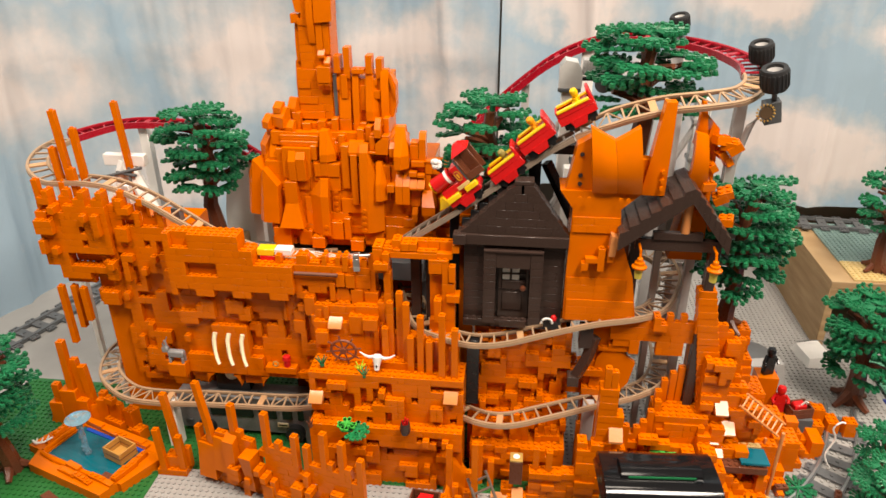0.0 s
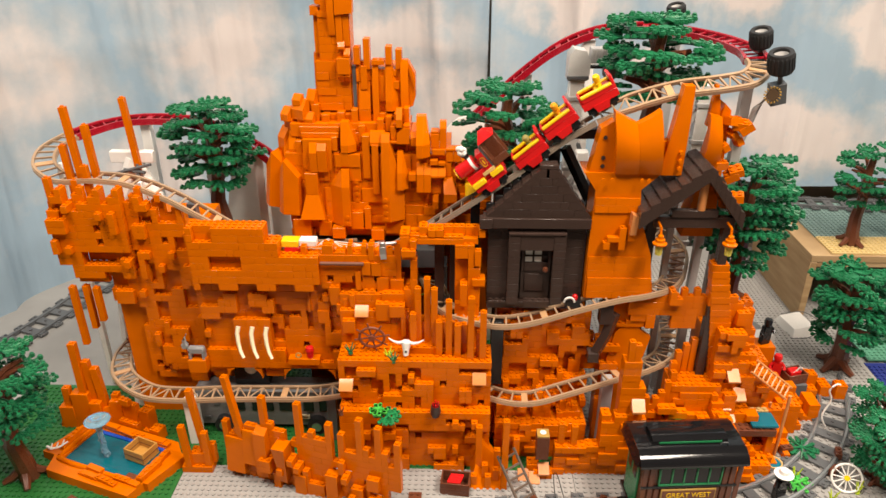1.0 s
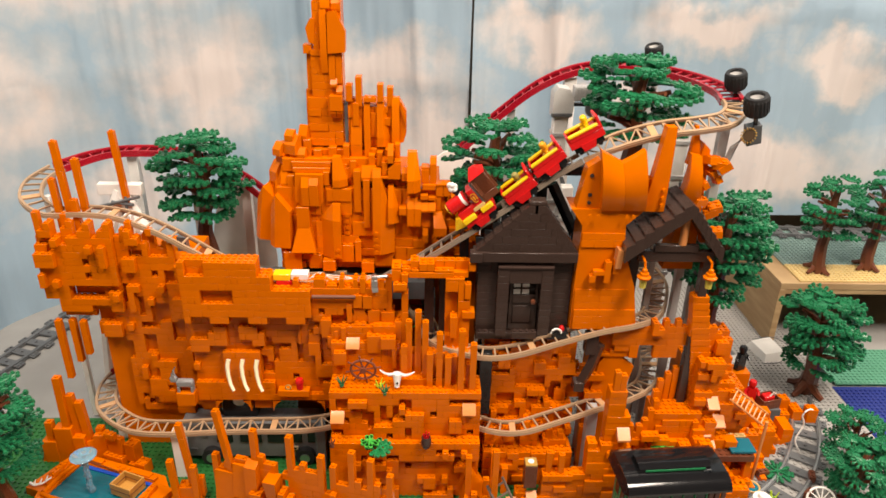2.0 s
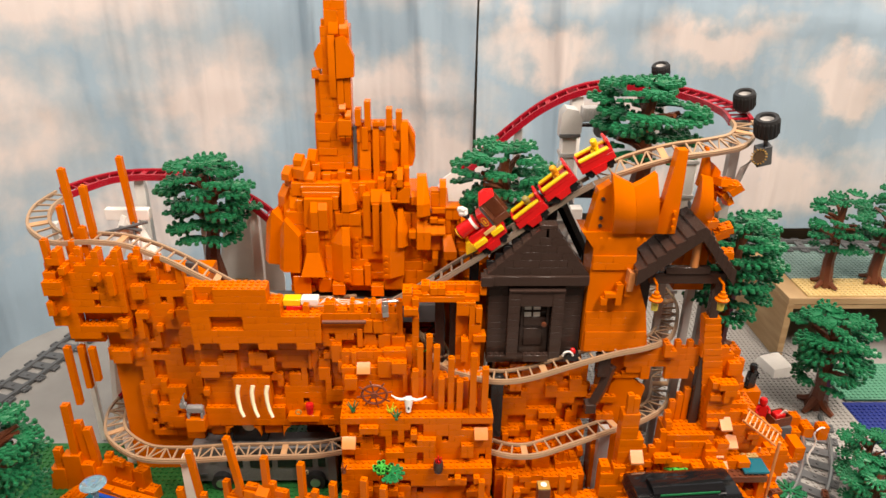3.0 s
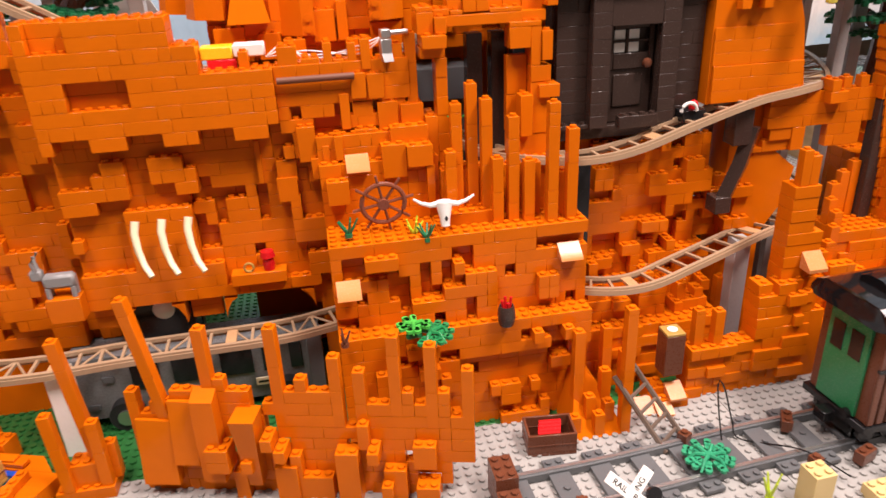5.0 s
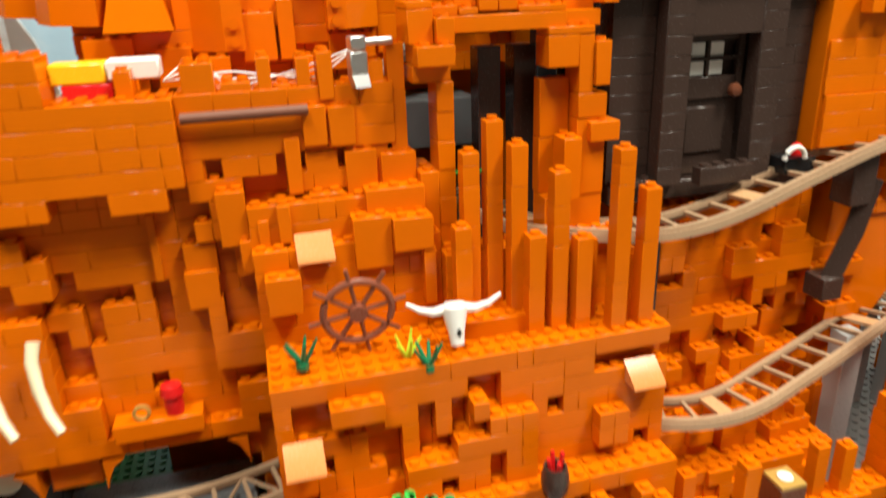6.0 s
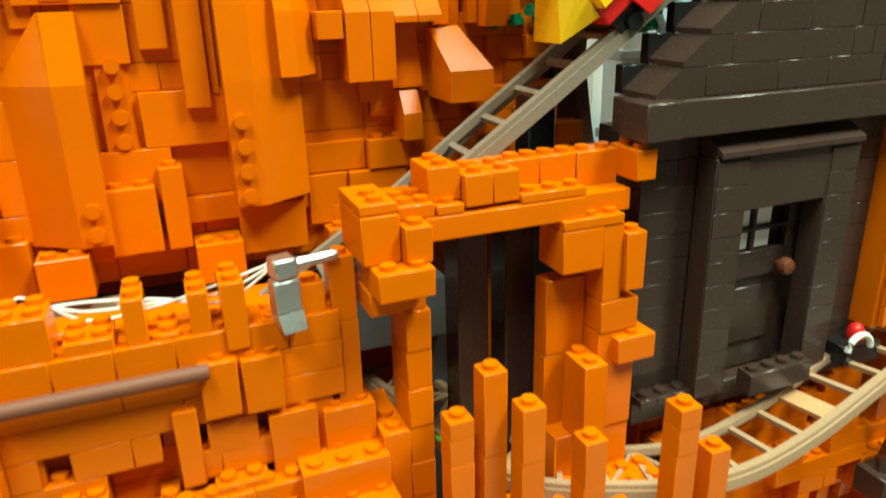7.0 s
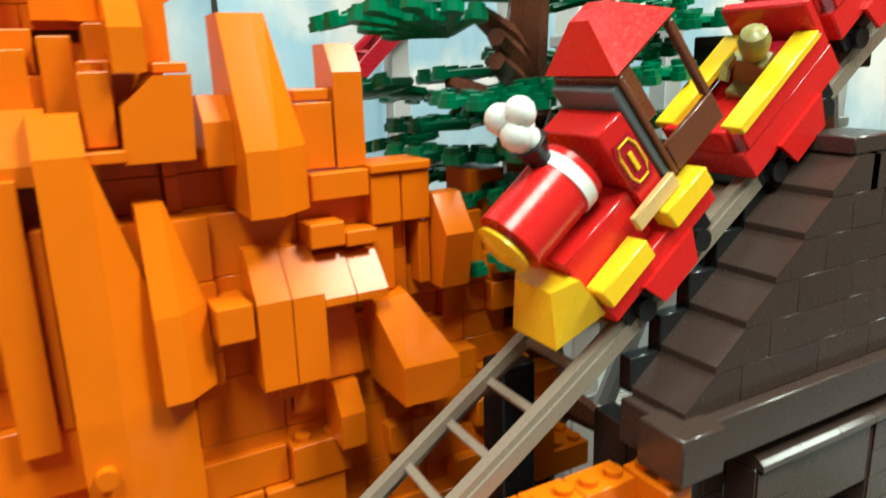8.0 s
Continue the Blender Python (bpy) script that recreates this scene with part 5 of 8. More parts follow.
shard(-0.1805, -0.1905, -0.2075, 0.2930, 0.347, 0.3690, 0.8040, 0.8100, 0.012, studs=[(-0.1855, 0.2975), (-0.1855, 0.3058)])
shard(-0.1190, -0.1130, -0.1055, 0.3455, 0.367, 0.3930, 0.8010, 0.8125, 0.007, zk=0.36)
shard(-0.0945, -0.0865, -0.0775, 0.3885, 0.405, 0.4375, 0.8000, 0.8160, 0.007, xt=-0.0825)
shard(-0.1895, -0.1805, -0.1710, 0.3905, 0.400, 0.4280, 0.8120, 0.8200, 0.007)
block(-0.190, -0.181, 0.372, 0.3902, 0.8130)
for pts in (((-0.275, 0.812, 0.31), (-0.268, 0.804, 0.309), (-0.247, 0.803, 0.308), (-0.270, 0.815, 0.366), (-0.2625, 0.806, 0.3815), (-0.245, 0.804, 0.359)),
            ((-0.297, 0.832, 0.314), (-0.291, 0.822, 0.313), (-0.274, 0.819, 0.312), (-0.291, 0.832, 0.367), (-0.281, 0.823, 0.387), (-0.266, 0.820, 0.372))):
    g = Geo()
    (a, b, c, d, e, f) = pts
    for lo0, lo1, hi0, hi1 in ((a, b, d, e), (b, c, e, f)):
        g.hull8([lo0, lo1, (lo1[0] + 0.006, 0.846, lo1[2]), (lo0[0] + 0.006, 0.846, lo0[2])], [hi0, hi1, (hi1[0] + 0.006, 0.846, hi1[2]), (hi0[0] + 0.006, 0.846, hi0[2])])
    face_mesh(g)
face_mesh(Geo().hull8([(-0.245, 0.797, 0.305), (-0.213, 0.797, 0.305), (-0.215, 0.820, 0.305), (-0.243, 0.820, 0.305)], [(-0.237, 0.806, 0.336), (-0.2205, 0.806, 0.336), (-0.2205, 0.820, 0.336), (-0.237, 0.820, 0.336)]))
block(-0.2370, -0.2205, 0.3362, 0.3650, 0.8060)
# rounded block and the ledges above it
outline(0.8120, [(-0.2385, 0.372), (-0.231, 0.3655), (-0.207, 0.3645), (-0.2025, 0.371), (-0.2010, 0.4075), (-0.2370, 0.4075)])
slope(-0.2290, -0.2195, 0.3665, 0.392, 0.4040, 0.8055, 0.8115, 0.008, 0.002)
slope(-0.2193, -0.2075, 0.3665, 0.395, 0.4030, 0.8060, 0.8115, 0.008, 0.002)
block(-0.2475, -0.2395, 0.362, 0.404, 0.8180)
slope(-0.2570, -0.2480, 0.360, 0.392, 0.4120, 0.8210, 0.8300)
slope(-0.2660, -0.2575, 0.350, 0.380, 0.4040, 0.8260, 0.8360)
block(-0.2415, -0.1915, 0.4145, 0.4210, 0.8225, 0.022)
block(-0.2400, -0.1925, 0.4078, 0.4143, 0.8190, 0.02)
block(-0.2020, -0.1942, 0.3920, 0.4100, 0.8150)
block(-0.2000, -0.1925, 0.3640, 0.3910, 0.8160)
slope(-0.1530, -0.1345, 0.4000, 0.4045, 0.4165, 0.8120, 0.8190)
block(-0.1510, -0.1422, 0.3360, 0.4020, 0.8100)
block(-0.1632, -0.1535, 0.3560, 0.4120, 0.8140)
block(-0.1420, -0.1388, 0.3400, 0.3900, 0.8130)
block(-0.1265, -0.1192, 0.4090, 0.4270, 0.8190)
# foot
for x0, x1, z0, z1, y, st in ((-0.257, -0.234, 0.2760, 0.3020, 0.805, 3), (-0.225, -0.2075, 0.2760, 0.2960, 0.810, 2), (-0.2060, -0.1890, 0.2760, 0.2910, 0.802, 2), (-0.1820, -0.1650, 0.2870, 0.3110, 0.808, 2),
                              (-0.1635, -0.1552, 0.2870, 0.3170, 0.808, 1), (-0.1550, -0.1382, 0.2740, 0.2890, 0.802, 2), (-0.1380, -0.1130, 0.2800, 0.2990, 0.811, 3), (-0.1110, -0.0950, 0.2870, 0.3070, 0.8140, 0),
                              (-0.0948, -0.0710, 0.2870, 0.3070, 0.8120, 0), (-0.1110, -0.0870, 0.3072, 0.3190, 0.8150, 0), (-0.0868, -0.0690, 0.3072, 0.3190, 0.8110, 2), (-0.1060, -0.0960, 0.2790, 0.2868, 0.8060, 1), (-0.0860, -0.0780, 0.2790, 0.2868, 0.8040, 1)):
    block(x0, x1, z0, z1, y, studs=st)
# right-hand cluster
block(-0.1050, -0.0955, 0.3570, 0.3668, 0.8030)
slope(-0.0947, -0.0856, 0.3420, 0.3660, 0.3785, 0.8030, 0.8125)
slope(-0.0854, -0.0765, 0.3420, 0.3660, 0.3775, 0.8030, 0.8125)
slope(-0.0765, -0.0675, 0.3620, 0.3642, 0.3745, 0.8030, 0.8112)
slope(-0.0673, -0.0580, 0.3620, 0.3642, 0.3738, 0.8030, 0.8112)
block(-0.0780, -0.0680, 0.3770, 0.3838, 0.8070)
block(-0.0676, -0.0582, 0.3760, 0.3805, 0.8080)
face_mesh(Geo().hull8([(-0.0600, 0.791, 0.3335), (-0.0435, 0.7895, 0.3335), (-0.0435, 0.815, 0.3335), (-0.0600, 0.815, 0.3335)], [(-0.0600, 0.791, 0.3447), (-0.0435, 0.7895, 0.3450), (-0.0435, 0.815, 0.3450), (-0.0600, 0.815, 0.3447)])
          .hull8([(-0.0600, 0.791, 0.3447), (-0.0435, 0.7895, 0.3450), (-0.0435, 0.815, 0.3450), (-0.0600, 0.815, 0.3447)], [(-0.0612, 0.808, 0.3585), (-0.0500, 0.808, 0.3600), (-0.0490, 0.815, 0.3600), (-0.0612, 0.815, 0.3585)]))
slope(-0.0745, -0.0670, 0.3190, 0.3290, 0.3370, 0.8030, 0.8080)
slope(-0.0760, -0.0640, 0.3380, 0.3400, 0.3600, 0.8100, 0.8160)
outline(0.8120, [(-0.1195, 0.403), (-0.1035, 0.403), (-0.1025, 0.4232), (-0.111, 0.4232), (-0.119, 0.416)])
slope(-0.1015, -0.0945, 0.4010, 0.4118, 0.4180, 0.8100, 0.8160)
slope(-0.1195, -0.1120, 0.4240, 0.4340, 0.4460, 0.8120, 0.8200)
block(-0.1270, -0.1200, 0.4070, 0.4245, 0.8150, studs=1)
block(-0.1285, -0.1190, 0.4035, 0.4066, 0.8110)
block(-0.1110, -0.1028, 0.4235, 0.4262, 0.8140)
block(-0.0770, -0.0665, 0.3970, 0.4150, 0.8150)
block(-0.0768, -0.0668, 0.4152, 0.4185, 0.8160)
slope(-0.0660, -0.0574, 0.3970, 0.4225, 0.4300, 0.8150, 0.8200)
block(-0.0755, -0.0586, 0.3890, 0.3966, 0.8110)
block(-0.0580, -0.0486, 0.3800, 0.3945, 0.8120)
block(-0.0484, -0.0392, 0.3800, 0.3945, 0.8120)
block(-0.0582, -0.0390, 0.3947, 0.3975, 0.8110)
block(-0.0580, -0.0510, 0.3600, 0.3795, 0.8130)
block(-0.0430, -0.0392, 0.3600, 0.3795, 0.8130)
slope(-0.0385, -0.0290, 0.3590, 0.3760, 0.3870, 0.8040, 0.8120, 0.014, 0.004)
block(-0.0500, -0.0440, 0.3300, 0.3600, 0.8200)
block(-0.0290, -0.0175, 0.3600, 0.3790, 0.8180)
block(-0.0175, -0.0040, 0.3620, 0.3905, 0.8250)
block(-0.0680, -0.0595, 0.4050, 0.4150, 0.8210)
# shoulder beside the peak
block(-0.1720, -0.1640, 0.4940, 0.5150, 0.842, studs=1)
block(-0.1600, -0.1520, 0.4880, 0.5250, 0.842)
slope(-0.1500, -0.1420, 0.4240, 0.4560, 0.4940, 0.838, 0.8425)
shard(-0.1338, -0.1258, -0.1160, 0.4370, 0.449, 0.4940, 0.838, 0.8440, 0.008)
block(-0.1332, -0.1252, 0.4940, 0.5160, 0.842)
block(-0.1210, -0.1130, 0.4880, 0.5120, 0.844)
slope(-0.1150, -0.1052, 0.4310, 0.4880, 0.4995, 0.840, 0.8450)
outline(0.8430, [(-0.1055, 0.441), (-0.100, 0.4425), (-0.0965, 0.455), (-0.0965, 0.482), (-0.104, 0.4955), (-0.1055, 0.495)], 0.016)
outline(0.8400, [(-0.1045, 0.487), (-0.103, 0.492), (-0.0962, 0.472), (-0.0970, 0.464)], 0.006)
slope(-0.1672, -0.1530, 0.4390, 0.4410, 0.4730, 0.8380, 0.8450)
block(-0.1682, -0.1530, 0.4140, 0.4388, 0.8380)
block(-0.1420, -0.1342, 0.4240, 0.4350, 0.8360)
block(-0.1150, -0.1062, 0.4160, 0.4340, 0.8340)
slope(-0.1700, -0.1610, 0.4730, 0.4850, 0.4970, 0.8440, 0.8480)
block(-0.1608, -0.1522, 0.4735, 0.4880, 0.8450)
block(-0.1422, -0.1340, 0.4480, 0.4800, 0.8440)
block(-0.1500, -0.1345, 0.4940, 0.5000, 0.8400, studs=2)
block(-0.1258, -0.1152, 0.4500, 0.4880, 0.8460)
part("slot_post", Geo().box(-0.1752, -0.1705, 0.846, 0.858, 0.440, 0.492, 0.0004), DARK_GREY, mountain, "dark grey upright in the cleft")
for x0, x1, z0, z1, y in ((-0.1445, -0.1362, 0.402, 0.4300, 0.826), (-0.1338, -0.1262, 0.414, 0.4330, 0.828), (-0.1680, -0.1600, 0.400, 0.4220, 0.825), (-0.1770, -0.1690, 0.404, 0.4400, 0.832),
                          (-0.1110, -0.1040, 0.426, 0.4440, 0.828), (-0.1235, -0.1160, 0.420, 0.4360, 0.830), (-0.2150, -0.2050, 0.421, 0.4330, 0.834), (-0.1960, -0.1860, 0.421, 0.4360, 0.836), (-0.2280, -0.2180, 0.421, 0.4450, 0.838)):
    block(x0, x1, z0, z1, y, 0.024)
# the peak
slope(-0.2012, -0.1930, 0.5280, 0.5580, 0.6030, 0.8420, 0.8480, 0.014, 0.006)
outline(0.8440, [(-0.1925, 0.552), (-0.171, 0.554), (-0.170, 0.578), (-0.181, 0.6025), (-0.1915, 0.600)])
block(-0.1925, -0.1842, 0.5185, 0.5518, 0.8465)
block(-0.1840, -0.1765, 0.5150, 0.5518, 0.8475)
outline(0.8500, [(-0.213, 0.592), (-0.219, 0.581), (-0.216, 0.564), (-0.2085, 0.562), (-0.2075, 0.592)])
block(-0.2235, -0.2130, 0.5500, 0.5612, 0.8520)
slope(-0.1910, -0.1825, 0.5120, 0.5150, 0.5220, 0.8430, 0.8480)
slope(-0.1840, -0.1762, 0.5030, 0.5060, 0.5125, 0.8420, 0.8480)
block(-0.1925, -0.1760, 0.4825, 0.5020, 0.8380)
slope(-0.1915, -0.1845, 0.4730, 0.4800, 0.4824, 0.8390, 0.8400, 0.012, 0.004)
slope(-0.1840, -0.1770, 0.4730, 0.4800, 0.4824, 0.8390, 0.8400, 0.012, 0.004)
slope(-0.2235, -0.2150, 0.4400, 0.4800, 0.5050, 0.8540, 0.8580)
slope(-0.2205, -0.2140, 0.5050, 0.5300, 0.5500, 0.8540, 0.8580)
shard(-0.2090, -0.2035, -0.2005, 0.5300, 0.560, 0.6200, 0.8500, 0.8540, 0.004)
slope(-0.2000, -0.1880, 0.6040, 0.6080, 0.6300, 0.8480, 0.8560)
slope(-0.1870, -0.1770, 0.6030, 0.6100, 0.6180, 0.8500, 0.8560)
block(-0.2000, -0.1930, 0.6120, 0.6400, 0.8540)


def ledge_wedge(x, y, z0, z1, w, depth, turn):
    """A roof brick turned on the plan, for the ledges beside the peak."""
    h = z1 - z0
    g = Geo().prism([(0, 0), (-depth, 0), (-depth, h * 0.52), (-depth * 0.35, h), (0, h)], -w / 2, w / 2, "x")
    part("wedge_brick", g.mesh("wedge_brick", ORANGE, 24), None, mountain, at=pose(x, y, z0, 0, 0, turn))


for spec in ((-0.2380, 0.842, 0.428, 0.452, 0.018, 0.014, -28), (-0.2500, 0.848, 0.410, 0.440, 0.016, 0.014, -40), (-0.2330, 0.838, 0.421, 0.436, 0.020, 0.010, -12), (-0.2260, 0.850, 0.436, 0.462, 0.012, 0.010, -20),
             (-0.2600, 0.846, 0.388, 0.416, 0.015, 0.014, -45), (-0.2620, 0.850, 0.360, 0.405, 0.018, 0.014, -60), (-0.2560, 0.842, 0.425, 0.442, 0.012, 0.012, -30), (-0.2420, 0.842, 0.445, 0.458, 0.012, 0.010, -20)):
    ledge_wedge(*spec)
for _ in range(16):
    lvl = rm.choice(((-0.245, -0.11, 0.8165, 0.285, 0.33), (-0.10, -0.05, 0.8155, 0.325, 0.35), (-0.24, -0.15, 0.828, 0.378, 0.40), (-0.17, -0.112, 0.8450, 0.44, 0.465)))
    x, z = round(rm.uniform(lvl[0], lvl[1]) / (U / 2)) * U / 2, rm.uniform(lvl[3], lvl[4])
    block(x, x + rm.choice((1, 1, 2)) * U, z, z + rm.choice((0.010, 0.019, 0.029)), lvl[2] - rm.uniform(0.0, 0.004), 0.02)

fillrng = random.Random(33)
for r in range(9):
    x = -0.056
    while x < 0.010 - r * 0.003:
        n = fillrng.choice((1, 2, 2, 3))
        part("brick", brick_mesh(n, 2, B, all_studs(n, 2) if fillrng.random() < 0.3 else (), ORANGE), None, mountain, at=pose(x, 0.812 + fillrng.choice((0, 0, 0.004, 0.008)) + 0.003 * (r > 6), 0.278 + r * B))
        x += n * U
part("fill_core", Geo().box(-0.030, 0.002, 0.834, 0.90, 0.0, 0.355, 0.0006), ORANGE, mountain)

# ---------------------------------------------------------------- coaster tracks
def coaster(name, label, points, material, bank=None, truss=False, gauge=0.0245, posts=(), extra=None):
    """Two rails with edge flanges, cross ties and, on curves, slanting struts."""
    t = thing(name, label, "coaster track")
    pts = spline(points, 0.004)
    ups = []
    for i, p in enumerate(pts):
        ups.append((bank(p) if bank else Vector((0, 0, 1))))
    for s in (-1, 1):
        part("rail", Geo().sweep(pts, ups, 0.0034, 0.0030, s * gauge / 2), material, t)
        fw, fh = (0.0026, 0.0090) if material is DARK_RED else (0.0018, 0.0042)
        part("flange", Geo().sweep(pts, ups, fw, fh, s * (gauge / 2 + 0.0016), 0.0025), material, t)
    every = 4
    for k, i in enumerate(range(2, len(pts) - 2, every)):
        d = (pts[i + 1] - pts[i - 1]).normalized()
        side = d.cross(ups[i]).normalized()
        up = side.cross(d)
        wide = (k % 8 == 5)
        g = Geo()
        a = 0.004 if wide else 0.0011
        c = pts[i] - up * 0.0012
        vs = []
        for sz in (-0.0011, 0.0011):
            for sx, sd in ((-1, -1), (1, -1), (1, 1), (-1, 1)):
                vs.append(c + side * (sx * gauge / 2) + d * (sd * a) + up * sz)
        g.hull8(vs[:4], vs[4:])
        part("tie_plate" if wide else "tie", g, PLATE_TAN if wide and material is TRACK else material, t)
        if truss and (truss is True or truss(pts[i])) and i + every < len(pts) - 2 and not wide:
            s = 1 if k % 2 else -1
            d2 = (pts[i + every + 1] - pts[i + every - 1]).normalized()
            side2 = d2.cross(ups[i + every]).normalized()
            part("strut", Geo().tube([pts[i] - up * 0.001 + side * (s * gauge / 2), pts[i + every] - up * 0.001 - side2 * (s * gauge / 2)], 0.0010, 6), material, t)
    for x, y, z0, z1, w, m in posts:
        part("support", Geo().box(x - w, x + w, y - w, y + w, z0, z1, 0.0006), m, t)
    return t


def bends(p):
    return p.x > 0.19 or p.x < 0.0


def crest(p):
    """Leans the crest track outwards on the straight and lets it level out in the bend."""
    k = min(1, max(0, (p.x - 0.115) / 0.04)) * min(1, max(0, (0.84 - p.y) / 0.05))
    return (Vector((0, 0, 1)) + Vector((0, -0.36, 0)) * k).normalized()


def tilt(cx, cy, amount):
    """Banks the track towards a centre on the plan."""
    def f(p):
        v = Vector((cx - p.x, cy - p.y, 0))
        return (Vector((0, 0, 1)) + v.normalized() * amount * min(1, v.length / 0.04)).normalized()
    return f


coaster("coaster_track", "dark tan coaster track curving down from a high bend", [(-0.586, 0.915, 0.378), (-0.594, 0.87, 0.374), (-0.581, 0.828, 0.366), (-0.548, 0.806, 0.357), (-0.502, 0.80, 0.361), (-0.455, 0.797, 0.357),
        (-0.406, 0.79, 0.341), (-0.362, 0.785, 0.318), (-0.325, 0.785, 0.296), (-0.275, 0.785, 0.278), (-0.23, 0.79, 0.272), (-0.17, 0.80, 0.270)], TRACK, posts=((-0.573, 0.85, 0.0, 0.36, 0.004, WHITE), (-0.46, 0.825, 0.0, 0.345, 0.005, WHITE), (-0.39, 0.815, 0.0, 0.32, 0.006, DARK_GREY), (-0.31, 0.80, 0.0, 0.28, 0.006, DARK_GREY)))
coaster("coaster_track", "dark red coaster track behind the high bend on white posts", [(-0.30, 0.965, 0.31), (-0.34, 0.968, 0.345), (-0.40, 0.968, 0.376), (-0.45, 0.968, 0.387), (-0.51, 0.966, 0.388), (-0.553, 0.955, 0.383), (-0.586, 0.916, 0.3785)], DARK_RED,
        posts=((-0.50, 0.966, 0.0, 0.38, 0.007, WHITE), (-0.34, 0.968, 0.0, 0.338, 0.007, WHITE), (-0.415, 0.968, 0.0, 0.37, 0.006, WHITE)))
coaster("coaster_track", "taupe coaster track climbing behind the gateway to the crest", [(-0.150, 0.778, 0.262), (-0.105, 0.777, 0.290), (-0.063, 0.774, 0.321), (-0.015, 0.773, 0.355), (0.032, 0.773, 0.390), (0.082, 0.774, 0.428), (0.115, 0.774, 0.449)], GREY_TRACK,
        posts=((0.075, 0.80, 0.0, 0.41, 0.007, BLACK), (-0.02, 0.80, 0.0, 0.335, 0.006, BLACK)))
coaster("coaster_track", "tan coaster track over the crest into the high bend", [(0.1155, 0.774, 0.4495), (0.150, 0.774, 0.467), (0.181, 0.774, 0.478), (0.215, 0.775, 0.486), (0.256, 0.780, 0.490), (0.292, 0.795, 0.493), (0.315, 0.826, 0.498), (0.3215, 0.855, 0.501)], TRACK, crest, True,
        posts=((0.228, 0.790, 0.0, 0.474, 0.004, GREY), (0.30, 0.815, 0.0, 0.485, 0.006, GREY)))
coaster("coaster_track", "dark red coaster track round the back of the high bend", [(0.3217, 0.8565, 0.5012), (0.325, 0.90, 0.505), (0.306, 0.962, 0.508), (0.262, 1.01, 0.511), (0.20, 1.028, 0.512), (0.145, 1.03, 0.502), (0.095, 1.032, 0.478), (0.048, 1.036, 0.440), (-0.002, 1.038, 0.392), (-0.053, 1.04, 0.342), (-0.09, 1.04, 0.31)], DARK_RED, tilt(0.2, 0.90, 0.08), False,
        posts=((0.145, 1.03, 0.0, 0.492, 0.009, WHITE), (0.262, 1.01, 0.0, 0.50, 0.008, GREY), (-0.03, 1.04, 0.0, 0.355, 0.008, WHITE), (0.06, 1.035, 0.0, 0.44, 0.006, GREY)))
coaster("coaster_track", "tan coaster track passing below the house into the shed", [(-0.085, 0.83, 0.215), (-0.072, 0.795, 0.21), (-0.055, 0.750, 0.205), (-0.024, 0.732, 0.203), (0.012, 0.723, 0.202), (0.05, 0.724, 0.207), (0.094, 0.729, 0.219), (0.15, 0.738, 0.231), (0.194, 0.748, 0.234), (0.227, 0.766, 0.235), (0.247, 0.802, 0.239),
        (0.258, 0.845, 0.243), (0.246, 0.885, 0.248), (0.20, 0.905, 0.252)], TRACK, tilt(0.215, 0.84, 0.15), bends, posts=((0.010, 0.735, 0.10, 0.197, 0.008, BLACK), (0.146, 0.736, 0.195, 0.224, 0.008, BROWN), (0.262, 0.86, 0.0, 0.238, 0.004, GREY)))
coaster("coaster_track", "tan coaster track rising along the foot of the rock wall", [(-0.03, 0.742, 0.097), (0.011, 0.712, 0.097), (0.052, 0.704, 0.098), (0.1, 0.714, 0.106), (0.165, 0.733, 0.116), (0.208, 0.750, 0.118), (0.240, 0.774, 0.12), (0.258, 0.815, 0.123), (0.262, 0.865, 0.126), (0.248, 0.91, 0.13)], TRACK, tilt(0.21, 0.85, 0.15), bends,
        posts=((0.158, 0.731, 0.0, 0.112, 0.007, GREY), (0.250, 0.80, 0.0, 0.117, 0.004, GREY)))
coaster("coaster_track", "tan coaster track running under the rock arches", [(-0.185, 0.7365, 0.084), (-0.23, 0.728, 0.082), (-0.29, 0.727, 0.081), (-0.352, 0.725, 0.081), (-0.412, 0.722, 0.080), (-0.461, 0.729, 0.080), (-0.508, 0.765, 0.080), (-0.526, 0.81, 0.080), (-0.524, 0.845, 0.080)], TRACK, None, True,
        posts=((-0.40, 0.722, 0.0, 0.075, 0.008, WHITE), (-0.51, 0.80, 0.0, 0.075, 0.007, WHITE), (-0.21, 0.732, 0.0, 0.076, 0.006, DARK_GREY)))
coaster("coaster_track", "dark red coaster track behind the low bend", [(-0.524, 0.8455, 0.080), (-0.515, 0.875, 0.080), (-0.49, 0.90, 0.080), (-0.45, 0.91, 0.080)], DARK_RED, None, True, posts=((-0.485, 0.902, 0.0, 0.075, 0.006, WHITE),))
# slanting braces
brace = thing("track_brace", "dark brown slanting brace propping the coaster track", "brace")
part("beam", Geo().tube([(0.157, 0.7335, 0.209), (0.150, 0.7335, 0.178), (0.139, 0.7335, 0.150)], 0.0075, 4), BROWN, brace)
part("foot", Geo().box(0.128, 0.142, 0.726, 0.742, 0.138, 0.152, 0.0005), BROWN, brace)
brace = thing("track_brace", "black slanting brace propping the coaster track", "brace")
part("beam", Geo().tube([(0.088, 0.800, 0.405), (0.124, 0.800, 0.335)], 0.007, 4), BLACK, brace)
part("foot", Geo().box(0.118, 0.132, 0.793, 0.807, 0.0, 0.34, 0.0005), BLACK, brace)
single("support_beam", Geo().box(0.06, 0.14, 0.792, 0.806, 0.418, 0.430, 0.0005), BLACK, "black studded support beam", "beam")


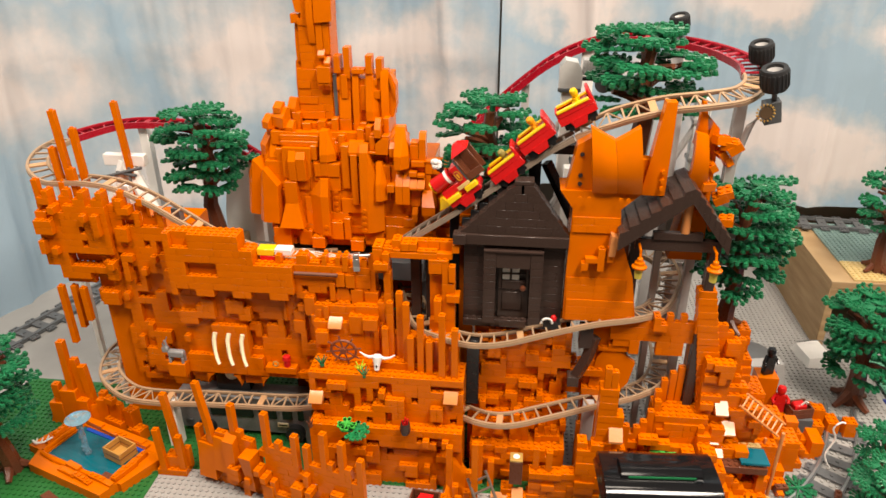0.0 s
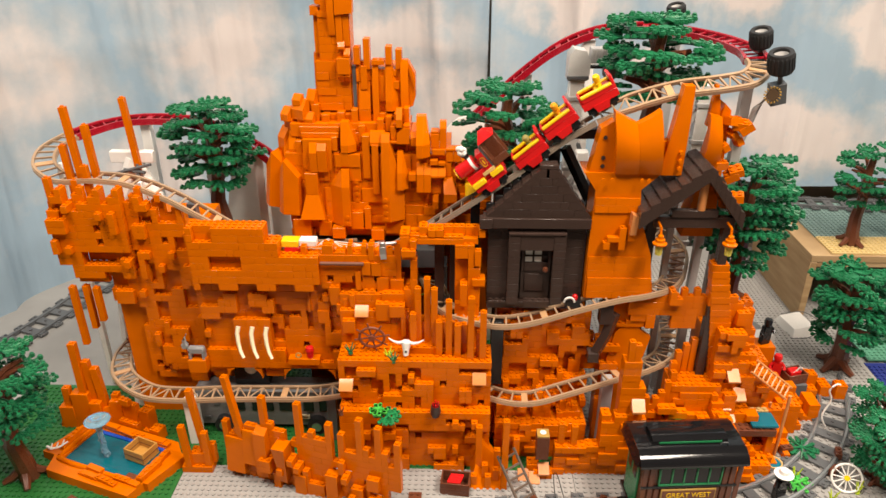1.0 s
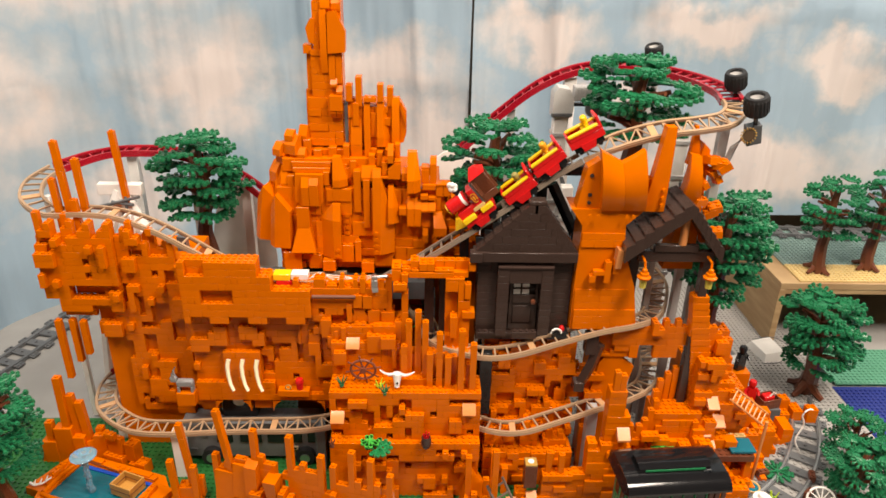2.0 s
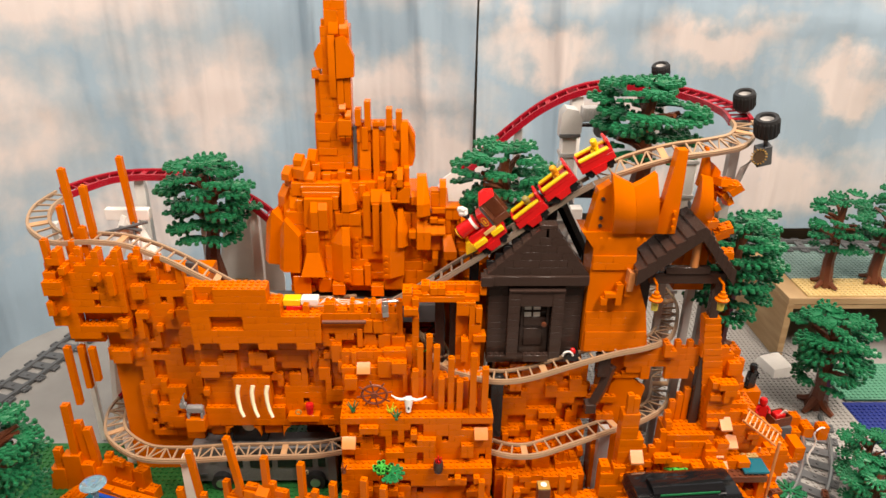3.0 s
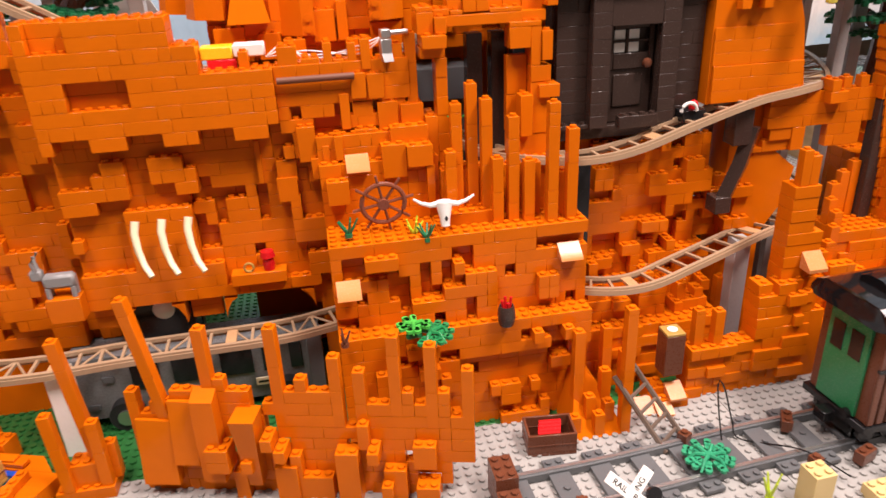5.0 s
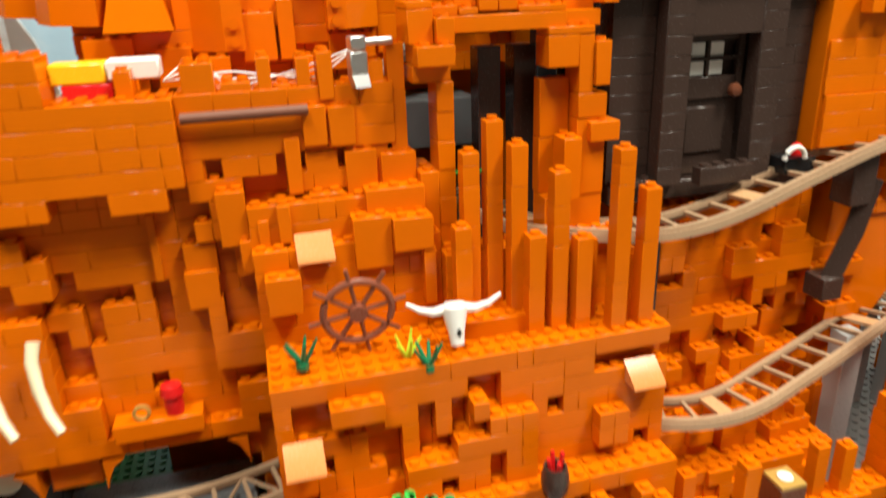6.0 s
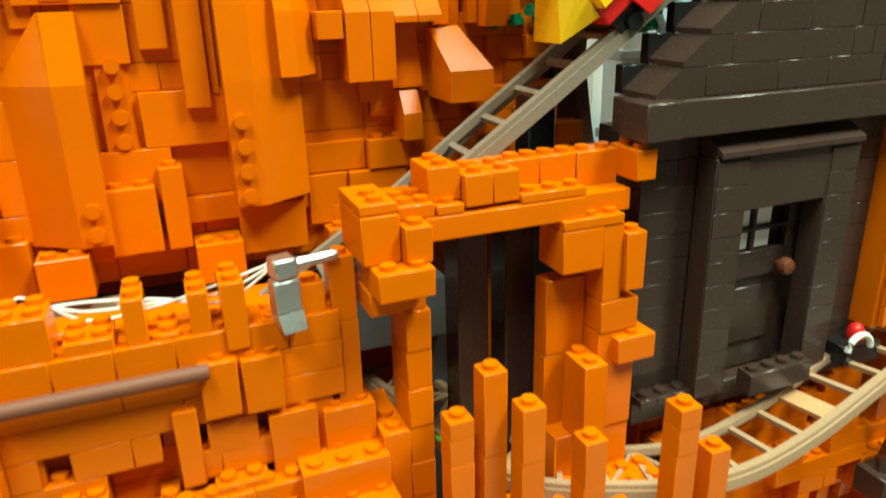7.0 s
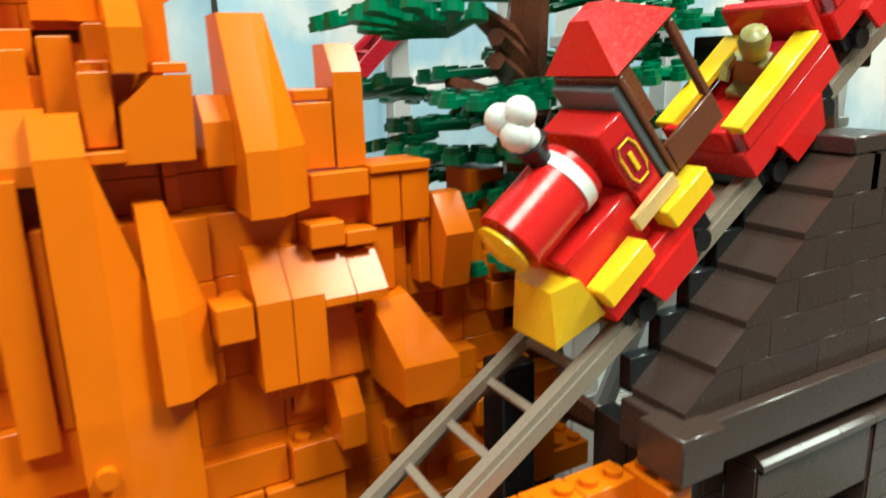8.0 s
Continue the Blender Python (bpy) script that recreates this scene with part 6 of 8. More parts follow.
# ---------------------------------------------------------------- coaster cars
def figure(name, label, at, body, head, hat=None, rz=0, seat=False):
    """A small toy figure as one plain shape."""
    g = Geo()
    g.hull8([(-0.0078, -0.004, 0.0), (0.0078, -0.004, 0.0), (0.0078, 0.004, 0.0), (-0.0078, 0.004, 0.0)], [(-0.0055, -0.004, 0.013), (0.0055, -0.004, 0.013), (0.0055, 0.004, 0.013), (-0.0055, 0.004, 0.013)])
    g.box(-0.0078, 0.0078, -0.010 if seat else -0.004, 0.004, -0.006 if seat else -0.016, 0.0, 0.0006)
    for s in (-1, 1):
        g.tube([(s * 0.0065, 0, 0.0115), (s * 0.0105, -0.002, 0.006), (s * 0.010, -0.007, 0.002)], 0.0024, 8)
    g.lathe([(0.003, 0.013), (0.0048, 0.0145), (0.0051, 0.018), (0.0048, 0.0215), (0.0025, 0.0235)], 14)
    if hat == "brim":
        g.lathe([(0.011, 0.0215), (0.0112, 0.0225), (0.0055, 0.0235), (0.0050, 0.0275), (0.002, 0.0285)], 16)
    elif hat == "hair":
        g.lathe([(0.0058, 0.018), (0.0062, 0.0215), (0.005, 0.0255), (0.002, 0.027)], 12)
    return single(name, g, body, label, "toy figure", at, rz)


def car(at, dx, dz, tilt_deg, label, loco=False):
    c = thing("coaster_car", label, "coaster car", group="cars of the coaster train")
    c.matrix_basis = Matrix.Translation(at) @ Matrix.Rotation(radians(-tilt_deg), 4, "Y") @ Matrix.Scale(0.88, 4)
    part("chassis", Geo().box(-0.021, 0.021, -0.0125, 0.0125, -0.0060, 0.0018, 0.0004), BLACK, c)
    for x in (-0.014, 0.014):
        for y in (-0.0128, 0.0128):
            part("wheel", Geo().cyl((x, y + 0.0015, -0.0055), 0.0036, 0.003, 12, axis="y"), BLACK, c)
    part("floor", Geo().box(-0.0245, 0.0245, -0.0155, 0.0155, 0.002, 0.0092 if loco else 0.0125, 0.0005), RED, c)
    part("skirt", Geo().prism([(-0.012, 0.004), (-0.009, -0.006), (0.007, -0.006), (0.011, 0.004)], -0.0172, -0.0157), RED, c)
    if not loco:
        for s in (-1, 1):
            part("side", Geo().box(-0.022, 0.022, s * 0.0155 - 0.0005, s * 0.0155 + 0.0005, 0.0126, 0.0185, 0.0003), RED, c)
    if loco:
        for x0, x1, y0, y1 in ((-0.024, -0.004, -0.0185, -0.0110), (0.006, 0.0245, -0.0185, -0.0110), (-0.024, -0.004, 0.0110, 0.0185)):
            part("footboard", Geo().box(x0, x1, y0, y1, 0.0094, 0.0162, 0.0005), YELLOW, c, "yellow running board")
        part("nose", Geo().hull8([(-0.042, -0.0105, 0.009), (-0.025, -0.0145, 0.007), (-0.025, 0.0145, 0.007), (-0.042, 0.0105, 0.009)], [(-0.032, -0.0085, 0.022), (-0.0252, -0.0145, 0.022), (-0.0252, 0.0145, 0.022), (-0.032, 0.0085, 0.022)]), YELLOW, c, "yellow cowcatcher nose")
        part("deck", Geo().box(-0.0248, 0.004, -0.0108, 0.0108, 0.0094, 0.0262, 0.0005), RED, c)
        boiler = part("boiler", Geo().cyl((-0.029, 0, 0.0375), 0.0105, 0.028, 24, axis="x"), RED, c)
        part("band", Geo().cyl((-0.0075, 0, 0.0375), 0.0109, 0.004, 24, axis="x"), WHITE, boiler)
        part("lamp", Geo().lathe([(0.0086, 0.0), (0.0090, 0.001), (0.0060, 0.0022), (0.0035, 0.0030), (0.0006, 0.0032)], 20), YELLOW, boiler, "round yellow headlamp", at=pose(-0.0330, 0, 0.0375, 0, -90, 0) @ Matrix.Translation((0, 0, -0.002)))
        part("lamp_hub", Geo().cyl((-0.0332, 0, 0.0375), 0.003, 0.0048, 12, axis="x"), GREY, boiler, "clear round lamp glass")
        part("chimney", Geo().lathe([(0.004, 0.045), (0.0035, 0.049), (0.0052, 0.053), (0.0056, 0.054)], 14, (-0.007, 0, 0)), BLACK, boiler)
        smoke = Geo()
        for q in ((-0.007, 0, 0.0555), (-0.0045, 0.003, 0.0585), (-0.0095, -0.002, 0.0595), (-0.005, -0.0025, 0.0635), (-0.0085, 0.002, 0.064)):
            smoke.lathe([(0.0005, -0.0044), (0.0022, -0.0040), (0.0037, -0.0025), (0.0044, 0), (0.0037, 0.0025), (0.0022, 0.0040), (0.0005, 0.0044)], 14, q)
        part("smoke_puff", smoke, WHITE, boiler, "white plastic smoke puff")
        cab = part("cab", Geo().box(0.0042, 0.0145, -0.0125, 0.0125, 0.0185, 0.0465, 0.0005), RED, c)
        part("cab_wall", Geo().box(0.0147, 0.0175, -0.013, 0.013, 0.0185, 0.053, 0.0005), DARK_GREY, cab)
        part("number_plate", Geo().prism([(0.0062, 0.025), (0.0122, 0.025), (0.0137, 0.028), (0.0137, 0.038), (0.0122, 0.041), (0.0062, 0.041), (0.0047, 0.038), (0.0047, 0.028)], -0.0130, -0.01255), DARK_RED, cab, "dark red plate with a gold border")
        ring = [(0.0072, 0.0265), (0.0112, 0.0265), (0.0125, 0.0295), (0.0125, 0.0365), (0.0112, 0.0395), (0.0072, 0.0395), (0.0059, 0.0365), (0.0059, 0.0295)]
        part("border", Geo().tube([(x, -0.0131, z) for x, z in ring + ring[:1]], 0.0004, 6), YELLOW, cab)
        part("bar", Geo().box(0.0085, 0.0099, -0.0136, -0.0131, 0.0298, 0.0362, 0.0001), YELLOW, cab)
        for nm, x0, x1, y0, y1, z0, z1 in (("cab_front", 0.0177, 0.0195, -0.014, 0.014, 0.0185, 0.0545), ("cab_side", 0.0197, 0.042, 0.0122, 0.014, 0.0185, 0.0545), ("cab_sill", 0.0197, 0.042, -0.014, -0.0122, 0.0185, 0.0285),
                                           ("cab_post", 0.0395, 0.042, -0.0140, -0.0115, 0.0287, 0.0545), ("cab_ceiling", 0.0197, 0.042, -0.014, 0.014, 0.0547, 0.056)):
            part(nm, Geo().box(x0, x1, y0, y1, z0, z1, 0.0004), TRUNK, cab, "reddish brown cab panel")
        part("cab_roof", Geo().hull8([(0.0170, -0.015, 0.0562), (0.0430, -0.015, 0.0562), (0.0430, 0.015, 0.0562), (0.0170, 0.015, 0.0562)], [(0.026, -0.004, 0.0675), (0.034, -0.004, 0.0675), (0.034, 0.004, 0.0675), (0.026, 0.004, 0.0675)]), RED, cab)
        part("tender_rail", Geo().box(-0.002, 0.0165, -0.0155, -0.0132, 0.0166, 0.0215, 0.0003), TAN, c)
    else:
        part("footboard", Geo().box(-0.022, 0.020, -0.0172, -0.0090, 0.0187, 0.0215, 0.0004), YELLOW, c, "yellow side board")
        part("footboard", Geo().box(-0.022, 0.020, 0.0090, 0.0172, 0.0187, 0.0215, 0.0004), YELLOW, c, "yellow side board")
        part("seat", Geo().box(0.006, 0.018, -0.0088, 0.0088, 0.0126, 0.020, 0.0006), DARK_RED, c)
        part("backrest", Geo().box(0.0205, 0.0245, -0.0155, 0.0155, 0.0126, 0.031, 0.0008), RED, c)
        part("front_panel", Geo().box(-0.0245, -0.0215, -0.0120, 0.0120, 0.0126, 0.021, 0.0006), RED, c)
    return c


car((0.0000, 0.769, 0.3725), 0, 0, 40, "red and yellow toy steam locomotive leading the coaster train", True)
for (x, z, a, body, head, hat) in ((0.0480, 0.4040, 41, plastic("olive_tan_plastic", (0.30, 0.25, 0.08), 0.3), FLESH, "hair"), (0.0797, 0.4393, 40, plastic("golden_plastic", (0.75, 0.30, 0.012), 0.3), ORANGE, "hair"), (0.1194, 0.4700, 30, YELLOW, BLACK, "hair")):
    car((x, 0.769, z), 0, 0, a, "red coaster car with yellow side boards")
    o = figure("toy_figure", "small seated toy figure in a coaster car", (0, 0, 0), body, head, hat, 0, True)
    o.matrix_basis = Matrix.Translation((x, 0.769, z)) @ Matrix.Rotation(radians(-a), 4, "Y") @ pose(0.006, 0, 0.0120 if body.name.startswith("olive") else 0.0155, 0, 22, -90) @ Matrix.Scale(0.70, 4)

# tyres on the outside of the high bend
for x, y, z, r, w in ((0.322, 0.785, 0.502, 0.0142, 0.024), (0.333, 0.880, 0.512, 0.0135, 0.022), (0.262, 1.012, 0.526, 0.0125, 0.018)):
    t = thing("rubber_tyre", "black rubber tyre on a bracket at the track bend", "tyre", (x, y, z), group="tyres round the bend")
    t.matrix_basis = pose(x, y, z, 12, -14, 0)
    g = Geo().lathe([(r * 0.62, 0), (r * 0.92, 0), (r, w * 0.12), (r, w * 0.88), (r * 0.92, w), (r * 0.62, w), (r * 0.62, 0)], 24)
    tread = part("tread", g, RUBBER, t)
    part("hub", Geo().lathe([(0.002, w * 0.2), (r * 0.6, w * 0.2), (r * 0.6, w * 0.85), (r * 0.45, w * 0.7), (0.002, w * 0.7)], 20), GREY, t, "grey hub")
    for k in range(20):
        a = 2 * math.pi * k / 20
        part("tread_block", MESHES.setdefault(("tread", r), Geo().box(-0.0010, 0.0010, -0.0004, 0.0007, w * 0.14, w * 0.86, 0.0002).mesh("tread_block", RUBBER)), None, tread, at=pose(r * math.cos(a), r * math.sin(a), 0, 0, 0, math.degrees(a) - 90))
    part("axle", Geo().cyl((0, 0, -0.022), 0.0028, 0.03, 10), DARK_GREY, t)
    part("bracket", Geo().box(-0.012, 0.006, -0.006, 0.006, -0.040, -0.014, 0.0006), DARK_GREY, t)
gear = single("gear_wheel", Geo().cyl((0, 0, 0), 0.0066, 0.003, 18, axis="y"), plastic("gear_brown_plastic", (0.09, 0.055, 0.03), 0.35), "dark brown toothed gear under the tyre", "gear", (0.317, 0.783, 0.476))
for k in range(16):
    a = 2 * math.pi * k / 16
    part("tooth", MESHES.setdefault("tooth", Geo().box(-0.0007, 0.0007, -0.003, 0, 0, 0.0022, 0.0002).mesh("tooth", GOLD)), None, gear, at=pose(0.0078 * math.cos(a), 0, 0.0078 * math.sin(a), 0, 90 - math.degrees(a), 0))
part("arm", Geo().tube([(0, 0.005, 0), (-0.010, 0.012, -0.02), (-0.016, 0.02, -0.06)], 0.004, 8), GREY, gear)

# ---------------------------------------------------------------- trees
def leaf_plate(seed):
    """One flat leaf element: a lobed spray of round tips joined by ribs."""
    rng = random.Random(seed)
    g = Geo()
    tips = []
    for k in range(7):
        a = -1.15 + 2.3 * k / 6
        L = (0.016, 0.021, 0.0245, 0.026, 0.0245, 0.021, 0.016)[k]
        x, y = L * math.sin(a), L * math.cos(a)
        tips.append((x, y))
        g.tube([(0, 0, 0.0010), (x * 0.55, y * 0.55, 0.0013), (x, y, 0.0012)], 0.0016, 5)
    for x, y in tips + [(p[0] * 0.55, p[1] * 0.58) for p in tips[1:6]]:
        g.cyl((x, y, 0.0), 0.0030, 0.0024, 8)
        g.cyl((x, y, 0.0024), 0.0022, 0.0017, 8)
    return g


LEAF_MESH = [leaf_plate(k).mesh("leaf_plate", LEAF) for k in range(1)]


def tree(at, height, radius, tiers, per, seed, trunk_r=0.012, crown_from=0.42, label="toy tree with a brown trunk and tiers of green plastic leaves", flat=True):
    rng = random.Random(seed)
    per = max(6, int(per * 0.88))
    t = thing("toy_tree", label, "tree", at, group="toy trees")
    g = Geo()
    ht = height * 0.93
    pts = [(trunk_r * 0.25 * math.sin(k * 1.7 + seed), trunk_r * 0.25 * math.cos(k * 1.3 + seed), ht * k / 6) for k in range(7)]
    g.tube(pts, trunk_r, 8, trunk_r * 0.45)
    for k in range(4):
        a = math.pi / 2 * k + 0.5
        g.tube([(0, 0, trunk_r * 1.6), (trunk_r * 1.2 * math.cos(a), trunk_r * 1.2 * math.sin(a), trunk_r * 0.6), (trunk_r * 2.1 * math.cos(a), trunk_r * 2.1 * math.sin(a), trunk_r * 0.25)], trunk_r * 0.55, 6, trunk_r * 0.28)
    trunk = part("trunk", g, TRUNK, t)
    for k in range(tiers * 2):
        z = height * (crown_from + (0.9 - crown_from) * k / (tiers * 2))
        a = rng.uniform(0, 6.28)
        q = radius * 0.5
        part("limb", Geo().tube([(0, 0, z - 0.012), (q * 0.5 * math.cos(a), q * 0.5 * math.sin(a), z), (q * math.cos(a), q * math.sin(a), z + 0.006)], trunk_r * 0.42, 6, trunk_r * 0.2), TRUNK, trunk)
    crown = part("crown", Geo().tube([(0, 0, height * 0.86), (0.001, 0, height * 0.97)], 0.004, 6), LEAF, t)
    for k in range(tiers):
        f = k / max(1, tiers - 1)
        z = height * (crown_from + (1.0 - crown_from) * f) - 0.004
        rr = radius * (0.70 + 0.30 * math.sin(math.pi * (0.15 + 0.62 * f)))
        for j in range(per):
            a = 2 * math.pi * (j + rng.uniform(-0.35, 0.35)) / per + k
            d = rr * rng.uniform(0.30, 0.60) if f < 0.95 else rr * rng.uniform(0.05, 0.5)
            part("leaf_plate", LEAF_MESH[0], None, crown, at=pose(d * math.cos(a), d * math.sin(a), z + rng.uniform(-0.008, 0.008), rng.uniform(-12, 12), rng.uniform(-12, 12), math.degrees(a) - 90 + rng.uniform(-25, 25)) @ Matrix.Scale(rr / 0.062 * rng.uniform(0.85, 1.1), 4))
    return t


single("tree_stand", Geo().box(-0.43, -0.36, 0.90, 0.97, 0.0, 0.215, 0.001), PLYWOOD, "pale wooden block under a toy tree", "wooden block")
tree((-0.393, 0.93, 0.215), 0.198, 0.074, 6, 12, 1, 0.014, 0.52)
single("tree_stand", Geo().cyl((0.020, 0.845, 0.0), 0.012, 0.285, 14), BLACK, "dark post under a toy tree", "post")
tree((0.020, 0.845, 0.285), 0.180, 0.073, 6, 11, 2, 0.015, 0.42)
single("tree_stand", Geo().cyl((0.200, 0.855, 0.0), 0.014, 0.36, 14), TRUNK, "brown post under a toy tree", "post")
tree((0.200, 0.855, 0.36), 0.186, 0.082, 5, 12, 3, 0.016, 0.58)
stand = thing("brick_stand", "orange brick block with studs under a toy tree", "brick block")
rngb = random.Random(8)
for r in range(19):
    for i in range(4):
        for j in range(2):
            if r > 15 and (i + j) % 3 == 0:
                continue
            part("brick", brick_mesh(2, 3, B, all_studs(2, 3) if r > 14 else (), ORANGE), None, stand, at=pose(0.300 + i * 0.016 + rngb.choice((0, 0, 0, 0.004)), 0.786 + j * 0.024 - rngb.choice((0, 0, 0.004, 0.008)), r * B))
tree((0.330, 0.812, 0.183), 0.196, 0.069, 7, 12, 4, 0.012, 0.42)
tree((0.566, 0.915, 0.0), 0.172, 0.072, 5, 12, 6, 0.015, 0.42)
tree((-0.598, 0.645, 0.0), 0.195, 0.068, 6, 11, 7, 0.013, 0.52)
tree((-0.70, 0.665, 0.0), 0.17, 0.06, 5, 11, 12, 0.012, 0.5)
tree((0.53, 0.725, 0.0), 0.10, 0.045, 5, 10, 8, 0.006, 0.35)
tree((0.505, 0.665, 0.0), 0.095, 0.048, 5, 11, 9, 0.008, 0.35)
tree((0.43, 0.52, 0.0), 0.06, 0.04, 3, 8, 10, 0.006, 0.4)

# ---------------------------------------------------------------- toy railway in front
def rail_line(name, label, points, material=DARK_GREY, metal_top=True):
    t = thing(name, label, "railway track")
    pts = spline(points, 0.008)
    up = [(0, 0, 1)] * len(pts)
    for s in (-1, 1):
        r = part("rail", Geo().sweep(pts, up, 0.0062, 0.0058, s * 0.0188, -0.0042), material, t)
        if metal_top:
            part("rail_top", Geo().sweep(pts, up, 0.0026, 0.0012, s * 0.0188, -0.0078), SILVER, r, "worn metal rail head")
    for i in range(1, len(pts) - 1, 4):
        d = (pts[i + 1] - pts[i - 1]).normalized()
        a = math.degrees(math.atan2(d.y, d.x))
        part("sleeper", MESHES.setdefault(("sleeper", material.name), Geo().box(-0.0078, 0.0078, -0.0318, 0.0318, 0.0002, 0.0034, 0.0003).cyl((-0.004, -0.027, 0.0034), 0.0024, 0.0017, 8).cyl((0.004, -0.027, 0.0034), 0.0024, 0.0017, 8).cyl((-0.004, 0.027, 0.0034), 0.0024, 0.0017, 8).cyl((0.004, 0.027, 0.0034), 0.0024, 0.0017, 8)
             .cyl((0.0, 0.0, 0.0034), 0.0024, 0.0017, 8).mesh("sleeper", material)), None, t, at=Matrix.Translation(pts[i] + Vector((0, 0, 0.0018))) @ pose(0, 0, 0, 0, 0, a))
    return t


rail_line("railway_track", "dark grey toy railway track on the baseplate", [(-0.085, 0.587, 0), (0.0, 0.591, 0), (0.1, 0.600, 0), (0.2, 0.606, 0), (0.29, 0.615, 0), (0.36, 0.640, 0), (0.43, 0.690, 0), (0.485, 0.755, 0), (0.522, 0.825, 0), (0.545, 0.90, 0)])
rail_line("railway_track", "dark grey toy railway track beside the backdrop", [(-0.83, 0.86, -0.004), (-0.795, 0.95, -0.004), (-0.765, 1.04, -0.004), (-0.74, 1.13, -0.004), (-0.70, 1.22, -0.004)], metal_top=False)
buf = thing("buffer_stop", "reddish brown buffer block at the track end", "buffer", (-0.098, 0.578, 0))
part("block", brick_mesh(2, 6, 2 * B, all_studs(2, 6), TRUNK), None, buf, at=pose(0, -0.02, 0))
part("block", brick_mesh(2, 3, B, all_studs(2, 3), TRUNK), None, buf, at=pose(0, 0.004, 2 * B))
for x, y, n, rz in ((0.140, 0.606, 2, 60), (0.165, 0.562, 2, 20), (-0.04, 0.556, 2, 80), (0.055, 0.61, 1, 30), (0.45, 0.668, 2, 40), (0.40, 0.71, 2, 10), (0.475, 0.70, 2, 70), (0.13, 0.565, 1, 15)):
    o = new("loose_brick", brick_mesh(n, 1, B, all_studs(n, 1), TRUNK))
    o.matrix_basis = pose(x, y, 0.0036, 0, 0, rz)
    tagged(o, "small reddish brown brick lying on the ballast", "brick", "loose bricks on the ballast")

# ---------------------------------------------------------------- railway coach
coach = thing("railway_coach", "dark brown and green toy railway coach with a glossy black roof", "railway coach", (0.2240, 0.607, 0.0), 4)
coach.scale = (0.89, 0.95, 1.00)
CL, CW = 0.0645, 0.0325
for s in (-1, 1):
    bog = part("bogie", Geo().box(s * 0.040 - 0.020, s * 0.040 + 0.020, -0.018, 0.018, 0.010, 0.022, 0.0006), BLACK, coach)
    for q in (-0.011, 0.011):
        for e in (-1, 1):
            part("wheel", Geo().cyl((s * 0.040 + q, e * 0.021 + (0.002 if e > 0 else -0.0), 0.0168), 0.0085, 0.004, 16, axis="y"), BLACK, bog)
    part("buffer", Geo().cyl((s * (CL + 0.004) - (0.008 if s > 0 else 0), -0.014, 0.03), 0.0045, 0.010, 12, axis="x"), BLACK, coach)
    part("coupling", Geo().box(s * (CL + 0.006) - 0.006, s * (CL + 0.006) + 0.006, -0.006, 0.006, 0.018, 0.026, 0.0006), BLACK, coach)
part("underframe", Geo().box(-CL, CL, -CW, CW, 0.0225, 0.0285, 0.0005), BLACK, coach)
body = part("body", Geo().box(-CL + 0.004, CL - 0.004, -CW + 0.003, CW - 0.003, 0.0287, 0.109, 0.0005), TRUNK, coach)
for k in range(15):
    x = -CL + 0.006 + k * 0.00875
    if -0.043 < x < 0.043:
        part("batten", MESHES.setdefault("batten_low", Geo().box(-0.0035, 0.0035, -0.0022, 0, 0, 0.044, 0.0008).mesh("batten", TRUNK)), None, body, at=pose(x, -CW + 0.003, 0.029))
    else:
        part("batten", MESHES.setdefault("batten_tall", Geo().box(-0.0035, 0.0035, -0.0022, 0, 0, 0.078, 0.0008).mesh("batten", TRUNK)), None, body, at=pose(x, -CW + 0.003, 0.029))
wf = part("window_band", Geo().box(-0.0405, 0.0405, -CW - 0.0008, -CW + 0.003, 0.0775, 0.080, 0.0004).box(-0.0405, 0.0405, -CW - 0.0008, -CW + 0.003, 0.1035, 0.106, 0.0004), DOOR_GREEN, body, "green window frames")
for k in range(6):
    x = -0.040 + k * 0.016
    part("mullion", Geo().box(x - 0.0012, x + 0.0012, -CW - 0.0008, -CW + 0.003, 0.0801, 0.1034, 0.0004), DOOR_GREEN, wf)
    if k < 5:
        part("pane", Geo().box(x + 0.0014, x + 0.0146, -CW + 0.0006, -CW + 0.0016, 0.0803, 0.1032, 0.0002), BLACK, wf, "dark glossy pane")
part("waist_rail", Geo().box(-CL + 0.002, CL - 0.002, -CW - 0.0006, -CW + 0.003, 0.0742, 0.0768, 0.0004), BLACK, body)
door_l = part("end_door", Geo().box(-CL + 0.0008, -CL + 0.0038, -0.020, 0.020, 0.030, 0.104, 0.0006), DOOR_GREEN, coach, "green end door")
for j in (-1, 1):
    part("door_panel", Geo().box(-CL, -CL + 0.0006, j * 0.009 - 0.006, j * 0.009 + 0.006, 0.074, 0.096, 0.0003), BLACK, door_l)
sign = part("name_board", Geo().box(-0.036, 0.036, -CW - 0.0022, -CW - 0.0002, 0.0565, 0.0730, 0.0004), GOLD, coach, "old gold name board with raised lettering")
part("sign_field", Geo().box(-0.0345, 0.0345, -CW - 0.0027, -CW - 0.0023, 0.0582, 0.0713, 0.0001), TRUNK, sign)


def lettering(text, size, material, parent, at, name="lettering"):
    c = bpy.data.curves.new(name, "FONT")
    c.body, c.size, c.extrude, c.align_x, c.align_y = text, size, size * 0.03, "CENTER", "CENTER"
    c.materials.append(material)
    o = new(name, c)
    o.matrix_basis = at
    o.parent = parent
    return o


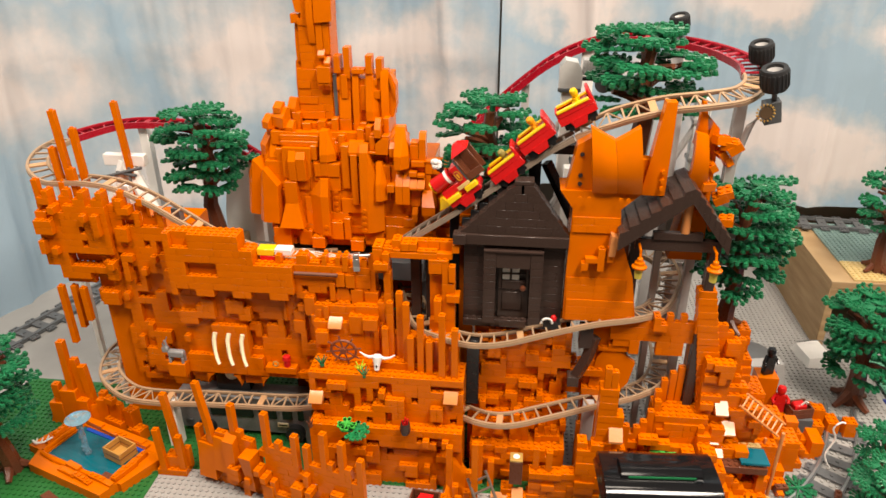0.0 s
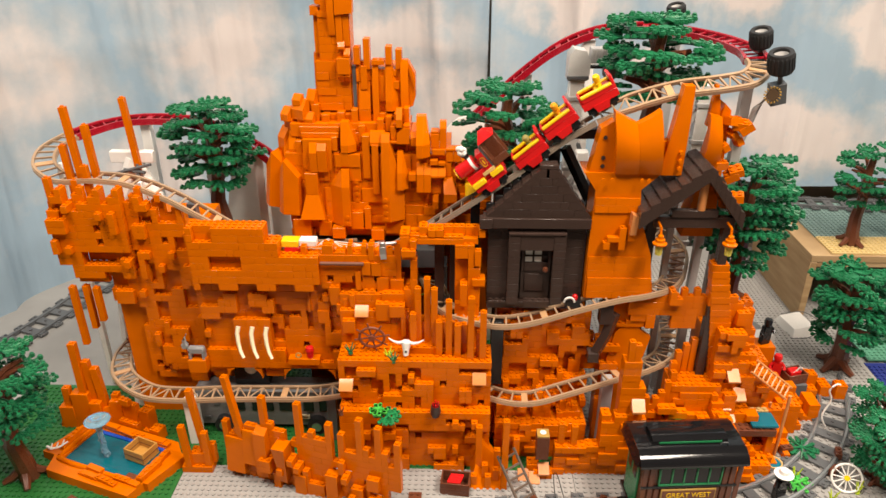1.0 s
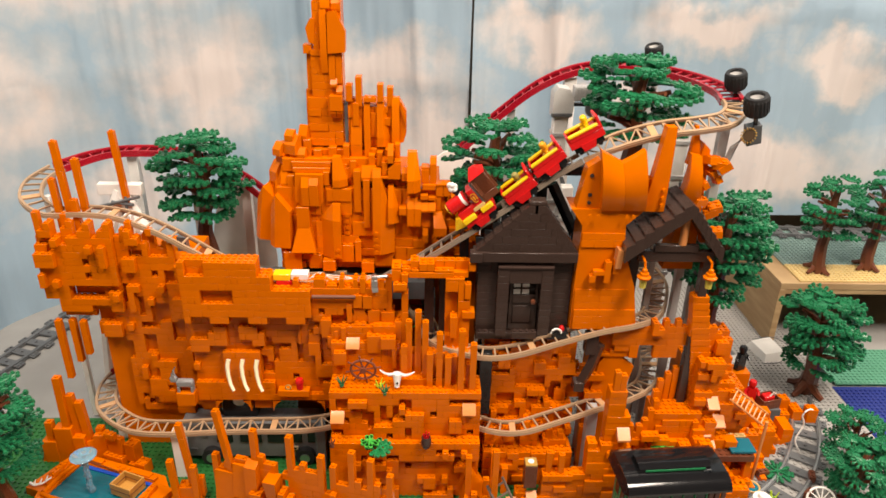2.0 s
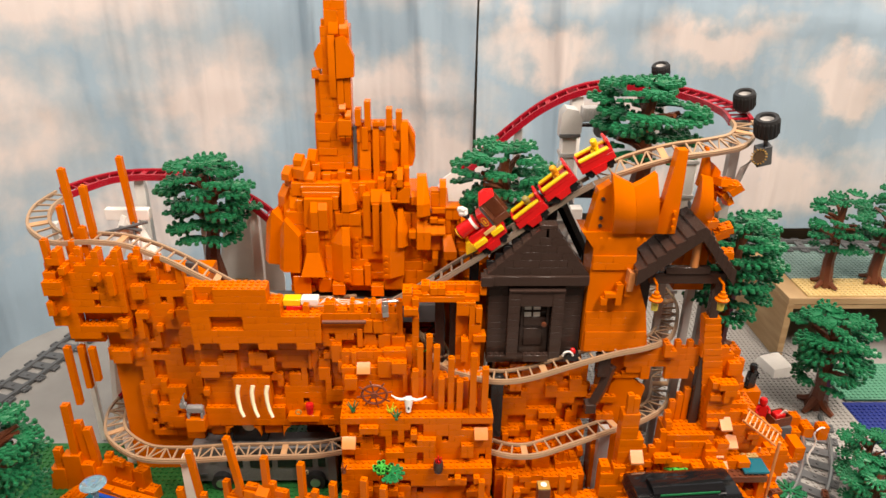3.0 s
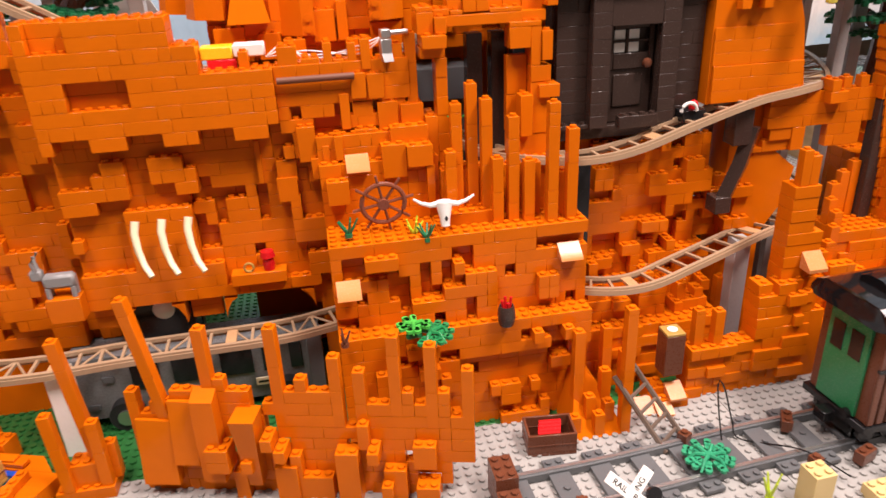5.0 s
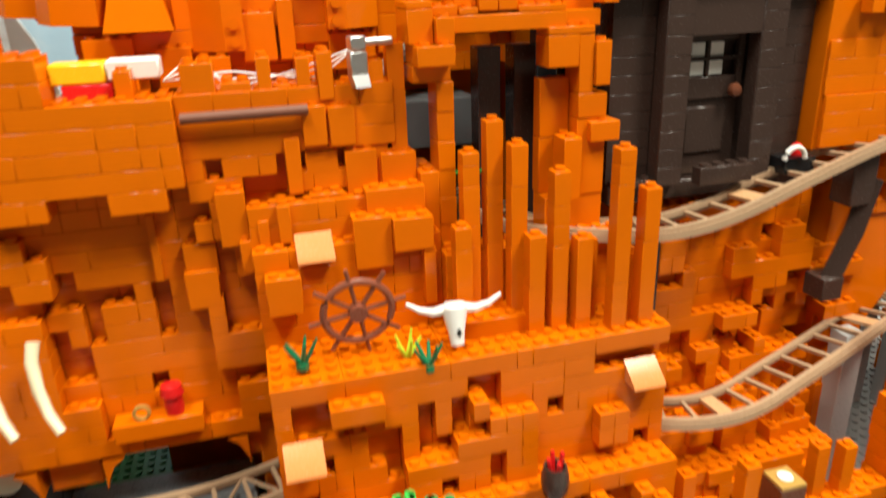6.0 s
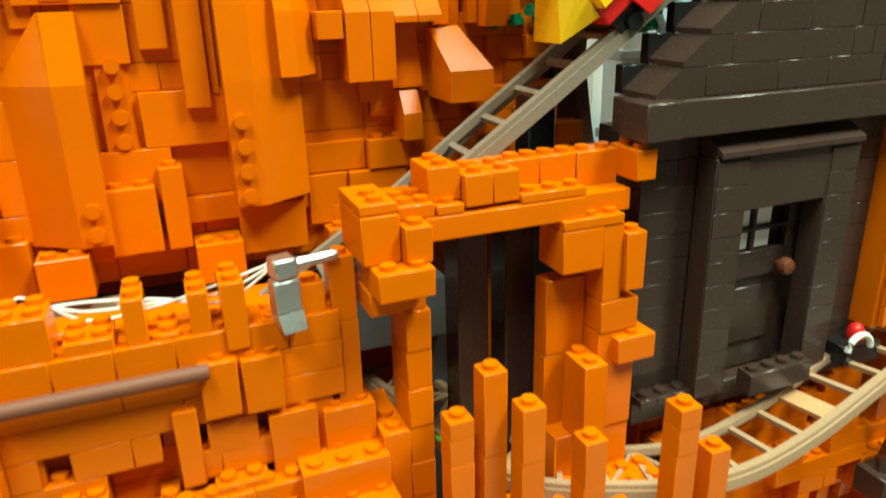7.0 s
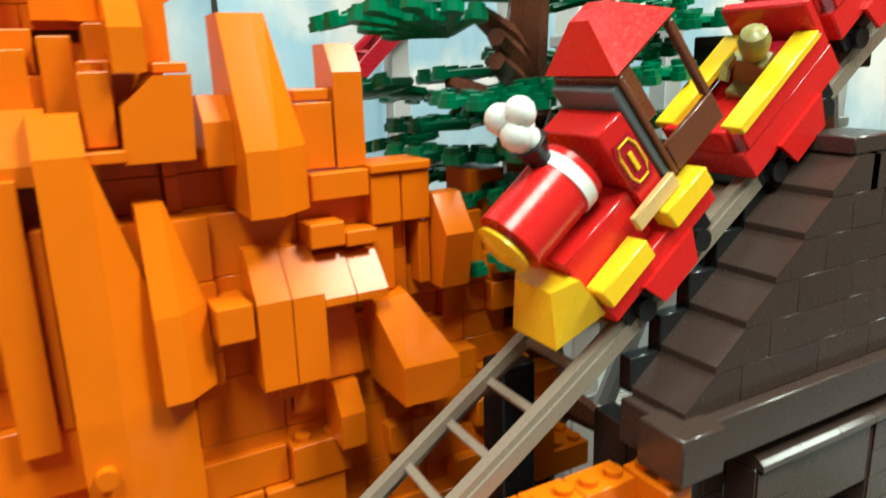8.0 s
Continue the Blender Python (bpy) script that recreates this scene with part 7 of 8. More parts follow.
lettering("GREAT WEST", 0.0098, YELLOW, sign, pose(0.0, -CW - 0.0029, 0.0648, 90, 0, 0))
prof = [(-CW - 0.006, 0.1092), (-CW - 0.0065, 0.1125), (-CW - 0.002, 0.1195), (-CW + 0.008, 0.1235), (0, 0.1250), (CW - 0.008, 0.1235), (CW + 0.002, 0.1195), (CW + 0.0065, 0.1125), (CW + 0.006, 0.1092)]
roofc = part("roof", Geo().prism(prof, -CL - 0.005, CL + 0.005, "x"), BLACK_GLOSS, coach, "glossy black rounded roof")
for s in (-1, 1):
    part("roof_lip", Geo().hull8([(s * (CL + 0.0052), -CW - 0.004, 0.1095), (s * (CL + 0.010), -CW + 0.002, 0.1095), (s * (CL + 0.010), CW - 0.002, 0.1095), (s * (CL + 0.0052), CW + 0.004, 0.1095)], [(s * (CL + 0.0052), -CW + 0.006, 0.1228), (s * (CL + 0.0080), -CW + 0.010, 0.116), (s * (CL + 0.0080), CW - 0.010, 0.116), (s * (CL + 0.0052), CW - 0.006, 0.1228)]), BLACK_GLOSS, roofc)
part("clerestory", Geo().prism([(-0.015, 0.1242), (-0.014, 0.1285), (-0.006, 0.1315), (0.006, 0.1315), (0.014, 0.1285), (0.015, 0.1242)], -CL + 0.016, CL - 0.016, "x"), BLACK_GLOSS, roofc)
part("clerestory_window", Geo().box(-CL + 0.024, CL - 0.024, -0.0158, -0.0149, 0.1255, 0.1282, 0.0002), DOOR_GREEN, roofc)
part("roof_handle", Geo().tube([(CL - 0.026, -0.017, 0.124), (CL - 0.024, -0.019, 0.128), (CL - 0.018, -0.019, 0.128), (CL - 0.016, -0.017, 0.124)], 0.0008, 8), DARK_GREY, roofc)

# ---------------------------------------------------------------- grey bus under the arches
bus = thing("toy_bus", "grey toy bus with dark windows parked under the rock arches", "bus", (0, 0, 0))
bb = part("body", Geo().box(-0.405, -0.206, 0.7475, 0.7825, 0.008, 0.066, 0.0008), plastic("bus_grey_plastic", (0.17, 0.172, 0.175), 0.28, 0.05), bus)
for x0, x1 in ((-0.358, -0.336), (-0.326, -0.296), (-0.288, -0.262), (-0.254, -0.240), (-0.232, -0.222)):
    part("window", Geo().box(x0, x1, 0.7458, 0.7473, 0.034, 0.058, 0.0004), BLACK, bb, "dark window")
for x in (-0.396, -0.380):
    part("vent", Geo().box(x, x + 0.009, 0.7458, 0.7473, 0.018 if x < -0.39 else 0.042, 0.023 if x < -0.39 else 0.048, 0.0003), DARK_GREY, bb)
for x in (-0.366, -0.236):
    w = part("wheel", Geo().cyl((x, 0.7474, 0.0135), 0.0135, 0.010, 20, axis="y"), RUBBER, bus)
    part("rim", Geo().cyl((x, 0.7373, 0.0135), 0.007, 0.0016, 16, axis="y"), SILVER, w, "silver wheel rim")
plate = part("plate", Geo().box(-0.262, -0.246, 0.7440, 0.7457, 0.022, 0.029, 0.0003), CREAM, bus, "pale plate with dark bars")
part("bar", Geo().box(-0.260, -0.248, 0.7436, 0.7439, 0.0245, 0.0265, 0.0001), BLACK, plate)
# black block added so the inside of the arch reads as shaded
single("dark_tunnel_block", Geo().box(-0.350, -0.302, 0.762, 0.783, 0.0665, 0.102, 0.001), BLACK, "black block standing in for the dark interior behind the first rock arch", "block")
single("white_lamp", Geo().lathe([(0.001, 0), (0.007, 0.001), (0.0085, 0.003), (0.006, 0.005), (0.001, 0.006)], 16, (0, 0, 0)), WHITE, "white round cap on the block under the arch", "lamp", (-0.325, 0.7665, 0.0985)).matrix_basis = pose(-0.325, 0.7615, 0.096, 90, 0, 0)

# ---------------------------------------------------------------- pool
pool = thing("rock_pool", "orange brick pool with teal water and a clear blue fountain", "pool", (-0.496, 0.6795, 0), -19)
WX, WY = 0.0585, 0.0310
for pts in ([(-0.062, -0.056), (0.070, -0.056), (0.0735, -WY), (-0.0735, -WY)], [(-0.080, WY), (0.084, WY), (0.066, 0.047), (-0.066, 0.047)],
            [(-0.094, -0.031), (-WX, -0.0308), (-WX, 0.0308), (-0.084, 0.0308)], [(WX, -0.0308), (0.080, -0.0308), (0.092, 0.0308), (WX, 0.0308)]):
    part("kerb", Geo().hull8([(x, y, 0) for x, y in pts], [(x * 0.992, y * 0.992, 0.0136) for x, y in pts]), ORANGE, pool)
rgp = random.Random(44)
for k in range(30):
    side = k % 4
    u = rgp.uniform(-0.066, 0.060)
    n = rgp.choice((2, 3, 4))
    x, y = ((u, -0.050 + 0.008 * rgp.choice((0, 1))), (u, 0.033), (-0.082 + 0.008 * rgp.choice((0, 1)), u * 0.4), (0.064, u * 0.4 - 0.008))[side]
    m, d = (n, 1) if side < 2 else (1, n)
    part("edge_plate", brick_mesh(m, d, P if rgp.random() < 0.85 else 2 * P, all_studs(m, d) if rgp.random() < 0.3 else (), ORANGE), None, pool, at=pose(round(x / U * 2) * U / 2, round(y / U * 2) * U / 2, 0.0136 + 0.0001 * k, 0, 0, rgp.uniform(-5, 5)))
part("lip", Geo().tube([(-WX - 0.004, -WY - 0.003, 0.0150), (-WX + 0.02, -WY - 0.0055, 0.0150), (WX - 0.01, -WY - 0.004, 0.0150)], 0.0032, 8), ORANGE, pool)
part("lip", Geo().tube([(-WX - 0.005, -WY, 0.0150), (-WX - 0.006, 0.0, 0.0150), (-WX - 0.004, WY, 0.0150)], 0.0032, 8), ORANGE, pool)
part("floor", Geo().box(-WX, WX, -WY, WY, 0.0, 0.006, 0.0003), BLUE, pool)
wg = Geo()
for i in range(40):
    for j in range(24):
        wg.v.append((-WX + 0.0001 + i * (2 * WX - 0.0002) / 39, -WY + 0.0001 + j * (2 * WY - 0.0002) / 23, 0.0105 + 0.0007 * noise.noise((i * 0.35, j * 0.5, 2)) + 0.0004 * math.sin(j * 2.1 + 0.4 * math.sin(i * 0.5))))
for i in range(39):
    for j in range(23):
        a = i * 24 + j
        wg.f.append((a, a + 24, a + 25, a + 1))
part("water", wg, WATER, pool, "rippled teal water surface")
part("deep_tile", Geo().box(-0.050, 0.058, 0.0255, 0.0308, 0.0062, 0.0125, 0.0004), BLUE, pool, "dark blue strip")
part("step_tile", Geo().box(0.042, 0.058, -0.0308, -0.021, 0.0062, 0.0130, 0.0004), TRUNK, pool)
fo = Geo()
rf = random.Random(2)
fo.tube([(0.001 * math.sin(k * 1.9), 0.001 * math.cos(k * 2.3), 0.010 + k * 0.006) for k in range(10)], 0.0042, 9, 0.0030)
for k in range(26):
    a, z = rf.uniform(0, 6.28), rf.uniform(0.012, 0.058)
    fo.lathe([(0.0003, -0.0018), (0.0018, 0), (0.0003, 0.0018)], 6, (0.0042 * math.cos(a), 0.0042 * math.sin(a), z))
fo.lathe([(0.003, 0.062), (0.010, 0.068), (0.0155, 0.070), (0.0165, 0.0715), (0.012, 0.074), (0.004, 0.073), (0.0005, 0.071)], 14)
single("fountain", fo, TRANS_BLUE, "clear blue plastic fountain spout rising from the pool", "fountain", (-0.506, 0.676, 0.0005))


def crate(name, label, at, rz, sx, sy, h, material):
    t = thing(name, label, "crate", at, rz)
    part("bottom", Geo().box(-sx, sx, -sy, sy, 0, 0.0025, 0.0003), material, t)
    for x0, x1, y0, y1 in ((-sx, sx, -sy, -sy + 0.002), (-sx, sx, sy - 0.002, sy), (-sx, -sx + 0.002, -sy + 0.0021, sy - 0.0021), (sx - 0.002, sx, -sy + 0.0021, sy - 0.0021)):
        part("side", Geo().box(x0, x1, y0, y1, 0.0026, h, 0.0004), material, t)
        part("slat_line", Geo().box(x0 - 0.0003, x1 + 0.0003, y0 - 0.0003, y1 + 0.0003, h * 0.48, h * 0.55, 0.0001), TRUNK, t)
    return t


crate("wooden_crate", "orange tan slatted crate standing at the pool edge", (-0.458, 0.6765, 0.0125), -22, 0.0165, 0.0135, 0.0175, plastic("crate_orange_tan_plastic", (0.50, 0.25, 0.055), 0.3, 0.06))
single("antler", Geo().tube([(0, 0, 0.002), (0.008, -0.005, 0.003), (0.018, -0.003, 0.004), (0.026, 0.006, 0.006)], 0.0019, 8, 0.0010).tube([(0.008, -0.005, 0.003), (0.009, -0.001, 0.009)], 0.0013, 6, 0.0007).tube([(0.015, -0.004, 0.004), (0.017, 0.0, 0.010)], 0.0013, 6, 0.0007).tube([(0.021, 0, 0.005), (0.023, 0.004, 0.011)], 0.0013, 6, 0.0007), WHITE, "white plastic antler on the pool kerb", "antler", (-0.588, 0.683, 0.0172))
single("brown_plank", Geo().box(-0.03, 0.03, -0.006, 0.006, 0, 0.006, 0.0004), TRUNK, "reddish brown plank before the pool", "plank", (-0.50, 0.594, 0.0), -28)
crag = thing("pool_rocks", "small orange brick rocks behind the pool", "rocks", (-0.500, 0.742, 0))
for x, y, z, n, d, h in ((-0.016, -0.004, 0, 4, 2, 6), (-0.008, 0, 0.0192, 3, 1, 9), (0.02, -0.012, 0, 3, 2, 3), (0.016, -0.006, 0.0096, 2, 2, 9), (0.034, -0.022, 0, 2, 2, 6), (-0.008, -0.006, 0.048, 2, 1, 3)):
    part("brick", brick_mesh(n, d, h * P, all_studs(n, d), ORANGE), None, crag, at=pose(x, y, z, 0, 0, -20))

# ---------------------------------------------------------------- details on the rock faces
wheel = thing("ships_wheel", "reddish brown spoked wheel leaning on the rock terrace", "spoked wheel")
wheel.matrix_basis = pose(-0.1475, 0.7055, 0.1865, 8, 0, 0)
ringp = [(0.0155 * math.cos(2 * math.pi * k / 32), 0, 0.0155 * math.sin(2 * math.pi * k / 32)) for k in range(33)]
WHEEL_BROWN = plastic("wheel_brown_plastic", (0.21, 0.062, 0.034), 0.3, 0.08)
part("rim", Geo().tube(ringp, 0.0017, 8), WHEEL_BROWN, wheel)
part("hub", Geo().cyl((0, 0.002, 0), 0.0042, 0.005, 14, axis="y"), WHEEL_BROWN, wheel)
for k in range(8):
    a = 2 * math.pi * (k + 0.25) / 8
    part("spoke", Geo().tube([(0.003 * math.cos(a), 0, 0.003 * math.sin(a)), (0.0225 * math.cos(a), 0, 0.0225 * math.sin(a))], 0.0011, 6), WHEEL_BROWN, wheel)
sk = Geo()
sk.lathe([(0.0006, -0.013), (0.0036, -0.012), (0.0042, -0.006), (0.0060, 0.002), (0.0068, 0.007), (0.0050, 0.0095), (0.001, 0.0100)], 12)
for s in (-1, 1):
    sk.tube([(s * 0.004, 0, 0.0065), (s * 0.011, -0.0005, 0.0055), (s * 0.018, -0.001, 0.0075), (s * 0.0245, -0.001, 0.0115)], 0.0027, 8, 0.0009)
skull = single("cattle_skull", sk, WHITE, "white plastic cattle skull with long horns on the ledge", "skull", (-0.0995, 0.694, 0.1735))
skull.matrix_basis = pose(-0.1045, 0.6975, 0.1785, -18, 0, -4) @ Matrix.Scale(0.90, 4)
# solid black bead stands in for the shade inside the eye socket
part("eye_hole", Geo().lathe([(0.0004, -0.0022), (0.0016, 0), (0.0004, 0.0022)], 8, (0.0006, -0.0042, -0.0055)), BLACK, skull)
for k, (x, y) in enumerate(((-0.3235, 0.7315), (-0.305, 0.731), (-0.2865, 0.7305))):
    o = single("tusk", Geo().tube([(0.0, 0.0, 0.020), (-0.0015, -0.003, 0.012), (-0.0005, -0.007, 0.0), (0.003, -0.012, -0.010), (0.0075, -0.017, -0.017)], 0.0030, 10, 0.0021), CREAM, "cream curved tusk fixed to the rock face", "tusk", (x, y, 0.1625), group="tusks on the rock face")


def sprig(at, material, seed, n=5, h=0.014, label="small green plastic plant on a ledge"):
    g = Geo().cyl((0, 0, 0), 0.003, 0.003, 8)
    rng = random.Random(seed)
    for k in range(n):
        a = 2 * math.pi * k / n + rng.uniform(-0.3, 0.3)
        r = rng.uniform(0.004, 0.008)
        g.tube([(0, 0, 0.002), (r * 0.5 * math.cos(a), r * 0.5 * math.sin(a), h * 0.5), (r * math.cos(a), r * math.sin(a), h * rng.uniform(0.8, 1.1))], 0.0014, 6, 0.0006)
    return single("toy_plant", g, material, label, "plant", at, group="small plants")


sprig((-0.1745, 0.699, 0.166), LEAF, 1)
sprig((-0.1275, 0.699, 0.160), LIME, 2)
sprig((-0.1195, 0.690, 0.160), LEAF, 3)
sprig((-0.186, 0.6655, 0.0965), TRUNK, 4, 3, label="small brown plastic twig on a ledge")
sprig((-0.089, 0.7235, 0.2365), BRIGHT_GREEN, 5, 4, 0.004)
for q, (x, y) in enumerate(((-0.055, 0.555), (0.086, 0.552), (0.02, 0.535), (0.40, 0.668), (0.43, 0.63), (0.47, 0.645))):
    sprig((x, y, 0.0), LIME, 10 + q, 4, 0.02, "lime green plastic grass on the baseplate")


def leafy(at, material, seed, r=0.016, n=5, label="bright green leafy plastic plant"):
    t = thing("toy_plant", label, "plant", at, group="leafy plants")
    rng = random.Random(seed)
    part("stem", Geo().cyl((0, 0, 0), 0.0025, 0.010, 8), material, t)
    for k in range(n):
        a = 2 * math.pi * k / n + rng.uniform(-0.3, 0.3)
        g = Geo().tube([(0, 0, 0.008), (r * 0.6 * math.cos(a), r * 0.6 * math.sin(a), 0.010), (r * math.cos(a), r * math.sin(a), 0.004)], 0.0018, 6, 0.001)
        for f in (0.55, 0.8, 1.0):
            for e in (-0.3, 0.3):
                g.cyl((r * f * math.cos(a + e), r * f * math.sin(a + e), 0.006), 0.0026, 0.0022, 8)
        part("frond", g, material, t)
    return t


leafy((-0.137, 0.658, 0.1045), BRIGHT_GREEN, 1, 0.010, 4)
leafy((-0.126, 0.655, 0.0975), plastic("green_leaf", (0.01, 0.22, 0.07), 0.3), 2, 0.015, 6)
leafy((0.248, 0.690, 0.066), BRIGHT_GREEN, 3, 0.014, 5)
leafy((0.060, 0.588, 0.006), plastic("sea_green_leaf", (0.02, 0.28, 0.14), 0.3), 4, 0.016, 6)
leafy((0.430, 0.720, 0.0), LEAF, 5, 0.02, 6, "dark green leafy plastic plant on the baseplate")
leafy((0.398, 0.655, 0.0), BRIGHT_GREEN, 6, 0.016, 5)
for q, (x, y) in enumerate(((0.52, 0.60), (0.56, 0.66), (0.56, 0.72), (0.545, 0.63), (0.585, 0.69), (0.60, 0.76))):
    leafy((x, y, 0.0), LEAF, 20 + q, 0.026, 7, "dark green leafy plastic shrub on the baseplate")

barrel = thing("toy_barrel", "dark brown barrel holding red sticks on the terrace", "barrel", (-0.067, 0.667, 0.096))
part("barrel_body", Geo().lathe([(0.0052, 0), (0.0064, 0.004), (0.0068, 0.008), (0.0064, 0.012), (0.0054, 0.016), (0.0045, 0.0158), (0.0045, 0.010), (0.0005, 0.010)], 16), BROWN, barrel)
for k in range(4):
    part("stick", Geo().tube([(0.002 * math.cos(k * 1.6), 0.002 * math.sin(k * 1.6), 0.010), (0.0035 * math.cos(k * 1.6), 0.0035 * math.sin(k * 1.6), 0.0225 - 0.001 * k)], 0.0011, 6), RED, barrel, "red stick")
chest = crate("supply_box", "reddish brown box of red dynamite sticks on the baseplate", (-0.041, 0.641, 0.0), -6, 0.0185, 0.0125, 0.019, TRUNK)
for k in range(4):
    part("dynamite", Geo().cyl((-0.010 + 0.001 * k, -0.006 + 0.004 * k, 0.0165), 0.0022, 0.017, 8, axis="x"), RED, chest, "red stick")
bx = thing("brown_box", "small reddish brown box with a round white mark on top", "box", (0.070, 0.672, 0.0292))
part("box_body", Geo().box(-0.008, 0.008, -0.008, 0.008, 0, 0.036, 0.0004), TRUNK, bx)
part("lid", Geo().box(-0.0078, 0.0078, -0.0078, 0.0078, 0.0362, 0.0385, 0.0004), GOLD, bx)
part("mark", Geo().cyl((0, 0, 0.0386), 0.0042, 0.0006, 12), WHITE, bx)


def ladder(name, label, a, b, width, material, rungs, out=(0, 0, 1), r=0.0021):
    t = thing(name, label, "ladder")
    a, b = Vector(a), Vector(b)
    d = (b - a).normalized()
    side = d.cross(Vector(out)).normalized() * width / 2
    for s in (-1, 1):
        part("stile", Geo().tube([a + side * s, b + side * s], r, 6), material, t)
    for k in range(rungs):
        c = a + (b - a) * ((k + 0.5) / rungs)
        part("rung", Geo().tube([c - side, c + side], r * 0.76, 6), material, t)
    return t


ladder("toy_ladder", "dark grey toy ladder leaning on the rocks", (0.050, 0.618, 0.002), (0.022, 0.655, 0.050), 0.026, plastic("grey_brown_plastic", (0.12, 0.085, 0.065), 0.4), 5)
ladder("toy_ladder", "pale orange toy ladder leaning on the rock pile", (0.386, 0.708, 0.108), (0.334, 0.708, 0.150), 0.017, LIGHT_ORANGE, 8, (0, -0.75, 0.66), 0.0016)
single("ladder_post", Geo().cyl((0.389, 0.708, 0.0), 0.0022, 0.104, 10), LIGHT_ORANGE, "pale orange post holding the toy ladder", "post")
single("ladder_post", Geo().cyl((0.385, 0.742, 0.0), 0.0018, 0.066, 8), LIGHT_ORANGE, "thin pale orange post under the ladder", "post")
single("fuse_wire", Geo().tube(spline([(0.085, 0.610, 0.002), (0.080, 0.612, 0.03), (0.078, 0.615, 0.055), (0.083, 0.614, 0.05), (0.092, 0.612, 0.02), (0.100, 0.61, 0.003), (0.13, 0.58, 0.011), (0.15, 0.55, 0.006)], 0.004), 0.0006, 6), BLACK, "thin black wire looping over the railway track", "wire")
single("white_rope", Geo().tube(spline([(0.486, 0.768, 0.002), (0.478, 0.772, 0.02), (0.486, 0.775, 0.045), (0.480, 0.775, 0.062), (0.488, 0.776, 0.072), (0.496, 0.776, 0.070)], 0.004), 0.0012, 8), WHITE, "thin white rope standing up from the baseplate", "rope")

goat = Geo()
goat.box(-0.010, 0.008, -0.004, 0.004, 0.006, 0.015, 0.0018)
for x in (-0.008, 0.006):
    for y in (-0.003, 0.003):
        goat.cyl((x, y, 0), 0.0015, 0.0068, 8)
goat.box(-0.016, -0.009, -0.003, 0.003, 0.012, 0.019, 0.0012)
for s in (-1, 1):
    goat.tube([(-0.012, s * 0.002, 0.0185), (-0.013, s * 0.003, 0.024), (-0.0105, s * 0.0035, 0.029)], 0.0013, 6, 0.0007)
single("toy_goat", goat, plastic("goat_grey_plastic", (0.24, 0.235, 0.235), 0.35, 0.06), "grey toy goat with white horns on the rock shelf", "toy animal", (-0.385, 0.7385, 0.1280)).scale = (1.25, 1.1, 1.2)
single("goat_ledge", Geo().box(-0.398, -0.374, 0.731, 0.752, 0.1085, 0.1278, 0.0004), ORANGE, "orange brick ledge under the toy goat", "ledge")
single("red_tap", Geo().lathe([(0.003, 0), (0.0035, 0.004), (0.003, 0.008), (0.0042, 0.009), (0.0035, 0.013), (0.001, 0.014)], 12), RED, "small red plastic tap on the rock shelf", "tap", (-0.237, 0.7445, 0.1275)).scale = (1.4, 1.4, 1.2)
single("tap_shelf", Geo().box(-0.266, -0.224, 0.739, 0.7515, 0.1178, 0.1273, 0.0004), ORANGE, "orange brick shelf under the red tap", "shelf")
single("gold_ring", Geo().tube([(0.0035 * math.cos(k * math.pi / 8), 0, 0.0035 * math.sin(k * math.pi / 8)) for k in range(17)], 0.001, 6), GOLD, "small gold ring on the rock shelf", "ring", (-0.252, 0.742, 0.1316))

mot = thing("cable_motor", "yellow and white cable connector on red bricks beside the wall top", "connector", (-0.240, 0.760, 0.2776))
part("base_brick", Geo().box(-0.018, 0.002, -0.008, 0.008, 0.0, 0.0096, 0.0004), RED, mot, "red brick base")
part("housing", Geo().box(-0.022, 0.000, -0.008, 0.008, 0.0098, 0.0185, 0.0008), YELLOW, mot)
part("sleeve", Geo().box(0.0004, 0.022, -0.007, 0.007, 0.0105, 0.0190, 0.0008), WHITE, mot, "white sleeve")
for k in range(3):
    single("white_cable", Geo().tube(spline([(-0.218, 0.760, 0.286), (-0.205, 0.766 + 0.004 * k, 0.293 - 0.004 * k), (-0.19, 0.770, 0.281 + 0.003 * k), (-0.17, 0.765 + 0.003 * k, 0.284), (-0.150, 0.760, 0.290 - 0.003 * k), (-0.132, 0.757, 0.296)], 0.004), 0.0005, 6), WHITE, "thin white cable behind the wall top", "cable", group="white cables")
rob = Geo()
rob.box(-0.004, 0.004, -0.003, 0.003, 0.010, 0.020, 0.0006).box(-0.0035, 0.0035, -0.0035, 0.0035, 0.0205, 0.0265, 0.0006)
rob.hull8([(-0.003, -0.005, 0.0045), (0.004, -0.005, 0.0045), (0.004, 0.001, 0.0045), (-0.003, 0.001, 0.0045)], [(-0.004, -0.003, 0.010), (0.004, -0.003, 0.010), (0.004, 0.003, 0.010), (-0.004, 0.003, 0.010)])
rob.cyl((0.004, 0, 0.0235), 0.0018, 0.013, 8, axis="x")
single("silver_robot", rob, SILVER, "small silver toy robot on the wall top", "toy robot", (-0.1340, 0.7420, 0.2755), 12)
single("brown_rod", Geo().cyl((-0.2120, 0.7395, 0.2720), 0.0024, 0.054, 12, axis="x"), plastic("matte_brown_plastic", (0.17, 0.062, 0.036), 0.55), "reddish brown rod lying along the wall", "rod")
figure("toy_figure", "small toy figure in a wide white hat on the baseplate", (0.366, 0.636, 0.0165), BLACK, FLESH, None, 20)
single("white_hat", Geo().lathe([(0.0115, 0), (0.0118, 0.001), (0.0065, 0.002), (0.0055, 0.007), (0.003, 0.0085), (0.0005, 0.0085)], 18), WHITE, "wide white hat on the toy figure", "hat", (0.366, 0.636, 0.0392))
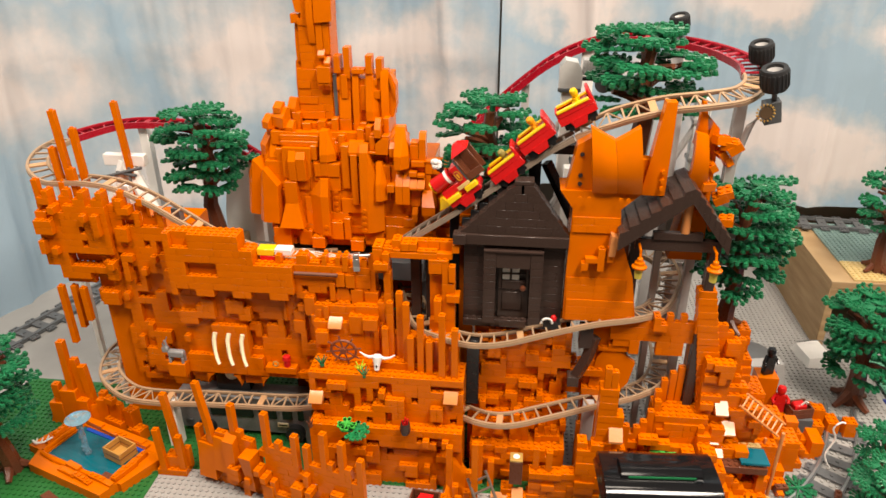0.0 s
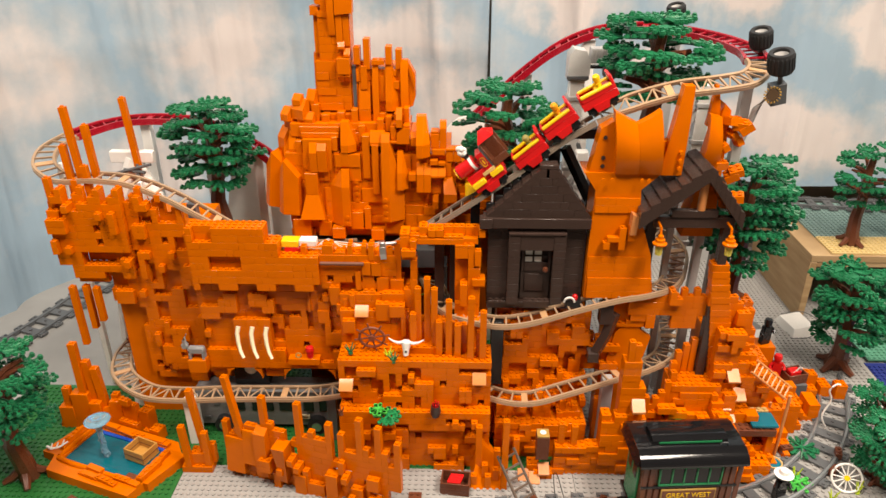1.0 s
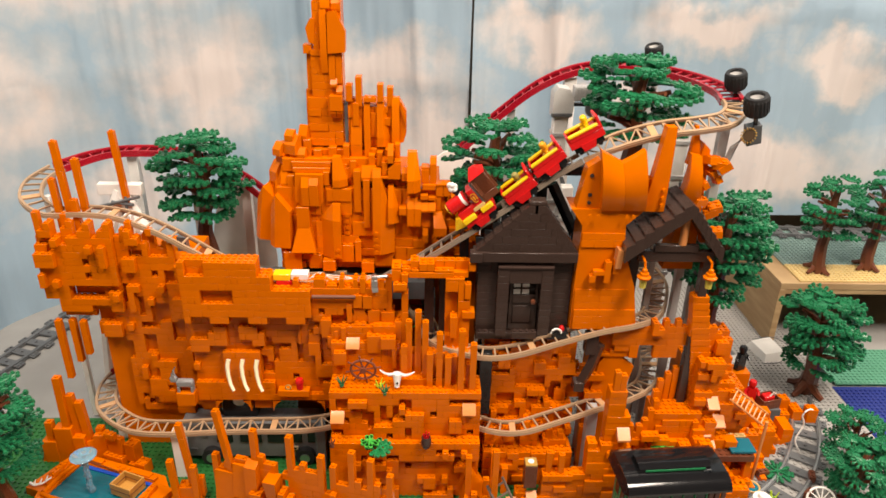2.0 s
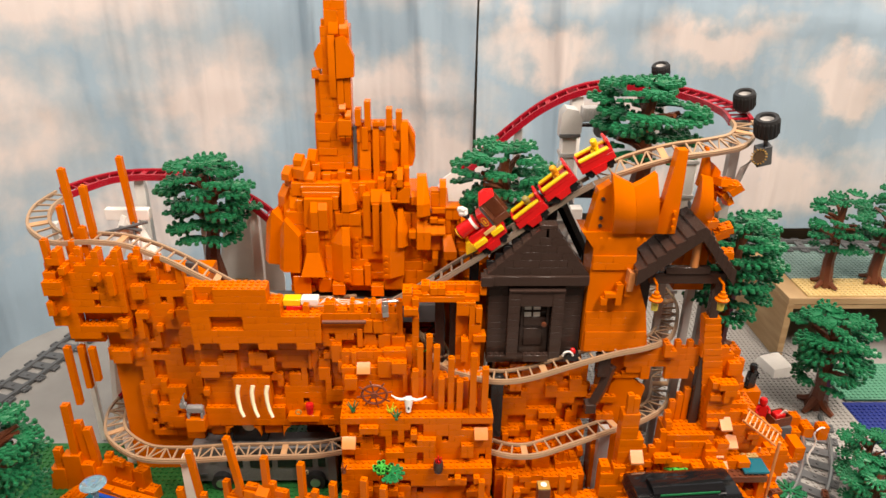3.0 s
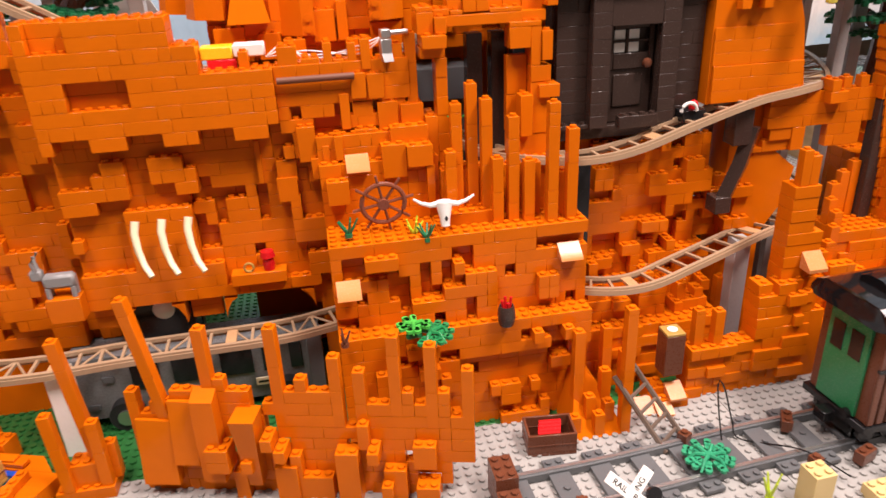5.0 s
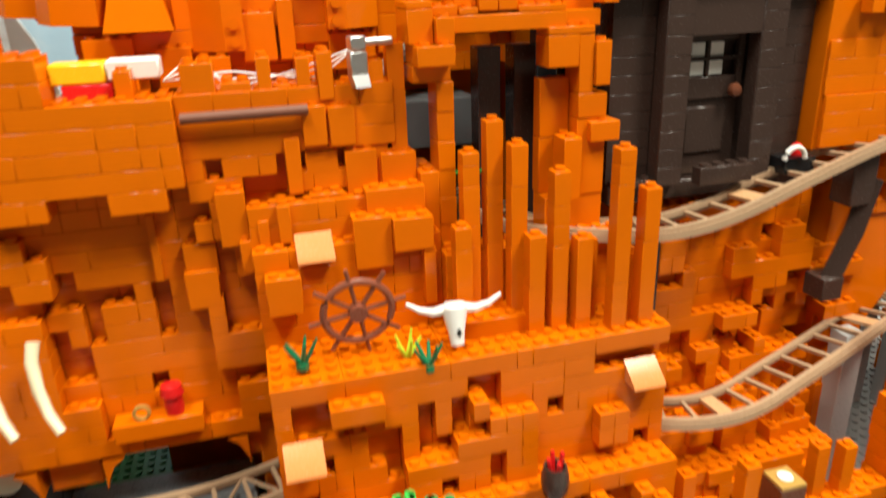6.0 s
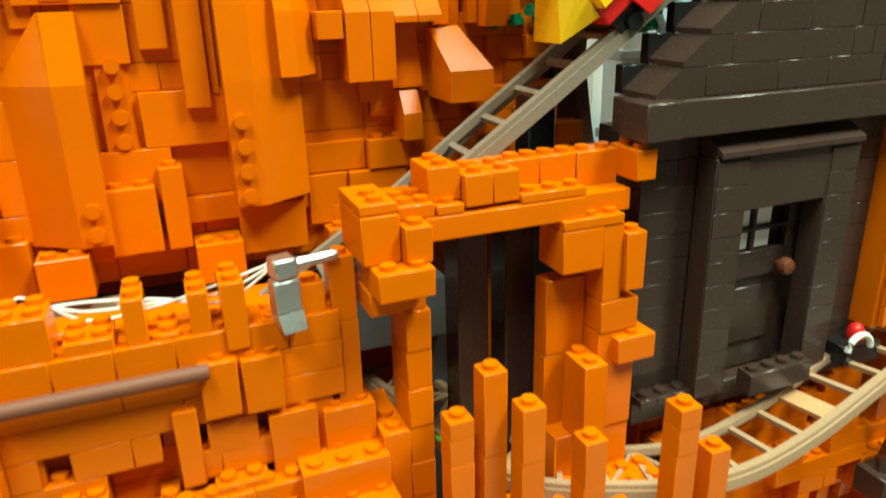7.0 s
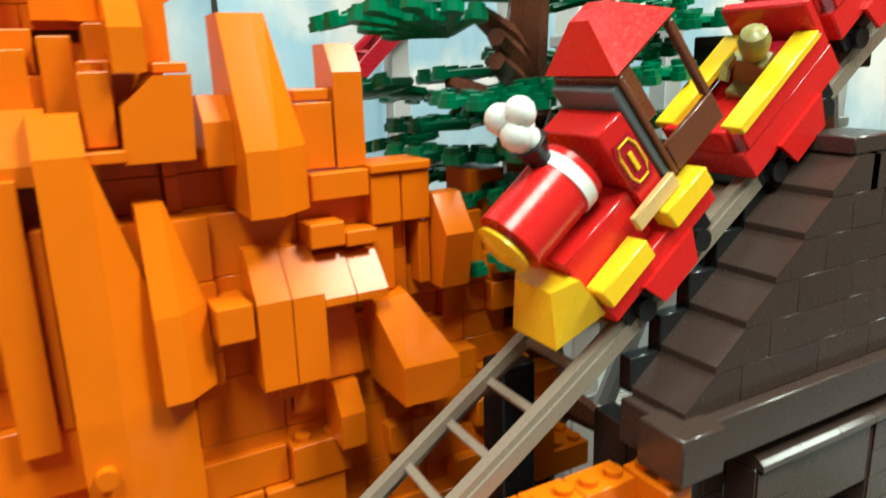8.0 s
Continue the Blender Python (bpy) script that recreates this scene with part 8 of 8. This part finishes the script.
figure("toy_figure", "small black toy figure on the rock pile", (0.416, 0.860, 0.099), BLACK, BLACK, "hair", 20)
single("figure_stand", Geo().box(0.402, 0.430, 0.848, 0.874, 0.0, 0.0828, 0.0004), ORANGE, "orange brick block under the black figure", "brick block")
figure("toy_figure", "small red and yellow toy figure on the rock pile", (0.436, 0.846, 0.046), RED, YELLOW, "hair", 0)
single("figure_stand", Geo().box(0.426, 0.446, 0.834, 0.8475, 0.0, 0.0298, 0.0004), ORANGE, "orange brick block under the red figure", "brick block")
cart = crate("mine_cart", "reddish brown mine cart with red load beside the rocks", (0.462, 0.842, 0.030), 15, 0.016, 0.012, 0.016, TRUNK)
part("load", Geo().box(-0.009, 0.009, -0.007, 0.007, 0.0028, 0.019, 0.002), RED, cart, "red load")
part("hook", Geo().tube([(0, -0.004, 0.018), (0.004, -0.006, 0.026), (0.009, -0.005, 0.022), (0.008, -0.003, 0.017)], 0.0013, 8), WHITE, cart, "white hook")
single("cart_stand", Geo().box(0.444, 0.480, 0.828, 0.856, 0.0, 0.0298, 0.0004), DARK_GREY, "dark grey block under the mine cart", "block")
single("red_piece", Geo().lathe([(0.0035, 0), (0.004, 0.003), (0.0025, 0.006), (0.0005, 0.007)], 10), RED, "small red round piece beside the house", "toy piece", (0.106, 0.739, 0.2263))
single("figure_box", Geo().box(0.094, 0.114, 0.7325, 0.7455, 0.2172, 0.2262, 0.0004), BLACK, "small black box in front of the house", "box")
single("white_hoop", Geo().tube([(0.0065 * math.cos(math.pi * k / 10), 0, 0.0065 * math.sin(math.pi * k / 10)) for k in range(11)], 0.0014, 8), WHITE, "small white curved piece in front of the house", "hoop", (0.098, 0.7305, 0.2265))
tb = thing("sluice_table", "brown table with teal tiles on the rock pile", "table", (0.352, 0.705, 0.0))
part("tabletop", brick_mesh(7, 4, B, all_studs(7, 4), TRUNK), None, tb, at=pose(-0.034, -0.016, 0.052))
part("water_tile", Geo().box(-0.010, 0.024, -0.014, 0.014, 0.0645, 0.068, 0.0004), WATER, tb, "teal water tiles")
for x in (-0.030, 0.018):
    part("leg", Geo().box(x - 0.004, x + 0.004, -0.012, 0.012, 0, 0.0518, 0.0004), ORANGE, tb)
for k in range(5):
    part("tan_brick", brick_mesh(1, 1, B, all_studs(1, 1), TAN), None, tb, at=pose(-0.018 + k * U, 0.0165, 0.058))
single("stone_bowl", Geo().lathe([(0.008, 0), (0.011, 0.003), (0.012, 0.009), (0.0105, 0.009), (0.009, 0.005), (0.0005, 0.004)], 16), TAN, "tan round bowl with blue water beside the table", "bowl", (0.380, 0.690, 0.0))
single("bowl_water", Geo().cyl((0, 0, 0), 0.0098, 0.002, 16), WATER, "teal water in the bowl", "water", (0.380, 0.690, 0.0058))
ww = thing("wagon_wheel", "white spoked wagon wheel with a gold hub leaning on plants", "wagon wheel")
ww.matrix_basis = pose(0.458, 0.655, 0.0165, -32, 0, -20)
part("rim", Geo().tube([(0.0175 * math.cos(2 * math.pi * k / 32), 0, 0.0175 * math.sin(2 * math.pi * k / 32)) for k in range(33)], 0.0015, 8), WHITE, ww)
part("hub", Geo().cyl((0, 0.002, 0), 0.0035, 0.004, 12, axis="y"), YELLOW, ww, "gold hub")
for k in range(12):
    a = math.pi * k / 6
    part("spoke", Geo().tube([(0.003 * math.cos(a), 0, 0.003 * math.sin(a)), (0.0172 * math.cos(a), 0, 0.0172 * math.sin(a))], 0.0008, 6), WHITE, ww)
xs = thing("crossing_sign", "white crossed boards of a railway crossing sign", "crossing sign")
xs.matrix_basis = pose(-0.012, 0.558, 0.020, -35, 0, 0)
for k, (a, txt) in enumerate(((45, "CROSSING"), (-45, "RAIL   ROAD"))):
    b = part("board", Geo().box(-0.021, 0.021, -0.0008 - 0.0009 * k, 0.0008 - 0.0009 * k, -0.0042, 0.0042, 0.0003), WHITE, xs, at=pose(0, 0, 0, 0, -a, 0))
    lettering(txt, 0.0058, BLACK, b, pose(0, -0.0010 - 0.0009 * k, 0, 90, 0, 0))
part("signal_lamp", Geo().cyl((0.016, 0.004, -0.002), 0.005, 0.004, 14, axis="y").cyl((0.008, 0.004, -0.018), 0.005, 0.004, 14, axis="y"), BLACK, xs)
part("sign_post", Geo().cyl((0.0, 0.003, -0.030), 0.002, 0.030, 10), BLACK, xs)
for x, y, n, d, h in ((0.105, 0.535, 2, 2, 9), (0.15, 0.528, 3, 2, 3), (0.18, 0.534, 2, 2, 9)):
    o = new("sand_brick", brick_mesh(n, d, h * P, all_studs(n, d), BASE_TAN))
    o.matrix_basis = pose(x, y, 0, 0, 0, 4)
    tagged(o, "pale yellow brick beside the railway track", "brick", "yellow bricks beside the track")

# ---------------------------------------------------------------- supports and objects behind
for k, (x, y, z0, z1, w) in enumerate(((0.116, 0.93, 0.0, 0.458, 0.010), (0.12, 0.86, 0.0, 0.38, 0.008), (0.28, 0.90, 0.0, 0.46, 0.009))):
    t = thing("lift_support", "white and grey beam tower carrying the high track", "support tower", (x, y, 0), group="support towers")
    part("column", Geo().box(-w, w, -w, w, 0, z1, 0.001), WHITE, t)
    for q in range(int(z1 / 0.05)):
        part("collar", Geo().box(-w - 0.002, w + 0.002, -w - 0.002, w + 0.002, 0.03 + q * 0.05, 0.036 + q * 0.05, 0.0008), GREY, t)
    part("strut", Geo().tube([(0, -0.002, z1 * 0.95), (-0.055, -0.01, z1 * 0.72)], 0.0045, 8), GREY, t, "grey slanting strut")
    part("strut", Geo().tube([(0, -0.002, z1 * 0.85), (0.04, -0.03, z1 * 0.62)], 0.0035, 8), DARK_GREY, t)
motor = thing("lift_motor", "white and grey geared motor on top of the support tower", "motor", (0.116, 0.93, 0.4582))
motor.scale = (0.92, 0.92, 0.92)
part("housing", Geo().prism([(-0.015, 0.0), (0.013, 0.0), (0.016, 0.010), (0.016, 0.028), (0.009, 0.042), (-0.008, 0.045), (-0.015, 0.036)], -0.014, 0.014), plastic("motor_pale_grey_plastic", (0.52, 0.51, 0.49), 0.3, 0.05), motor)
gearbox = part("gearbox", Geo().box(0.0165, 0.070, -0.010, 0.010, 0.024, 0.045, 0.0008), GREY, motor, "ribbed light grey gearbox")
for k in range(12):
    part("rib", MESHES.setdefault("gearbox_rib", Geo().box(0, 0.0016, 0, 0.0014, 0.026, 0.043, 0.0002).mesh("rib", GREY)), None, gearbox, at=pose(0.0185 + k * 0.0042, -0.0116, 0))
part("axle", Geo().cyl((0.010, -0.011, 0.020), 0.0030, 0.060, 12, axis="x"), BLACK, motor, "black axle")
part("gear", Geo().cyl((0.045, -0.012, 0.014), 0.012, 0.006, 20, axis="y"), DARK_GREY, motor, "dark grey gear")
part("clip", Geo().box(-0.017, 0.015, -0.016, -0.0142, 0.002, 0.007, 0.0004), DARK_GREY, motor)
part("pin", Geo().cyl((0.040, -0.0125, 0.050), 0.0040, 0.006, 12, axis="y"), GREY, motor)
tripod = thing("white_tripod", "white plastic A-frame carrying the high bend", "support frame", (-0.49, 0.885, 0))
for dx, dy in ((-0.06, -0.02), (0.075, -0.03), (0.0, 0.05)):
    part("leg", Geo().tube([(0, 0, 0.355), (dx * 0.6, dy * 0.6, 0.27), (dx, dy, 0.0)], 0.010, 8, 0.013), WHITE, tripod)
part("cap", Geo().box(-0.03, 0.03, -0.006, 0.006, 0.350, 0.366, 0.001), WHITE, tripod)
for k in range(3):
    part("rod", Geo().tube([(-0.03 + 0.02 * k, -0.012, 0.335 + 0.008 * k), (0.03 - 0.01 * k, -0.016, 0.352 - 0.012 * k)], 0.0022, 8), DARK_GREY, tripod)
single("white_arch", Geo().prism([(-0.36 + 0.05 * math.cos(math.pi * k / 12), 0.20 + 0.13 * math.sin(math.pi * k / 12)) for k in range(13)] + [(-0.41, 0.0), (-0.31, 0.0)], 1.00, 1.004), WHITE, "white curved panel behind the toy tree", "panel")
single("white_arch", Geo().prism([(-0.03 + 0.05 * math.cos(math.pi * k / 12), 0.30 + 0.09 * math.sin(math.pi * k / 12)) for k in range(13)] + [(-0.08, 0.0), (0.02, 0.0)], 0.98, 0.984), WHITE, "white curved panel behind the mountain", "panel")
grey_floor = single("machine_deck", Geo().box(-0.36, -0.06, 0.80, 0.842, 0.235, 0.262, 0.0008), DARK_GREY, "dark grey deck between wall and mountain", "deck")
for x in (-0.352, -0.068):
    part("deck_leg", Geo().box(x, x + 0.012, 0.806, 0.838, 0.0, 0.2348, 0.0006), DARK_GREY, grey_floor)
for x in (-0.065, -0.046):
    o = single("gate_column", Geo().box(x - 0.006, x + 0.006, 0.762, 0.775, 0.0, 0.292, 0.0005), BROWN, "dark brown column behind the gateway", "column", group="columns behind the gateway")
# plywood box and far baseplates
pb2 = thing("plywood_box", "open plywood box carrying tan and blue baseplates", "plywood box")
BX0, BX1, BY0, BY1, BZ = 0.565, 1.10, 1.06, 1.29, 0.128
part("side_panel", Geo().box(BX0, BX0 + 0.012, BY0, BY1, 0, BZ - 0.013, 0.0008), PLYWOOD, pb2)
part("side_panel", Geo().box(BX1 - 0.012, BX1, BY0, BY1, 0, BZ - 0.013, 0.0008), PLYWOOD, pb2)
part("back_panel", Geo().box(BX0 + 0.0122, BX1 - 0.0122, BY1 - 0.012, BY1, 0, BZ - 0.013, 0.0008), PLYWOOD, pb2)
part("top_panel", Geo().box(BX0, BX1, BY0, BY1, BZ - 0.0128, BZ, 0.0008), PLYWOOD, pb2)
part("rail", Geo().box(BX0 + 0.0122, BX1 - 0.0122, BY0 + 0.001, BY0 + 0.012, BZ - 0.022, BZ - 0.0130, 0.0005), PLYWOOD, pb2)
baseplate("ground_5", 0.60, 1.05, 1.065, 1.13, BZ + 0.0037, BASE_TAN, "tan studded baseplate on the plywood box")
baseplate("ground_6", 0.60, 1.05, 1.1305, 1.285, BZ + 0.0037, BASE_BLUE, "blue studded baseplate on the plywood box")
tree((0.645, 1.10, BZ + 0.0037), 0.17, 0.062, 5, 8, 21, 0.012, 0.5)
tree((0.745, 1.115, BZ + 0.0037), 0.17, 0.062, 5, 8, 22, 0.012, 0.5)
rail_line("railway_track", "dark grey toy railway track behind the trees", [(0.55, 1.285, BZ + 0.004), (0.72, 1.268, BZ + 0.004), (0.9, 1.262, BZ + 0.004), (1.05, 1.262, BZ + 0.004)], metal_top=False)
baseplate("ground_7", 0.6205, 0.95, 0.515, 0.93, 0.0, plastic("baseplate_dark_blue", (0.02, 0.035, 0.20), 0.3), "dark blue studded baseplate")
baseplate("ground_8", 0.63, 0.95, 0.935, 1.04, 0.003, plastic("baseplate_sea_green", (0.10, 0.30, 0.20), 0.3), "sea green studded baseplate")
paper = thing("white_case", "white moulded case with a dark loop of cable on the baseplate", "case", (0.552, 1.03, 0.0), 10)
paper.matrix_basis = paper.matrix_basis @ Matrix.Scale(0.6, 4)
part("shell", Geo().hull8([(-0.04, -0.05, 0.0003), (0.05, -0.05, 0.0003), (0.05, 0.05, 0.0003), (-0.04, 0.05, 0.0003)], [(-0.03, -0.035, 0.022), (0.03, -0.035, 0.026), (0.03, 0.04, 0.03), (-0.03, 0.04, 0.022)]), WHITE, paper)
part("cable", Geo().tube(spline([(-0.05, -0.055, 0.006), (0.0, -0.065, 0.012), (0.05, -0.04, 0.03), (0.03, 0.02, 0.04), (-0.04, 0.03, 0.034)], 0.006), 0.0012, 6), DARK_GREY, paper)
sm = single("grey_mask_block", Geo().hull8([(-0.03, -0.012, 0), (0.03, -0.012, 0), (0.03, 0.012, 0), (-0.03, 0.012, 0)], [(-0.026, -0.006, 0.034), (0.026, -0.006, 0.034), (0.026, 0.012, 0.036), (-0.026, 0.012, 0.036)]), GREY, "light grey moulded block with two dark blue studs", "block", (0.452, 0.955, 0.0003), 12)
for s in (-1, 1):
    part("stud", Geo().cyl((s * 0.010, -0.008, 0.022), 0.004, 0.0025, 12, axis="y"), BLUE, sm)
single("shallow_lid", Geo().lathe([(0.045, 0.0003), (0.046, 0.004), (0.030, 0.009), (0.0005, 0.010)], 24), DARK_GREY, "dark grey shallow lid on the baseplate", "lid", (0.445, 1.02, 0.0))
